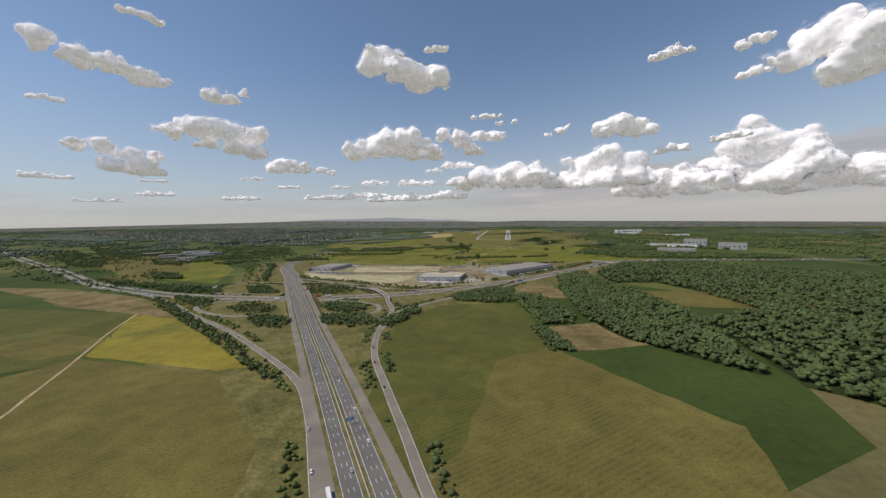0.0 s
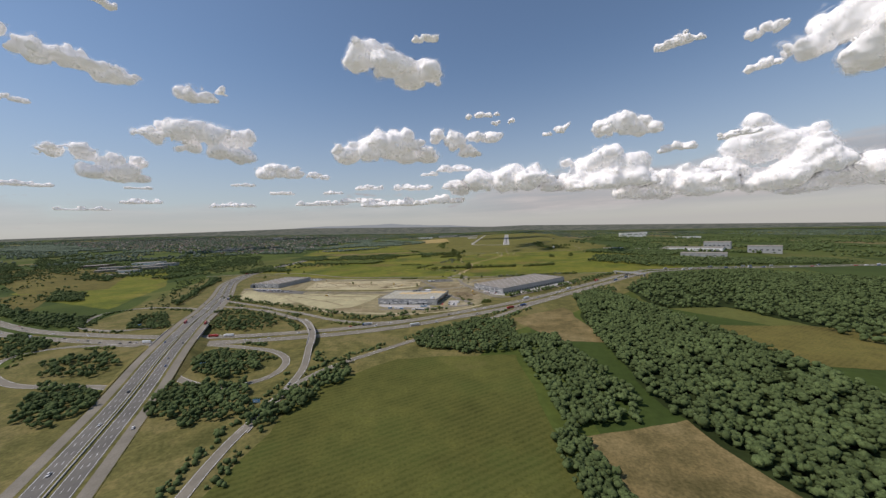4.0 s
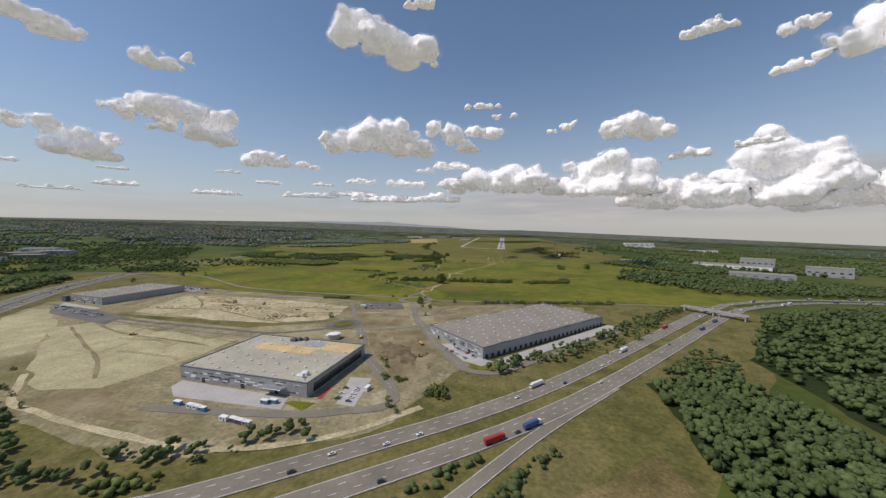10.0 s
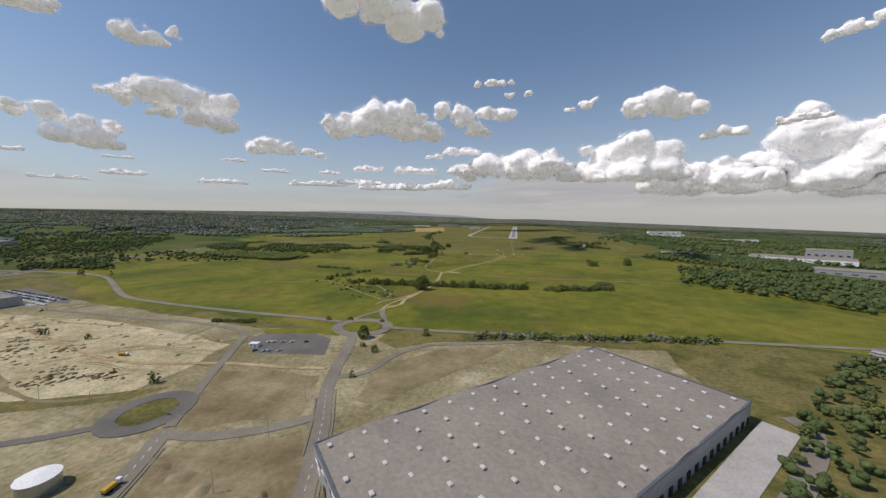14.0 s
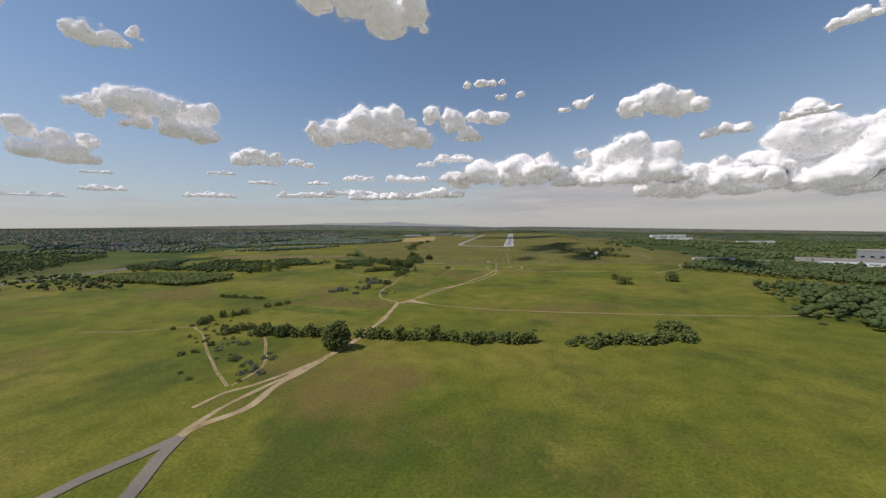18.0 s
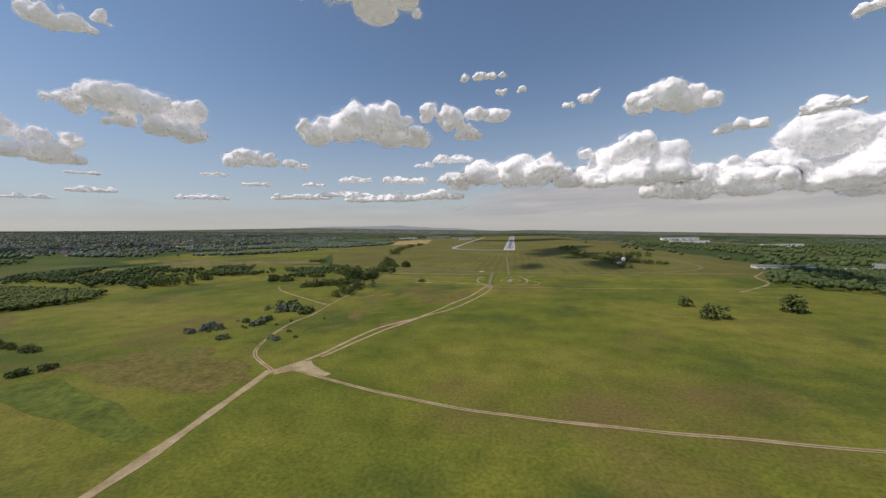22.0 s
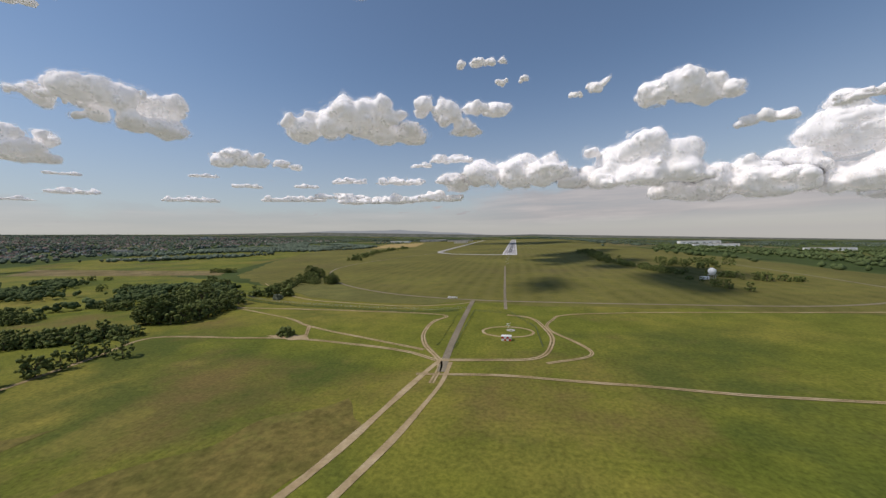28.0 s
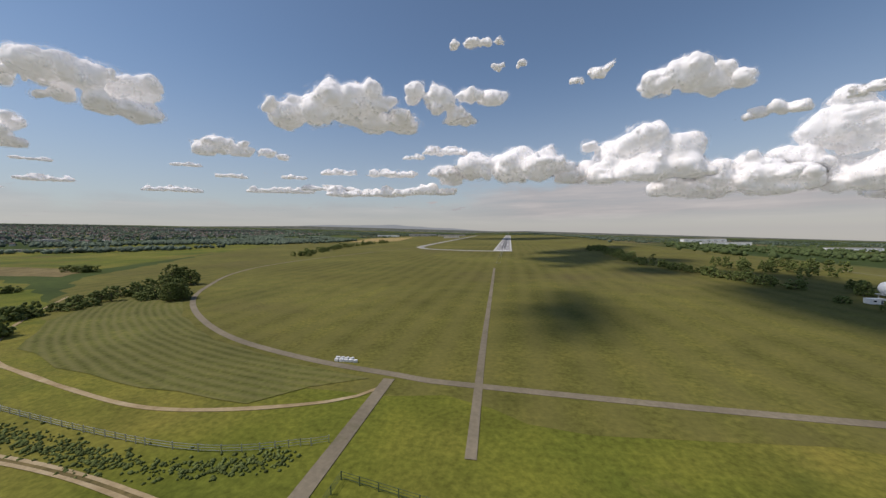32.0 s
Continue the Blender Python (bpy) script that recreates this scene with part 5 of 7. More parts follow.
# copses of the interchange, uncountable crowns
COPSES = [
    ([(-279, 295), (-315, 318), (-294, 337), (-252, 325), (-245, 303)], 60), ([(-191, 316), (-209, 341), (-173, 347), (-147, 322), (-157, 305)], 110),
    ([(-346, 391), (-395, 441), (-368, 450), (-303, 396)], 90), ([(-255, 390), (-315, 457), (-256, 455), (-195, 418), (-208, 394)], 120),
    ([(-166, 268), (-184, 296), (-140, 303), (-116, 275), (-136, 262)], 110), ([(-226, 258), (-262, 289), (-220, 287), (-201, 275), (-196, 252)], 90),
    ([(-428, 356), (-438, 372), (-352, 351), (-354, 320)], 80), ([(-503, 413), (-455, 432), (-393, 392), (-456, 394)], 80), ([(-663, 515), (-644, 550), (-579, 510)], 40),
    ([(-115, 270), (-109, 299), (-97, 338), (-88, 319), (-94, 285), (-100, 262)], 70), ([(-478, 371), (-412, 336), (-306, 275), (-222, 224), (-130, 162), (-118, 149), (-213, 207), (-308, 262), (-415, 322)], 190),
    ([(-372, 528), (-300, 496), (-205, 458), (-150, 432), (-143, 440), (-200, 466), (-300, 506), (-376, 540)], 34), ([(-428, 537), (-479, 599), (-530, 690), (-545, 690), (-490, 600), (-440, 530)], 70),
    ([(-150, 424), (-106, 432), (-60, 462), (-66, 470), (-106, 446), (-150, 432)], 26), ([(0, 520), (50, 560), (100, 620), (150, 676), (142, 684), (90, 628), (40, 572), (-8, 528)], 70),
    ([(60, 470), (80, 545), (110, 575), (118, 560), (90, 500)], 60),
    ([(-640, 690), (-560, 630), (-440, 480), (-390, 470), (-420, 500), (-540, 660), (-620, 740)], 60),
]
for k, (pl, n) in enumerate(COPSES):
    woodland("copse", pl, int(n * 1.1), 2.6, 5.0, "dark green thicket of trees and shrubs by the slip roads", "wood", 100 + k)

# low shrubs beside the slip roads
rng = np.random.default_rng(53)
TARMAC = np.array([(p.x, p.y, 4.2) for r in RAMPS for p in spline(r, 3)] + [(p.x, p.y, 16.5) for p in NS] + [(p.x, p.y, 13.5) for p in spline([q[:] for q in EW], 4)])
for k, r in enumerate(RAMPS):
    cs, ss = [], []
    for p, q in zip(spline(r, 3), spline(r, 3)[1:]):
        d = (q - p).to_2d().normalized()
        for side in (-1, 1):
            if noise.noise((p.x * 0.025, p.y * 0.025, 4.0 * side + k)) < 0.02:
                continue
            for _ in range(3):
                o = side * rng.uniform(4.5, 10)
                h = rng.uniform(0.7, 1.9)
                sx, sy = p.x + d.y * o + rng.normal(0, 1), p.y - d.x * o + rng.normal(0, 1)
                if np.any(np.hypot(TARMAC[:, 0] - sx, TARMAC[:, 1] - sy) < TARMAC[:, 2]):
                    continue
                cs.append((sx, sy, 0.55 * h))
                ss.append(h * rng.uniform(0.6, 0.9))
    tagged(new("roadside_shrubs", clumps("roadside_shrubs", cs, ss, M["leaf" if k % 2 else "wood"], rng, ICO1, 0.32)), "low green shrubs along a slip road", "shrubs", "", "stuff")

# the meadow's trees and hedges
grove(TALL, -76, 782, 2.4, 1.8, 3, 12, 14.0, 1)
row(BUSHES + TREES, (-131, 795), (-86, 798), 26, 4.5, 7, 1.8, 2)
row(BUSHES + TREES, (-70, 798), (-45, 799), 14, 4.5, 6.5, 1.4, 3)
row(BUSHES + TREES, (-38, 798), (12, 801), 26, 4.5, 7, 1.6, 4)
row(BUSHES, (28, 800), (84, 816), 26, 4.2, 6.5, 2.2, 5)
grove(BUSHES, 78, 828, 9, 6, 8, 4, 6.5, 6)
grove(TREES, 96, 966, 5, 3, 3, 6, 8, 7)
grove(TREES, 97, 992, 4, 3, 3, 6, 8, 8)
grove(TREES, 140, 985, 5, 4, 4, 8, 10, 9)
grove(SILVER, -148, 918, 9, 3, 7, 3, 5, 10)
grove(SILVER + BUSHES, -134, 932, 8, 8, 9, 2.5, 4.5, 11)
grove(SILVER + BUSHES, -136, 962, 9, 7, 14, 4, 7, 12)
grove(BUSHES, -122, 955, 3, 4, 4, 4, 6, 13)
grove(SILVER, -104, 908, 3, 3, 2, 3, 4, 16)
row(TREES, (-127, 1000), (-126, 1050), 16, 5, 8, 3, 17)
row(TREES, (-147, 1080), (-142, 1098), 9, 7, 9.5, 3.5, 18)
grove(BUSHES, -82, 1076, 2.6, 1.5, 3, 4, 5, 19)
row(TREES + BUSHES, (-180, 1042), (-146, 1068), 40, 4.5, 7, 2.2, 20)
grove(TALL, -155, 1090, 6, 8, 13, 9.5, 13, 21)
row(TREES + BUSHES, (-157, 1104), (-205, 1150), 26, 7, 11, 6, 22)
row(TREES + BUSHES, (-200, 1150), (-248, 1200), 22, 5, 8, 8, 23)
row(TREES + BUSHES, (-158, 1162), (-174, 1212), 16, 4.5, 7, 3, 24)
grove(TREES, -290, 1165, 40, 10, 16, 4, 6, 25)
grove(BUSHES, -208, 1110, 14, 6, 9, 4, 6, 26)
grove(BUSHES, -229, 1108, 4, 2, 3, 3, 4.5, 27)
grove(SILVER, -140, 1143, 3, 2, 2, 4, 5, 28)
grove(TALL, -178, 1242, 6, 4, 4, 10, 12, 29)
grove(TALL, -142, 1206, 4.5, 3.5, 6, 7, 9, 91)
row(TREES + BUSHES, (-150, 1206), (-172, 1212), 9, 5, 7.5, 1.8, 92)
row(TREES, (-166, 1222), (-180, 1232), 8, 6, 8, 4, 31)
row(BUSHES + TREES, (-332, 1283), (-306, 1288), 12, 5, 7, 2, 32)
row(TREES + BUSHES, (-250, 1440), (-300, 1640), 26, 6, 9, 8, 33)
row(TREES + BUSHES, (-300, 1640), (-330, 1950), 26, 7, 10, 9, 34)
row(TREES + BUSHES, (124, 1180), (118, 1240), 8, 4, 6, 3, 35)
row(TREES + BUSHES, (128, 1270), (112, 1330), 16, 5, 8, 5, 36)
row(TREES + BUSHES, (140, 1262), (176, 1225), 16, 4, 7, 4, 37)
row(TREES + BUSHES, (112, 1330), (104, 1400), 14, 5, 8, 5, 38)
row(TREES + BUSHES, (104, 1400), (122, 1640), 30, 6, 9, 8, 39)
grove(TREES, 170, 1350, 30, 40, 26, 6, 9, 40)
row(BUSHES + SILVER, (-18, 674), (100, 694), 46, 3.2, 5.2, 1.0, 41)
row(BUSHES, (-145, 672), (-170, 668), 10, 2.5, 3.6, 0.8, 42)
row(BUSHES, (-120, 686), (-60, 690), 3, 2.2, 3.2, 0.8, 43)
grove(TREES, -73, 661, 1, 1, 2, 6, 7, 44)
for k, (x, y, s) in enumerate([(-127, 601, 5), (-237, 630, 4), (-207, 630, 3), (-60, 646, 3.6), (-58, 621, 3.2), (-43, 672, 4.4), (-68, 651, 3.2), (-456, 711, 6), (-419, 779, 5), (-450, 772, 6), (-330, 518, 4), (-40, 486, 3.4), (-36, 482, 3), (-42, 490, 2.6)]):
    plant(TREES, x, y, s, np.random.default_rng(300 + k))
grove(BUSHES, -45, 510, 8, 3, 7, 2, 3.4, 51)
for k, (x, y, s) in enumerate([(58, 561, 2.6), (71, 580, 5), (84, 590, 5.5), (95, 605, 5.5), (104, 621, 6), (81, 614, 4), (110, 632, 6), (66, 572, 4)]):
    plant(TREES, x, y, s, np.random.default_rng(400 + k))
row(TREES, (-300, 505), (-170, 458), 12, 2.2, 3.5, 3, 45)
row(BUSHES, (-160, 914), (-95, 926), 12, 1.2, 2.2, 9, 46)
grove(SILVER, -140, 960, 12, 8, 9, 2.5, 4.5, 64)
grove(TREES + BUSHES, -232, 1078, 12, 8, 14, 5, 8, 61)
grove(TREES, -345, 1060, 40, 30, 34, 6, 10, 62)
grove(TREES + BUSHES, -150, 1152, 14, 5, 16, 5, 7.5, 63)
row(TREES, (-141, 1098), (-150, 1122), 10, 6, 9, 3, 94)
row(BUSHES, (-190, 830), (-130, 770), 18, 1.2, 3.0, 8, 47)
row(BUSHES, (-241, 884), (-193, 877), 18, 2.6, 4.0, 1.6, 71)
row(BUSHES + TREES, (-183, 823), (-170, 836), 10, 3, 4.6, 1.5, 72)
row(BUSHES, (-172, 852), (-161, 866), 9, 2.6, 4.2, 1.3, 73)
row(BUSHES + TREES, (-178, 805), (-186, 818), 8, 3, 5, 1.5, 74)
row(BUSHES + TREES, (-152, 795), (-140, 804), 9, 3.4, 5, 1.6, 75)
row(TREES, (-435, 1182), (-386, 1224), 12, 4, 6, 3, 76)
grove(SILVER, -153, 911, 8, 3, 5, 2.5, 4, 77)
grove(SILVER, -127, 902, 3, 3, 3, 2.2, 3.4, 78)
grove(SILVER, -131, 927, 3, 4, 4, 2.6, 4, 79)
row(SILVER + BUSHES, (-168, 800), (-94, 753), 46, 0.8, 2.6, 7, 54)
row(SILVER, (-108, 768), (-94, 752), 12, 1.6, 2.8, 3, 55)
grove(BUSHES, -24, 500, 5, 4, 6, 3.5, 5, 56)
row(BUSHES, (-63, 538), (-52, 520), 12, 0.8, 1.8, 0.8, 57)



# ---- buildings ----
def quad(bm, pts):
    return bm.faces.new([bm.verts.new(p) for p in pts])


def warehouse(cx, cy, w, d, h, turn, wall_mat, roof_mat, label, docks, nx, ny, seed, ridge=0.0):
    """A logistics hall: panelled walls, parapet, roof with rooflights, and loading docks on one long side."""
    rng = np.random.default_rng(seed)
    root = tagged(new("warehouse"), label, "warehouse")
    root.matrix_basis = pose(cx, cy, 0, 0, 0, turn)
    for nm, x, y, sx, sy in (("front_wall", 0, -d / 2, w, 0.4), ("back_wall", 0, d / 2, w, 0.4), ("side_wall", -w / 2, 0, 0.4, d - 0.4), ("side_wall", w / 2, 0, 0.4, d - 0.4)):
        part(nm, box(bmesh.new(), x, y, h / 2, sx, sy, h), M[wall_mat], root)
    for nm, x, y, sx, sy in (("parapet", 0, -d / 2, w + 0.3, 0.6), ("parapet", 0, d / 2, w + 0.3, 0.6), ("parapet", -w / 2, 0, 0.6, d - 0.6), ("parapet", w / 2, 0, 0.6, d - 0.6)):
        part(nm, box(bmesh.new(), x, y, h + 0.15, sx, sy, 0.3), M["clad2"], root, "dark metal parapet cap")
    bm = bmesh.new()
    n = 4
    for k in range(n):
        y0, y1 = -d / 2 + d * k / n, -d / 2 + d * (k + 1) / n
        m = (y0 + y1) / 2
        quad(bm, [(-w / 2, y0, h), (w / 2, y0, h), (w / 2, m, h + ridge), (-w / 2, m, h + ridge)])
        quad(bm, [(-w / 2, m, h + ridge), (w / 2, m, h + ridge), (w / 2, y1, h), (-w / 2, y1, h)])
    part("roof", bm, M[roof_mat], root)
    sky_me = bpy.data.meshes.new("rooflight")
    b = box(bmesh.new(), 0, 0, 0.25, 1.35, 0.95, 0.5, 0.12)
    b.to_mesh(sky_me)
    b.free()
    sky_me.materials.append(M["skylight"])
    for i in range(nx):
        for j in range(ny):
            x = -w / 2 + w * (i + 0.5) / nx
            y = -d / 2 + d * (j + 0.5 + (0.18 if i % 2 else -0.18)) / ny
            piece("rooflight", sky_me, root, Matrix.Translation((x, y, h + ridge * 0.5 - 0.05)))
    pan = bpy.data.meshes.new("wall_panel")
    b = box(bmesh.new(), 0, 0, 0, 2.6, 0.08, 0.55)
    b.to_mesh(pan)
    b.free()
    pan.materials.append(M["clad2"])
    pan2 = pan.copy()
    pan2.materials[0] = M["white"]
    for k in range(int(w * 0.9)):
        x, z = rng.uniform(-w / 2 + 2, w / 2 - 2), 0.9 + 0.6 * rng.integers(1, max(2, int(h / 0.6) - 2))
        piece("wall_panel", pan if rng.uniform() < 0.6 else pan2, root, Matrix.Translation((x, -d / 2 - 0.25, z)))
    door = bpy.data.meshes.new("dock_door")
    b = box(bmesh.new(), 0, 0, 1.1, 0.3, 1.7, 2.0)
    b.to_mesh(door)
    b.free()
    door.materials.append(M["glass"])
    for k in range(docks):
        piece("dock_door", door, root, Matrix.Translation((w / 2 + 0.25, -d / 2 + d * (k + 0.5) / docks, 0.2)))
    for x in (-w * 0.3, w * 0.02, w * 0.28):
        piece("gate", door, root, Matrix.Translation((x, -d / 2 - 0.25, 0)) @ Matrix.Rotation(math.pi / 2, 4, "Z"), "dark open loading gate")
    return root


mid = warehouse(-105.5, 512.5, 66, 47.5, 6.0, -4.5, "clad", "roof2", "large new grey warehouse with a partly finished ochre roof", 0, 9, 6, 3)
part("insulation", box(bmesh.new(), -3, 8, 6.06, 34, 9, 0.12), M["insul"], mid, "ochre insulation boards")
part("insulation", box(bmesh.new(), 22, 16, 6.05, 20, 12, 0.1), M["insul"], mid, "ochre insulation boards")
part("membrane", box(bmesh.new(), 8, 17, 6.07, 11, 7, 0.14), M["clad"], mid, "grey unfinished roof strip")
for x, y in ((-5, 20), (-2, 21.5), (-7, 18.5), (27, -17), (27, -20)):
    b = box(bmesh.new(), x, y, 6.7, 3.2, 2.0, 1.4, 0.1)
    part("roof_unit", box(b, x + 0.6, y, 7.6, 1.4, 1.2, 0.5), M["clad2" if x < 20 else "white"], mid, "boxy ventilation unit")
part("glazed_front", box(bmesh.new(), 33.1, 0, 2.6, 0.3, 40, 3.6), M["glass"], mid, "dark glazed office band")
part("canopy", box(bmesh.new(), 18, -25.6, 3.4, 10, 3.6, 0.3, 0.05), M["metal"], mid, "flat entrance canopy")
big = warehouse(13.5, 598.5, 51, 113, 6.2, -44.5, "clad", "roof", "very long grey warehouse with shallow ridged roof", 26, 8, 13, 5, 0.6)
left = warehouse(-366, 640, 52, 70, 6.2, -8, "clad", "roof", "grey warehouse with rooflights beside the motorway", 0, 8, 7, 7, 0.4)
part("office_block", box(bmesh.new(), -24, -36, 2.6, 6, 4, 5.2, 0.05), M["clad2"], left, "dark office corner")
patch("apron", [(-137, 484), (-138, 490), (-82, 485), (-79, 476), (-128, 477)], 0.2, M["concrete"], "pale concrete yard")
patch("apron", [(-1, 541), (5, 536), (81, 616), (75, 622)], 0.2, M["concrete"], "pale concrete loading yard")
patch("apron", [(-378, 591), (-390, 603), (-332, 592), (-333, 584)], 0.2, M["concrete"], "pale concrete yard")
patch("car_park", [(-66, 507), (-56, 508), (-53, 483), (-61, 484)], 0.21, M["concrete"], "pale paved car park")
patch("car_park", [(-34, 560), (-26, 561), (-6, 540), (-2, 538), (-8, 531), (-18, 536)], 0.21, M["concrete"], "pale paved car park")
patch("car_park", [(-379, 588), (-375, 594), (-281, 571), (-272, 553), (-352, 570)], 0.21, M["asphalt"], "grey staff car park")
patch("car_park", [(-413, 692), (-412, 713), (-320, 690), (-308, 680), (-349, 677)], 0.21, M["asphalt"], "crowded grey vehicle compound")
patch("lawn", [(-81, 481), (-79, 483), (-69, 483), (-71, 477)], 0.2, M["meadow"], "small green lawn")
patch("lawn", [(-30, 548), (-26, 552), (-8, 532), (-2, 536), (2, 532), (-8, 526)], 0.19, M["meadow"], "green grass strip")
patch("ramp_red", [(-70, 486), (-71, 496), (-69.2, 496), (-68.4, 486)], 0.22, M["red"], "red-painted paving strip")

tank = tagged(new("water_tank"), "round pale sprinkler water tank", "tank")
tank.matrix_basis = pose(-100.5, 556.5, 0)
bm = bmesh.new()
bmesh.ops.create_cone(bm, cap_ends=True, segments=32, radius1=3.6, radius2=3.6, depth=3.2, matrix=Matrix.Translation((0, 0, 1.7)))
part("shell", bm, M["metal"], tank)
bm = bmesh.new()
bmesh.ops.create_cone(bm, cap_ends=True, segments=32, radius1=3.8, radius2=0.4, depth=0.5, matrix=Matrix.Translation((0, 0, 3.56)))
part("lid", bm, M["white"], tank, "pale conical lid")
part("pump_house", box(bmesh.new(), -4.8, 0.4, 1.1, 2.4, 2.8, 2.0, 0.05), M["white"], tank)


def cabin(x, y, turn, w, d, h, mat, label):
    root = tagged(new("site_cabin"), label, "cabin", "site cabins")
    root.matrix_basis = pose(x, y, 0.2, 0, 0, turn)
    part("body", box(bmesh.new(), 0, 0, h / 2, w, d, h, 0.04), M[mat], root)
    part("roof", box(bmesh.new(), 0, 0, h + 0.06, w + 0.15, d + 0.15, 0.12), M["white"], root)
    part("door", box(bmesh.new(), w * 0.2, -d / 2 - 0.02, h * 0.42, 0.5, 0.06, h * 0.75), M["clad2"], root)
    part("window", box(bmesh.new(), -w * 0.2, -d / 2 - 0.02, h * 0.6, 0.8, 0.06, 0.5), M["glass"], root)


for x, y, t, mt in ((-120, 472, -5, "blue"), (-113, 471, -5, "white"), (-110, 470.6, -5, "white"), (-107, 470, -5, "blue"), (-94, 466, -6, "white"), (-90, 466, -6, "clad2"), (-87, 465.4, -6, "clad2"), (-84, 465, -6, "clad"), (-88, 479, -4, "blue"), (-85, 480, -4, "blue"), (-53.5, 497, 80, "white")):
    cabin(x, y, t, 3.2, 1.5, 1.5, mt, "small %s site cabin" % {"blue": "blue steel", "white": "white steel", "clad2": "dark grey", "clad": "pale grey"}[mt])
cabin(-118, 640, 10, 4.2, 2.6, 1.6, "white", "small white site hut in the car park")


def heap(x, y, r, h, mat, label, seed):
    rng = np.random.default_rng(seed)
    vs, fs = [(0, 0, h)], []
    for k in range(3):
        for j in range(12):
            a = j * math.pi / 6
            q = r * (k + 1) / 3 * (1 + rng.uniform(-0.2, 0.2))
            vs.append((q * math.cos(a), q * math.sin(a) * 0.7, h * (1 - (k + 1) / 3) * rng.uniform(0.7, 1.2) - (0.05 if k == 2 else 0)))
    fs += [(0, 1 + j, 1 + (j + 1) % 12) for j in range(12)]
    for k in range(2):
        a = 1 + 12 * k
        fs += [(a + j, a + 12 + j, a + 12 + (j + 1) % 12, a + (j + 1) % 12) for j in range(12)]
    ob = new("earth_mound", mesh_of("earth_mound", vs, fs, M[mat], True))
    ob.matrix_basis = pose(x, y, 0.15, 0, 0, rng.uniform(0, 360))
    tagged(ob, label, "mound", "mounds of the building site")


rng = np.random.default_rng(7)
for k in range(46):
    x, y = rng.uniform(-300, -140), rng.uniform(590, 655)
    heap(x, y, rng.uniform(0.8, 2.2), rng.uniform(0.3, 0.8), "soil", "low mound of brown soil on the sand", k)
for k in range(18):
    y = rng.uniform(522, 572)
    heap(rng.uniform(-79 + (564 - y) * 0.635, -58 + (593 - y) * 0.54), y, rng.uniform(2, 5), rng.uniform(0.5, 1.5), "soil", "low mound of brown soil by the new road", 60 + k)
# dug earth, ruts and machines of the site
heap(-55, 541, 11, 2.0, "dug", "broad dark mound of dug earth by the new road", 901)
heap(-47, 535, 8, 1.6, "dug", "dark mound of dug earth by the new road", 902)
heap(-60, 549, 7, 1.2, "dug", "dark mound of dug earth by the new road", 903)
heap(-40, 541, 4, 1.0, "dug", "dark mound of dug earth beside an excavator", 904)
rng = np.random.default_rng(63)
cs, ss = [], []
for x, y, r in [(-172, 590, 5), (-166, 596, 5), (-158, 600, 6), (-175, 602, 4), (-150, 601, 4), (-257, 637, 8), (-235, 620, 7), (-208, 606, 8), (-199, 618, 5), (-246, 632, 6), (-222, 612, 7), (-280, 604, 7)]:
    for _ in range(26):
        cs.append((x + rng.normal(0, r * 0.9), y + rng.normal(0, r * 0.35), 0.15))
        ss.append(rng.uniform(0.3, 1.1))
tagged(new("dug_clods", clumps("dug_clods", cs, ss, M["dug"], rng, ICO1, 0.4, 0.45)), "ragged clods of dark dug earth on the sand", "clods", "", "stuff")
rng = np.random.default_rng(31)
for k in range(26):
    if k % 2:
        x, y = rng.uniform(-290, -150), rng.uniform(592, 648)
    else:
        x, y = rng.uniform(-270, -175), rng.uniform(505, 548)
    a = rng.choice([0.1, -0.25, 1.3, 0.5]) + rng.normal(0, 0.15)
    pts = []
    for j in range(6):
        pts.append((x, y))
        a += rng.normal(0, 0.16)
        x, y = x + math.cos(a) * 9, y + math.sin(a) * 6
    for off in (-0.7, 0.7):
        tagged(ribbon("wheel_rut", aside(spline(pts, 2), off), rng.uniform(0.35, 0.6), 0.205 + 0.001 * k, M["soil" if k % 3 else "sand"], 0.03, 0.6), "wheel rut of a site machine in the sand", "", "", "structure")
for k, pts in enumerate([[(-88, 569), (-72, 568), (-59, 566), (-49, 557), (-44, 545)], [(-176, 586), (-150, 583), (-132, 590)], [(-292, 600), (-240, 606), (-190, 592), (-172, 585)], [(-300, 650), (-270, 628), (-250, 608)], [(-290, 545), (-240, 520), (-200, 500), (-178, 484)], [(-284, 556), (-240, 540), (-190, 534), (-165, 530)]]):
    tagged(ribbon("dirt_path", spline(pts, 2), 1.8, 0.235 + 0.001 * k, M["soil"], 0.03, 0.6), "brown haul track across the building site", "", "", "structure")


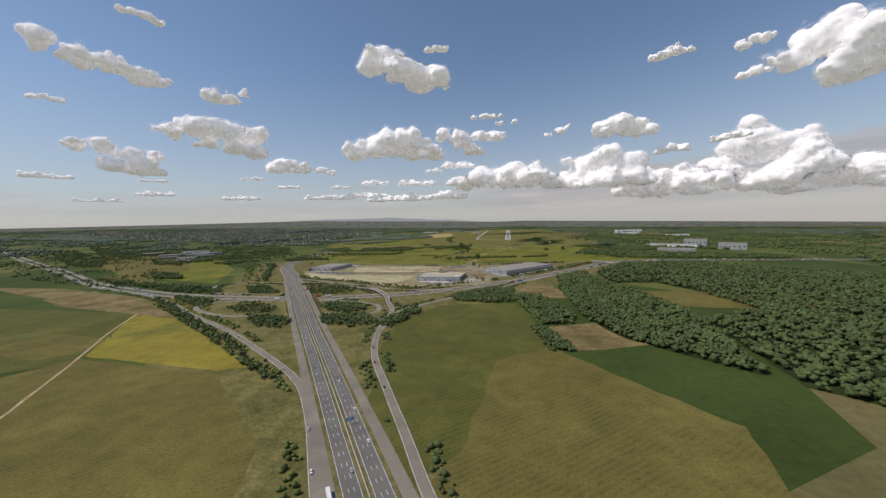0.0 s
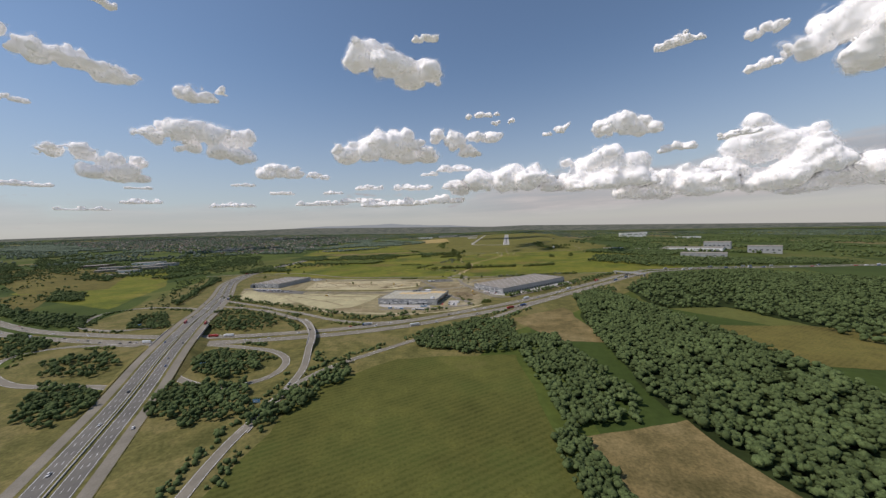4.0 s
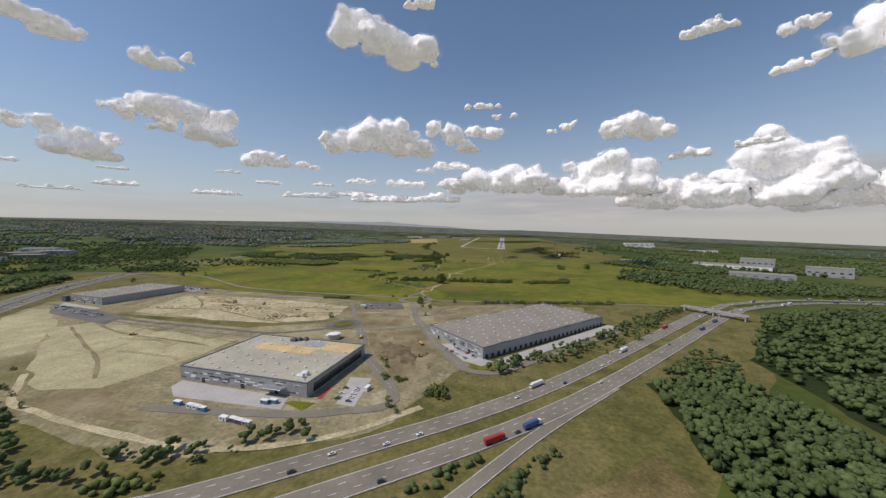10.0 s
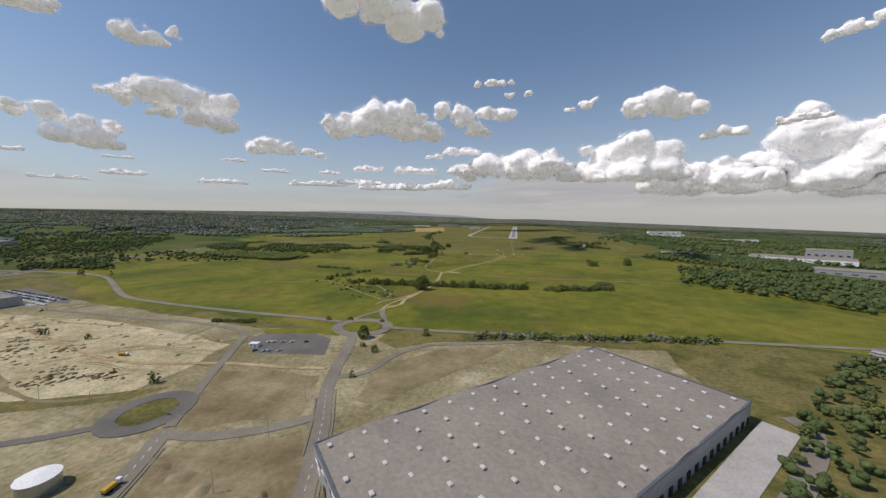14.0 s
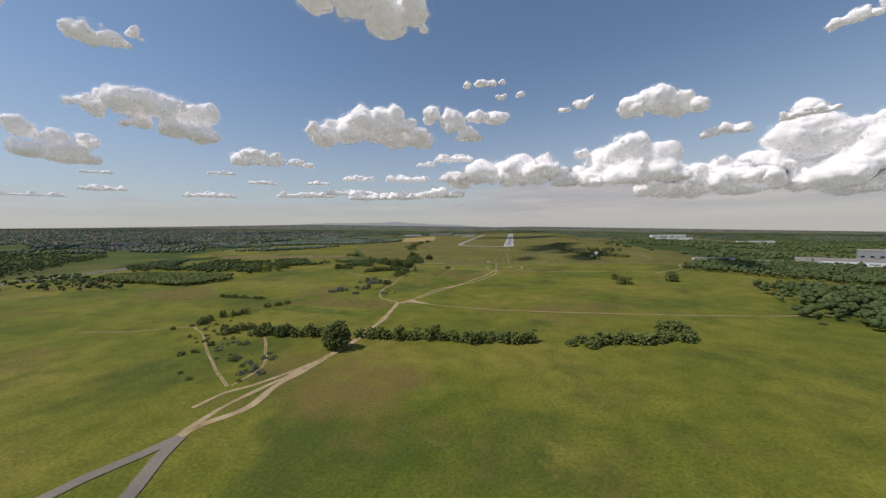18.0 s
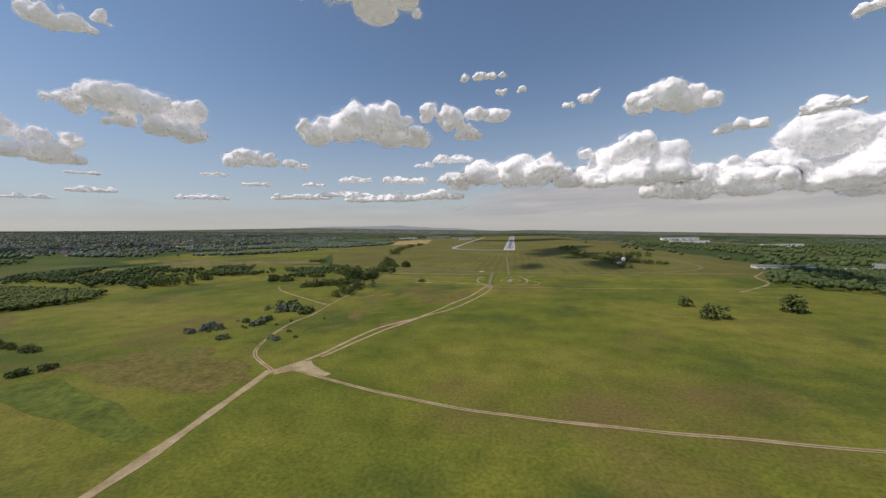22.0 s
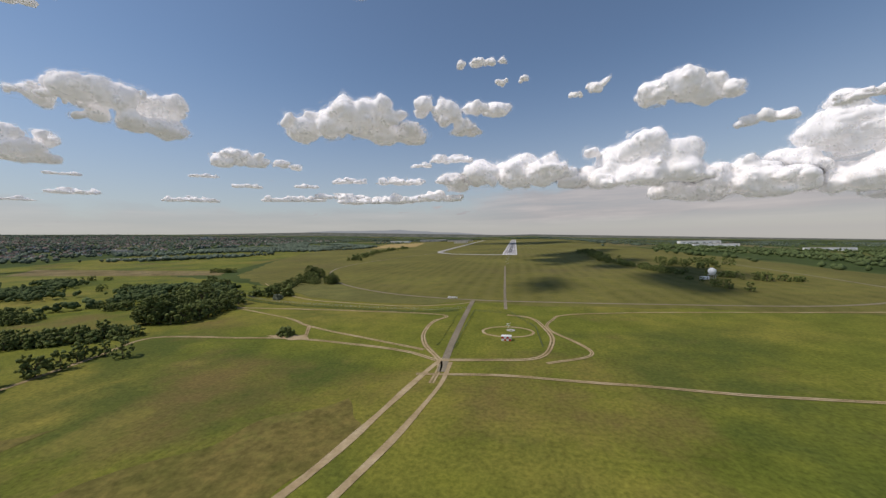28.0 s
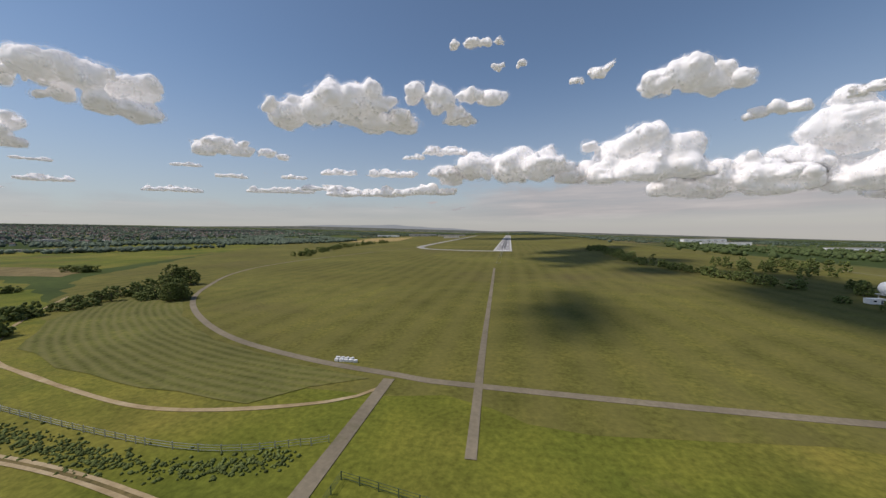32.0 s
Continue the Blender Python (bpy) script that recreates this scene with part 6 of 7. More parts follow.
def excavator(x, y, turn):
    root = tagged(new("excavator"), "small yellow tracked excavator on the bare earth", "excavator", "machines of the building site")
    root.matrix_basis = pose(x, y, 0.25, 0, 0, turn)
    for s in (-0.55, 0.55):
        part("track", box(bmesh.new(), 0, s, 0.22, 1.9, 0.34, 0.42, 0.12), M["black"], root)
    part("body", box(bmesh.new(), -0.3, 0, 0.78, 1.4, 1.2, 0.6, 0.08), M["machine"], root)
    part("cab", box(bmesh.new(), 0.2, 0.3, 1.2, 0.6, 0.55, 0.8, 0.06), M["glass"], root, "dark glazed cab")
    bm = box(bmesh.new(), 0, 0, 0, 1.9, 0.22, 0.26, 0.04)
    bm.transform(pose(1.1, -0.15, 1.5, 0, -35, 0))
    part("boom", bm, M["machine"], root)
    bm = box(bmesh.new(), 0, 0, 0, 1.2, 0.16, 0.2, 0.03)
    bm.transform(pose(2.1, -0.15, 1.45, 0, 60, 0))
    part("arm", bm, M["machine"], root)
    part("bucket", box(bmesh.new(), 2.35, -0.15, 0.8, 0.5, 0.6, 0.4, 0.08), M["metal"], root)


def dumper(x, y, turn):
    root = tagged(new("dump_truck"), "pale dump truck with an open load bed on bare earth", "dump truck", "machines of the building site")
    root.matrix_basis = pose(x, y, 0.25, 0, 0, turn)
    part("chassis", box(bmesh.new(), 0, 0, 0.45, 4.2, 0.7, 0.2), M["black"], root)
    part("cab", box(bmesh.new(), 1.6, 0, 1.0, 0.9, 1.2, 1.1, 0.1), M["white"], root)
    part("load_bed", box(bmesh.new(), -0.6, 0, 1.0, 2.8, 1.25, 0.8, 0.08), M["machine"], root)
    for px_, s in ((1.5, 1), (1.5, -1), (-0.6, 1), (-0.6, -1), (-1.5, 1), (-1.5, -1)):
        bm = bmesh.new()
        bmesh.ops.create_cone(bm, cap_ends=True, segments=12, radius1=0.28, radius2=0.28, depth=0.22, matrix=pose(px_, 0.55 * s, 0.28, 90))
        part("wheel", bm, M["black"], root)


for x, y, t in ((-41, 537, 200), (-151, 604, 20), (-300, 662, 80), (-243, 631, -40)):
    excavator(x, y, t)
for x, y, t in ((-45, 556, 120), (-84.5, 560, 100), (-166, 618, 10), (-228, 538, 30)):
    dumper(x, y, t)
for side, pts in ((-3.1, [(-90, 572), (-86, 564), (-77, 545), (-65, 527), (-53, 512), (-44, 500)]), (-3.0, [(-62, 610), (-53, 593), (-46, 578), (-40, 564), (-29, 546), (-19, 530)]), (3.0, [(-60, 606), (-53, 593), (-47, 580)])):
    tagged(ribbon("pavement", aside(spline(pts, 3), side), 0.6, 0.33, M["road"], 0.16), "pale footway with a kerb beside the new road", "", "", "structure")
for pts in ([(-94, 579), (-86, 564), (-77, 545), (-65, 527), (-53, 512), (-44, 500)], [(-62, 610), (-53, 593), (-46, 578), (-40, 564), (-29, 546), (-19, 530)]):
    dashes("lane_marking", spline(pts, 3), 0.12, 0.3, 1.4, 2.0, "white dashed centre line")
patch("dug_strip", [(-330, 604), (-352, 668), (-340, 670), (-318, 606)], 0.2, M["soil"], "brown dug strip beside the warehouse", 1.5)
patch("dug_strip", [(-176, 464), (-180, 472), (-166, 477), (-152, 474), (-134, 463), (-101, 460), (-143, 458)], 0.2, M["soil"], "dark dug basin at the site's edge", 2.5, 3)
tagged(ribbon("dirt_path", spline([(-215, 482), (-186, 462), (-161, 457), (-137, 454), (-118, 452), (-83, 452), (-50, 466), (-28, 488)], 3), 2.6, 0.21, M["sand"], 0.05, 0.5), "pale haul track along the site's edge", "", "", "structure")
patch("grass_strip", [(-300, 580), (-215, 578), (-160, 580), (-118, 600), (-124, 590), (-170, 566), (-270, 572)], 0.19, M["verge"], "dull green strip along the service road", 1.5)


# ---- vehicles ----
PAINTS = {}
for nm, c in (("white", (0.75, 0.75, 0.74)), ("silver", (0.45, 0.46, 0.47)), ("dark grey", (0.06, 0.065, 0.07)), ("red", (0.4, 0.03, 0.03)), ("blue", (0.04, 0.09, 0.25))):
    PAINTS[nm] = material(nm.replace(" ", "_") + "_car_paint", around(c, 0.95, 1.05), 1.0, 0.3, 0.0, spec=0.5)


def car_thing(colour):
    root = tagged(new("car"), colour + " car on the grey asphalt", "car", "cars")
    bm = box(bmesh.new(), 0, 0, 0.4, 2.3, 0.92, 0.38, 0.08)
    part("body", bm, PAINTS[colour], root)
    bm = box(bmesh.new(), -0.1, 0, 0.7, 1.25, 0.8, 0.32)
    for v in bm.verts:
        if v.co.z > 0.7:
            v.co.x = -0.1 + (v.co.x + 0.1) * 0.68
            v.co.y *= 0.82
    part("windows", bm, M["glass"], root, "dark glazing")
    part("roof", box(bmesh.new(), -0.1, 0, 0.87, 0.84, 0.64, 0.03), PAINTS[colour], root)
    for x in (-0.7, 0.7):
        for y in (-0.42, 0.42):
            bm = bmesh.new()
            bmesh.ops.create_cone(bm, cap_ends=True, segments=10, radius1=0.17, radius2=0.17, depth=0.12, matrix=Matrix.Translation((x, y, 0.17)) @ Matrix.Rotation(math.pi / 2, 4, "X"))
            part("wheel", bm, M["black"], root)
    return root


def truck_thing(colour, load):
    root = tagged(new("lorry"), "articulated lorry with a %s trailer" % load, "lorry", "lorries")
    bm = box(bmesh.new(), 3.1, 0, 1.0, 1.2, 1.3, 1.6, 0.08)
    part("cab", bm, PAINTS[colour], root)
    part("windscreen", box(bmesh.new(), 3.72, 0, 1.35, 0.06, 1.1, 0.5), M["glass"], root)
    part("trailer", box(bmesh.new(), -0.9, 0, 1.3, 6.6, 1.32, 1.5, 0.03), PAINTS[load] if load in PAINTS else M[load], root)
    part("chassis", box(bmesh.new(), 0, 0, 0.48, 7.0, 0.7, 0.16), M["black"], root)
    for x in (-3.4, -2.7, -2.0, 1.9, 3.1):
        bm = bmesh.new()
        bmesh.ops.create_cone(bm, cap_ends=True, segments=10, radius1=0.27, radius2=0.27, depth=1.3, matrix=Matrix.Translation((x, 0, 0.27)) @ Matrix.Rotation(math.pi / 2, 4, "X"))
        part("axle", bm, M["black"], root)
    return root


CARS = [car_thing(c) for c in PAINTS]
LORRIES = [truck_thing("white", "white"), truck_thing("blue", "silver"), truck_thing("red", "red"), truck_thing("white", "blue")]
first = set()


def park(src, x, y, z, turn):
    m = Matrix.Translation((x, y, z)) @ Matrix.Rotation(turn, 4, "Z")
    if src.name in first:
        return copy_thing(src, m)
    first.add(src.name)
    src.matrix_basis = m
    return src


def traffic(line, offs, every, share, top, seed, lo=0.0, hi=1.0):
    rng = np.random.default_rng(seed)
    s = 0.0
    nxt = rng.uniform(4, every)
    total = sum((b - a).length for a, b in zip(line, line[1:]))
    for a, b in zip(line, line[1:]):
        seg = (b - a).length
        while nxt < s + seg:
            p = a.lerp(b, (nxt - s) / seg)
            d = (b - a).to_2d().normalized()
            off = offs[int(rng.integers(len(offs)))]
            x, y = p.x + d.y * off, p.y - d.x * off
            if lo * total < nxt < hi * total:
                fwd = 0 if off > 0 else math.pi
                src = LORRIES[int(rng.choice(4, p=(0.34, 0.2, 0.2, 0.26)))] if rng.uniform() < share and abs(off) > 6 else CARS[int(rng.choice(5, p=(0.36, 0.22, 0.26, 0.08, 0.08)))]
                park(src, x, y, lay(x, y) + p.z + top, math.atan2(d.y, d.x) + fwd)
            nxt += rng.uniform(0.4, 1.6) * every
        s += seg


traffic(nsr, (-6.4, -4.6, -2.8, 2.8, 4.6, 6.4, 11.6, -11.6), 24, 0.12, 0.27, 11)
traffic(EW, (-10, -7.2, -4.5, 4.5, 7.2, 10), 13, 0.55, 0.25, 12, 0.28, 0.97)
traffic(spline(RAMPS[3], 5), (1.0, 0.9), 60, 0.2, 0.22, 13)
traffic(raised(spline(RAMPS[0], 5), Vector((-158, 395)), 3.4, 48), (1.0, 0.9), 60, 0.0, 0.24, 14)
rng = np.random.default_rng(21)


def lot(corner, along_v, across_v, n, rows_n, turn, fill):
    for r in range(rows_n):
        for k in range(n):
            if rng.uniform() < fill:
                x = corner[0] + along_v[0] * k + across_v[0] * r
                y = corner[1] + along_v[1] * k + across_v[1] * r
                park(CARS[int(rng.choice(5, p=(0.45, 0.2, 0.25, 0.05, 0.05)))], x, y, 0.22, turn)


lot((-62, 486), (-0.15, 1.5), (5, 0.3), 9, 2, 0.1, 0.65)
lot((-26, 556), (1.15, -1.15), (-3.6, -4.2), 13, 2, 0.8, 0.55)
lot((-372, 590), (1.6, -0.4), (-1.2, -4.2), 44, 2, 1.3, 0.6)


def car_pack(corner, n, rows_n, tone):
    """Cars parked close in the vehicle compound, far from the flight."""
    bm = bmesh.new()
    for r in range(rows_n):
        for k in range(n):
            if rng.uniform() < (0.75 if tone == "white" else 0.45):
                x, y = corner[0] + 1.8 * k + 1.5 * r, corner[1] - 0.3 * k + 4.4 * r
                box(bm, x, y, 0.6, 0.95, 2.3, 0.4)
                box(bm, x, y - 0.1, 0.93, 0.75, 1.1, 0.3)
    tagged(part("parked_cars", bm, PAINTS["white" if tone == "white" else "dark grey"]), "close rows of pale and dark cars in a vehicle compound", "cars", "", "stuff")


car_pack((-412, 690), 48, 3, "white")
car_pack((-411, 693), 48, 3, "dark")
car_pack((-372, 678), 30, 2, "white")
lot((-118, 634), (2.2, 0.5), (3, 12), 9, 2, 1.0, 0.35)


# ---- airfield things ----
dome = tagged(new("radar_dome"), "white ball-shaped radome on a lattice tower", "radome")
dome.matrix_basis = pose(134, 1240, 0)
bm = bmesh.new()
bmesh.ops.create_icosphere(bm, subdivisions=3, radius=2.5, matrix=Matrix.Translation((0, 0, 5.6)))
part("dome", bm, M["white"], dome)
part("platform", box(bmesh.new(), 0, 0, 3.2, 4.4, 4.4, 0.3), M["metal"], dome)
for x in (-1.5, 1.5):
    for y in (-1.5, 1.5):
        part("leg", box(bmesh.new(), x, y, 1.6, 0.25, 0.25, 3.2), M["metal"], dome)
for x in (-1.5, 1.5):
    part("brace", box(bmesh.new(), x, 0, 1.6, 0.12, 3.0, 0.15), M["metal"], dome)
    part("brace", box(bmesh.new(), 0, x, 1.0, 3.0, 0.12, 0.15), M["metal"], dome)
cabin(128.5, 1238, 0, 5, 2.6, 1.8, "white", "small white equipment hut beside the radome")

hut = tagged(new("localizer_hut"), "small hut chequered red and white on a gravel ring", "hut")
hut.matrix_basis = pose(-3.2, 1081, 0)
part("body", box(bmesh.new(), 0, 0, 0.75, 3.2, 1.6, 1.5, 0.03), M["white"], hut)
part("roof", box(bmesh.new(), 0, 0, 1.56, 3.4, 1.8, 0.12), M["white"], hut)
for k in range(4):
    for j in range(2):
        if (k + j) % 2:
            part("panel", box(bmesh.new(), -1.2 + 0.8 * k, -0.82, 0.4 + 0.72 * j, 0.78, 0.05, 0.7), M["red"], hut, "red panel")
ring("gravel_ring", -3, 1091, 9, 6.5, 0.9, 0.14, M["dirt"], "faint sandy ring track")
ring("concrete_pad", -2, 1093, 1.2, 1.0, 0.7, 0.16, M["concrete"], "small round concrete pad")
mast = tagged(new("aerial_mast"), "thin white aerial mast with cross arms", "mast")
mast.matrix_basis = pose(-3.0, 1096, 0)
part("pole", box(bmesh.new(), 0, 0, 0.9, 0.1, 0.1, 1.8), M["white"], mast)
for z in (1.1, 1.7):
    part("arm", box(bmesh.new(), 0, 0, z, 1.2, 0.08, 0.08), M["white"], mast)

fence = tagged(new("fence"), "green wire fence round the aerial compound", "fence")
corners = [(-19, 1070), (-19, 1122), (-2, 1119), (7, 1097), (8, 1074)]
post_me = bpy.data.meshes.new("post")
b = box(bmesh.new(), 0, 0, 0.55, 0.1, 0.1, 1.1)
b.to_mesh(post_me)
b.free()
post_me.materials.append(M["metal"])
green_post = post_me.copy()
green_post.materials[0] = M["wire"]
for (x0, y0), (x1, y1) in zip(corners, corners[1:]):
    n = max(2, int(math.hypot(x1 - x0, y1 - y0) / 2.2))
    for k in range(n):
        piece("post", green_post, fence, Matrix.Translation((x0 + (x1 - x0) * k / n, y0 + (y1 - y0) * k / n, 0)))
    ln = math.hypot(x1 - x0, y1 - y0)
    for z in (0.35, 0.7, 1.05):
        bm = box(bmesh.new(), 0, 0, z, ln, 0.04, 0.04)
        bm.transform(Matrix.Translation(((x0 + x1) / 2, (y0 + y1) / 2, 0)) @ Matrix.Rotation(math.atan2(y1 - y0, x1 - x0), 4, "Z"))
        part("wire", bm, M["wire"], fence)
row(BUSHES, (-24.6, 1072), (-25.6, 1116), 14, 0.5, 0.9, 0.2, 70)
ditch = spline([(-205, 1176), (-190, 1162), (-155, 1139), (-115, 1127), (-48, 1119.5), (-27, 1124)], 0.35)
rng = np.random.default_rng(88)
cs, ss = [], []
for p in ditch:
    for _ in range(6):
        cs.append((p.x + rng.normal(0, 0.5), p.y + rng.normal(0, 1.1), 0.12))
        ss.append(rng.uniform(0.12, 0.36))
tagged(new("ditch_weeds", clumps("ditch_weeds", cs, ss, M["leaf"], rng, OCTA, 0.4)), "long dark green weeds along a ditch by the fence", "weeds", "", "stuff")
boundary = tagged(new("perimeter_fence"), "long grey wire fence on thin posts beside a ditch", "fence")
line = spline([(-205, 1180), (-188, 1165), (-154, 1142.5), (-115, 1130.5), (-48, 1123), (-26, 1127), (-24, 1128)], 2.4)
for p in line:
    piece("post", post_me, boundary, Matrix.Translation((p.x, p.y, 0)))
for z in (0.3, 0.65, 1.0):
    o = ribbon("wire", line, 0.05, z, M["metal"], 0.04)
    o.parent = boundary

blocks = bpy.data.meshes.new("marker_block")
b = box(bmesh.new(), 0, 0, 0.3, 0.9, 0.6, 0.6, 0.06)
b.to_mesh(blocks)
b.free()
blocks.materials.append(M["paint"])
for k in range(9):
    ob = new("marker_block", blocks)
    ob.matrix_basis = pose(-37.5 + 1.1 * (k % 5) - 0.3 * (k // 5), 1154.6 + 1.1 * (k // 5), 0.05, 0, 0, 7 * k)
    tagged(ob, "cream concrete block lying on the grass", "block", "blocks on the airfield grass")

# approach light posts before the threshold
for k in range(10):
    for j in (-2, -1, 0, 1, 2):
        ob = new("approach_light", post_me)
        y = 1380 + 17 * k
        ob.matrix_basis = pose(along(y) + 0.8 * j, y, 0.02)
        tagged(ob, "short grey approach light post", "light post", "approach light posts")


# ---- town and sheds ----
def shed(x, y, w, d, h, turn, mat, label):
    root = tagged(new("shed"), label, "shed", "distant sheds")
    root.matrix_basis = pose(x, y, lay(x, y) - 0.5, 0, 0, turn)
    part("wall", box(bmesh.new(), 0, 0, h / 2, w, d, h), M[mat], root)
    bm = bmesh.new()
    vs = [(-w / 2 - 0.5, -d / 2 - 0.5, h), (w / 2 + 0.5, -d / 2 - 0.5, h), (w / 2 + 0.5, 0, h * 1.12), (-w / 2 - 0.5, 0, h * 1.12), (w / 2 + 0.5, d / 2 + 0.5, h), (-w / 2 - 0.5, d / 2 + 0.5, h)]
    v = [bm.verts.new(p) for p in vs]
    for f in ((0, 1, 2, 3), (3, 2, 4, 5), (0, 3, 5), (1, 4, 2)):
        bm.faces.new([v[i] for i in f])
    part("roof", bm, M["roof"], root)
    win = bpy.data.meshes.new("window")
    b = box(bmesh.new(), 0, 0, 0, w / 14, 0.3, h * 0.14)
    b.to_mesh(win)
    b.free()
    win.materials.append(M["glass"])
    for k in range(6):
        piece("window", win, root, Matrix.Translation((-w / 2 + w * (k + 0.5) / 6, -d / 2 - 0.05, h * 0.5)))


for x, y, w, d, h, t, mt, lb in ((305, 1245, 52, 16, 6, -12, "white", "long white shed among the trees"), (365, 1262, 40, 14, 5, -12, "render", "pale low shed among the trees"), (445, 1300, 60, 20, 5, -20, "white", "white factory shed beside the woods"),
                                 (560, 1330, 150, 60, 9, -35, "white", "very large pale factory hall"), (470, 1090, 90, 40, 9, -30, "clad", "large grey factory hall"), (680, 1430, 70, 30, 22, -35, "clad", "tall grey high-bay store"), (695, 1240, 70, 30, 20, -35, "clad", "tall grey high-bay store"),
                                 (780, 2540, 150, 30, 12, -10, "white", "long white hangar far off"), (1010, 2340, 120, 30, 10, -10, "white", "long white shed far off"), (950, 3040, 190, 40, 18, 0, "white", "long white hangar far off"),
                                 (-1072, 984, 70, 40, 7, 20, "white", "pale industrial shed west of the motorway"), (-992, 910, 60, 30, 6, 25, "clad", "grey industrial shed west of the motorway"), (-1144, 902, 60, 40, 7, 20, "tile", "red-brown industrial shed west of the motorway"), (-1320, 1560, 70, 30, 8, 15, "render", "cream industrial hall at the edge of the town"),
                                 (-990, 821, 50, 22, 6, 25, "roof", "brown-grey industrial shed by the gardens"), (-1040, 869, 60, 26, 7, 25, "clad", "grey industrial shed by the gardens"), (-928, 822, 44, 20, 6, 25, "white", "pale industrial shed by the gardens"), (-926, 882, 50, 24, 7, 25, "roof", "brown-grey industrial shed by the gardens"), (-974, 950, 60, 26, 8, 25, "clad", "grey industrial shed by the gardens"), (-880, 763, 40, 16, 5, 30, "render", "cream workshop by the gardens"), (-1268, 1439, 46, 20, 7, 15, "render", "cream hall at the edge of the town"), (-740, 1500, 34, 14, 5, 10, "render", "small cream shed at the edge of the town"), (-700, 1515, 20, 12, 6, 10, "render", "cream gravel works building"), (-780, 1485, 26, 10, 4, 10, "render", "low cream shed by the town"), (-1020, 1660, 50, 20, 8, 10, "render", "cream hall at the edge of the town"),
                                 (-330, 2950, 150, 40, 8, 5, "render", "distant pale terminal building"), (-520, 3050, 160, 40, 12, 5, "clad", "distant grey airport hangar"), (-250, 2500, 60, 30, 8, 0, "render", "distant pale airport building"), (-700, 2950, 120, 40, 10, 0, "white", "distant white airport hangar"), (-2030, 2850, 60, 40, 16, 0, "render", "cream block in the town")):
    shed(x, y, w, d, h, t, mt, lb)


def house_meshes(seed):
    rng = np.random.default_rng(seed)
    w, d, h = rng.uniform(5, 8), rng.uniform(4.5, 6), rng.uniform(2.4, 4.2)
    bm = box(bmesh.new(), 0, 0, h / 2, w, d, h)
    wall = bpy.data.meshes.new("wall")
    bm.to_mesh(wall)
    bm.free()
    wall.materials.append(M["render"])
    r = h + d * 0.42
    rf = mesh_of("roof", [(-w / 2 - 0.3, -d / 2 - 0.3, h - 0.1), (w / 2 + 0.3, -d / 2 - 0.3, h - 0.1), (w / 2 + 0.3, 0, r), (-w / 2 - 0.3, 0, r), (w / 2 + 0.3, d / 2 + 0.3, h - 0.1), (-w / 2 - 0.3, d / 2 + 0.3, h - 0.1)], [(0, 1, 2, 3), (3, 2, 4, 5), (0, 3, 5), (1, 4, 2)], M["tile"])
    bm = box(bmesh.new(), w * 0.2, 0.4, r + 0.2, 0.5, 0.5, 1.0)
    ch = bpy.data.meshes.new("chimney")
    bm.to_mesh(ch)
    bm.free()
    ch.materials.append(M["render"])
    return wall, rf, ch


HOUSES = [house_meshes(k) for k in range(6)]
rng = np.random.default_rng(77)
placed = 0
while placed < 280:
    t = rng.uniform(0, 1) ** 1.6
    x, y = -900 - 1900 * t + rng.normal(0, 160), 1400 + 1100 * t + rng.normal(0, 260)
    if not inside(x, y, TOWN):
        continue
    placed += 1
    root = tagged(new("house"), "pale rendered house with a red tiled gable roof", "house", "houses of the town")
    root.matrix_basis = pose(x, y, lay(x, y) - 0.2, 0, 0, rng.uniform(0, 180))
    for nm, me in zip(("wall", "roof", "chimney"), HOUSES[int(rng.integers(6))]):
        piece(nm, me, root)


def far_houses(count, seed):
    """The rest of the town, too many to count."""
    rng = np.random.default_rng(seed)
    wv, wf, rv, rf = [], [], [], []
    n = 0
    while n < count:
        x, y = rng.uniform(-3800, -900), rng.uniform(1300, 3900)
        if not inside(x, y, TOWN):
            continue
        n += 1
        w, d, h, a = rng.uniform(6, 13), rng.uniform(5, 8), rng.uniform(3, 6.5), rng.uniform(0, 3.14)
        z = lay(x, y) - 0.2
        c, s = math.cos(a), math.sin(a)
        q = lambda u, v, hh: (x + u * c - v * s, y + u * s + v * c, z + hh)
        k = len(wv)
        wv += [q(-w / 2, -d / 2, 0), q(w / 2, -d / 2, 0), q(w / 2, d / 2, 0), q(-w / 2, d / 2, 0), q(-w / 2, -d / 2, h), q(w / 2, -d / 2, h), q(w / 2, d / 2, h), q(-w / 2, d / 2, h)]
        wf += [(k, k + 1, k + 5, k + 4), (k + 1, k + 2, k + 6, k + 5), (k + 2, k + 3, k + 7, k + 6), (k + 3, k, k + 4, k + 7)]
        k = len(rv)
        r = h + d * 0.45
        rv += [q(-w / 2 - 0.3, -d / 2 - 0.3, h), q(w / 2 + 0.3, -d / 2 - 0.3, h), q(w / 2 + 0.3, 0, r), q(-w / 2 - 0.3, 0, r), q(w / 2 + 0.3, d / 2 + 0.3, h), q(-w / 2 - 0.3, d / 2 + 0.3, h)]
        rf += [(k, k + 1, k + 2, k + 3), (k + 3, k + 2, k + 4, k + 5), (k, k + 3, k + 5), (k + 1, k + 4, k + 2)]
    root = tagged(new("far_houses"), "rows of distant town houses with red roofs", "houses", "", "stuff")
    piece("walls", mesh_of("walls", wv, wf, M["render"]), root)
    piece("roofs", mesh_of("roofs", rv, rf, M["tile"]), root)


far_houses(1300, 5)

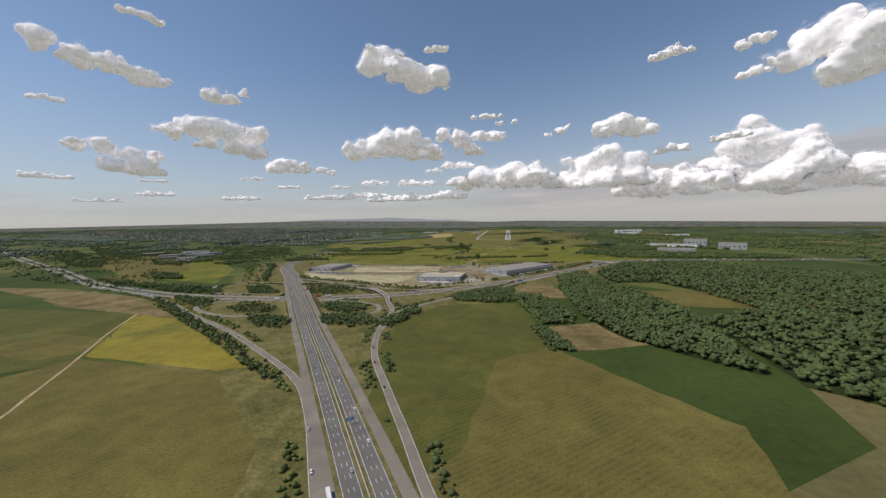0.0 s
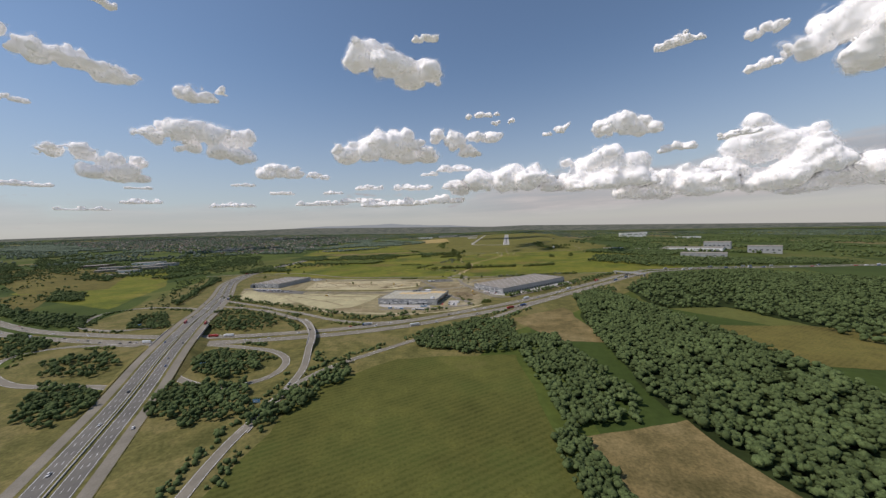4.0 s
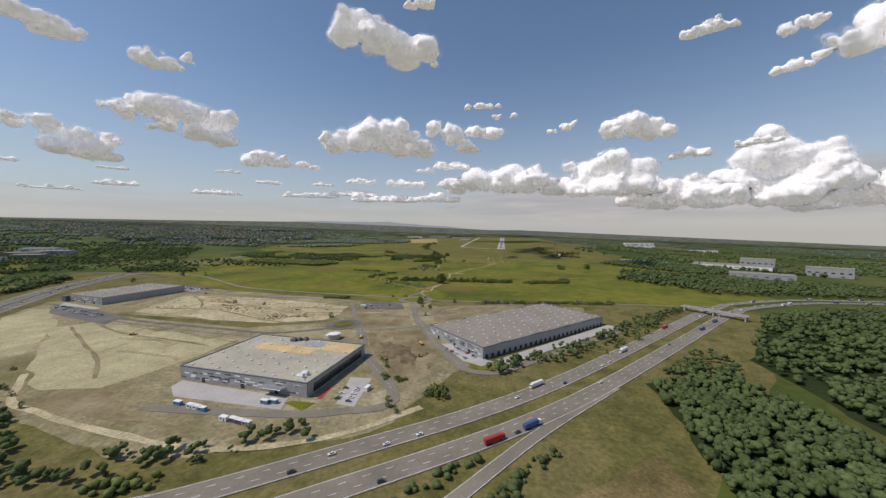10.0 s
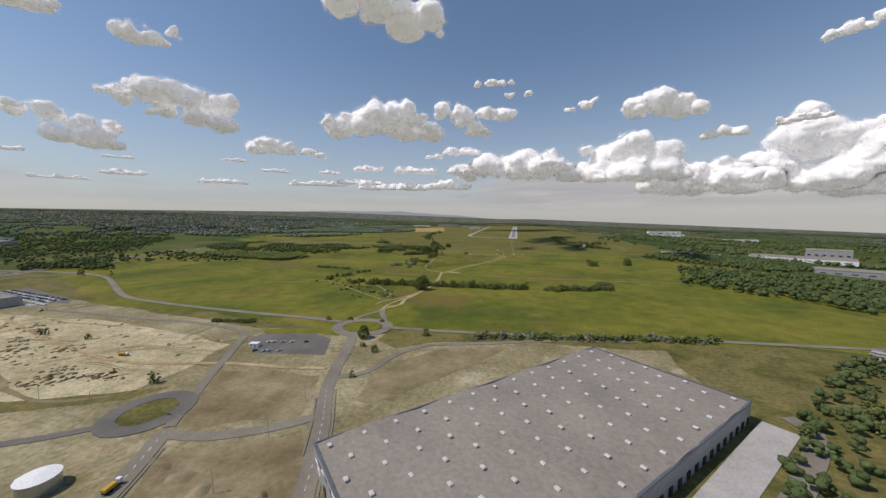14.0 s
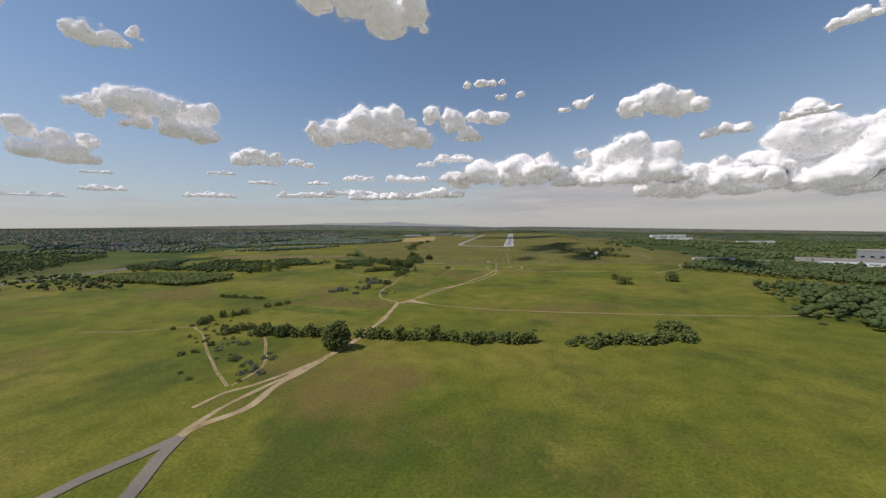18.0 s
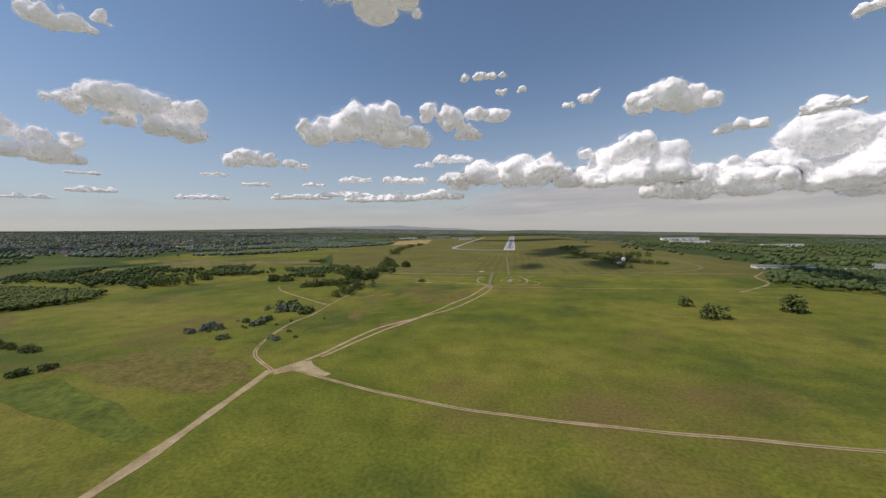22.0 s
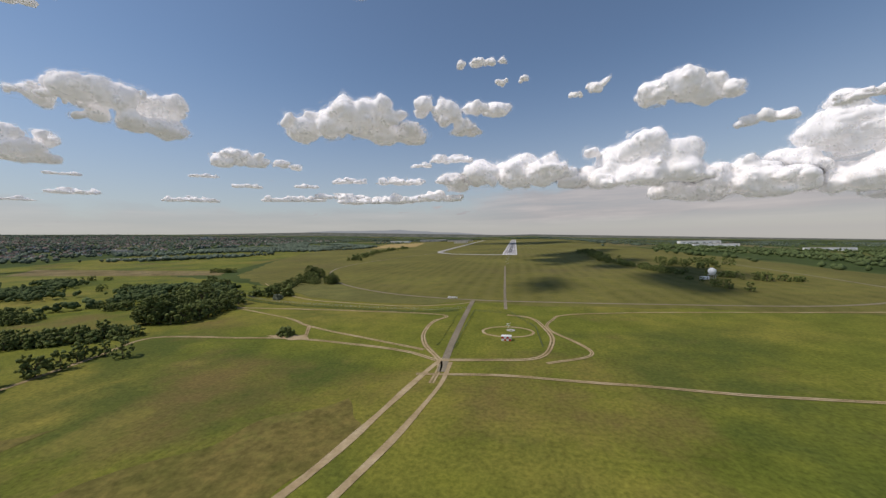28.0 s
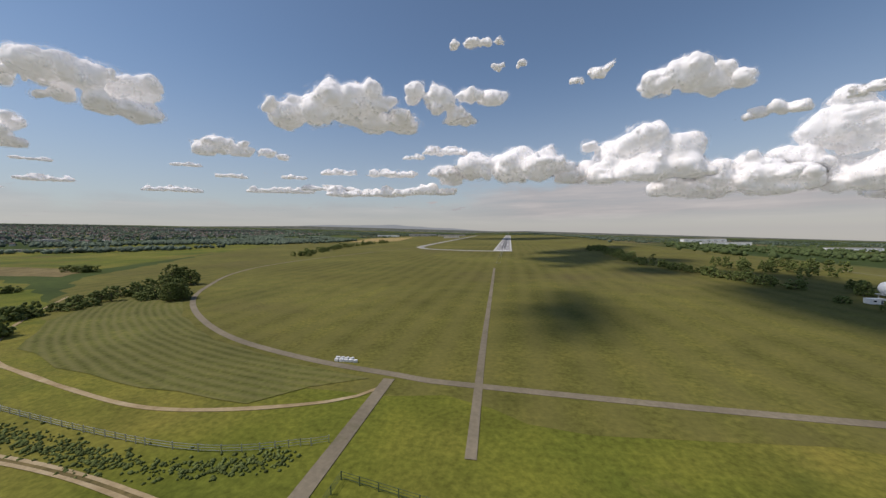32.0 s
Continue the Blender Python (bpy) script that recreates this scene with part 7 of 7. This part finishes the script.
# motorway bridge and signs
bridge = tagged(new("overpass"), "concrete motorway overpass on round piers", "bridge")
for k in range(-3, 4):
    for s in (-1, 1):
        bm = bmesh.new()
        p = CROSS + Vector((0.79, 0.61)) * (k * 4.2) + Vector((-0.61, 0.79)) * (s * 1.5)
        bmesh.ops.create_cone(bm, cap_ends=True, segments=12, radius1=0.45, radius2=0.45, depth=3.6, matrix=Matrix.Translation((p.x, p.y, 1.7)))
        part("pier", bm, M["concrete"], bridge)
for off in (-14.3, 14.3):
    ln = [p for p in aside(nsr, off) if (p.to_2d() - CROSS).length < 32]
    o = ribbon("parapet", ln, 0.35, 0.9, M["concrete"], 1.5)
    o.parent = bridge
flyover = tagged(new("flyover"), "curved concrete flyover of a slip road", "bridge")
fl = [p for p in raised(spline(RAMPS[0], 5), Vector((-158, 395)), 3.4, 48)]
for off in (-2.5, 2.5):
    o = ribbon("parapet", [p for p in aside(fl, off) if p.z > 2.0], 0.25, 0.75, M["concrete"], 1.4)
    o.parent = flyover
for px, py in ((-150, 383), (-158, 394), (-166, 405), (-143, 368)):
    bm = bmesh.new()
    bmesh.ops.create_cone(bm, cap_ends=True, segments=12, radius1=0.6, radius2=0.6, depth=3.4, matrix=Matrix.Translation((px, py, 1.6)))
    part("pier", bm, M["concrete"], flyover)
hb = tagged(new("overbridge"), "small concrete road bridge over the motorway", "bridge")
hb.matrix_basis = pose(166, 668, 0, 0, 0, 42)
part("deck", box(bmesh.new(), 0, 0, 3.4, 5, 44, 0.7, 0.05), M["concrete"], hb)
for y in (-21, -1, 19):
    part("pier", box(bmesh.new(), 0, y, 1.6, 4, 0.8, 3.2), M["concrete"], hb)
for x in (-2.4, 2.4):
    part("rail", box(bmesh.new(), x, 0, 4.1, 0.15, 44, 0.7), M["metal"], hb)
for off in (0.0,):
    tagged(ribbon("median_barrier", nsr, 0.35, 0.75, M["concrete"], 0.5), "low concrete median barrier", "", "", "structure")


def gantry(x, y, turn):
    root = tagged(new("road_sign"), "blue motorway direction sign on two posts", "road sign", "motorway signs")
    root.matrix_basis = pose(x, y, 0.1, 0, 0, turn)
    part("board", box(bmesh.new(), 0, 0, 2.6, 3.4, 0.12, 1.6, 0.03), M["blue"], root)
    for s in (-1.3, 1.3):
        part("post", box(bmesh.new(), s, 0.1, 1.3, 0.15, 0.15, 2.6), M["metal"], root)
    for k in range(2):
        part("text_bar", box(bmesh.new(), -0.3, -0.08, 2.35 + 0.5 * k, 1.8, 0.02, 0.18), M["white"], root)


for x, y, t in ((-117, 282, 10), (-70, 130, 37), (-186, 320, 37), (-340, 400, 100)):
    gantry(x, y, t)


def lamp(x, y, turn, h=5.5):
    root = tagged(new("street_lamp"), "slender grey street lamp with one arm", "street lamp", "street lamps")
    root.matrix_basis = pose(x, y, 0.1, 0, 0, turn)
    part("pole", box(bmesh.new(), 0, 0, h / 2, 0.1, 0.1, h), M["metal"], root)
    part("arm", box(bmesh.new(), 0.5, 0, h, 1.0, 0.07, 0.07), M["metal"], root)
    part("lantern", box(bmesh.new(), 1.0, 0, h - 0.02, 0.5, 0.2, 0.1), M["clad2"], root)


for k in range(7):
    lamp(-68 + 1.6 * k, 640 - 19 * k, 180)
for k in range(6):
    lamp(-130 - 22 * k, 584 - 0.6 * k * k, 90)

# the remaining bushes, a scrub too thick to count
for leafy, kind in ((SILVER, "silver"), (BUSHES, "green"), (TREES + TALL, "tall")):
    bm = bmesh.new()
    for src, m in scrub:
        if src in leafy:
            n = len(bm.verts)
            bm.from_mesh(next(c for c in src.children if c.name.startswith("crown")).data)
            bm.verts.ensure_lookup_table()
            bmesh.ops.transform(bm, matrix=m, verts=bm.verts[n:])
    if bm.verts:
        tagged(part("scrub", bm, M["silver" if kind == "silver" else "leaf"]), "rows of green trees far across the meadow" if kind == "tall" else "thick %s scrub scattered over the meadow" % kind, "scrub", "", "stuff")
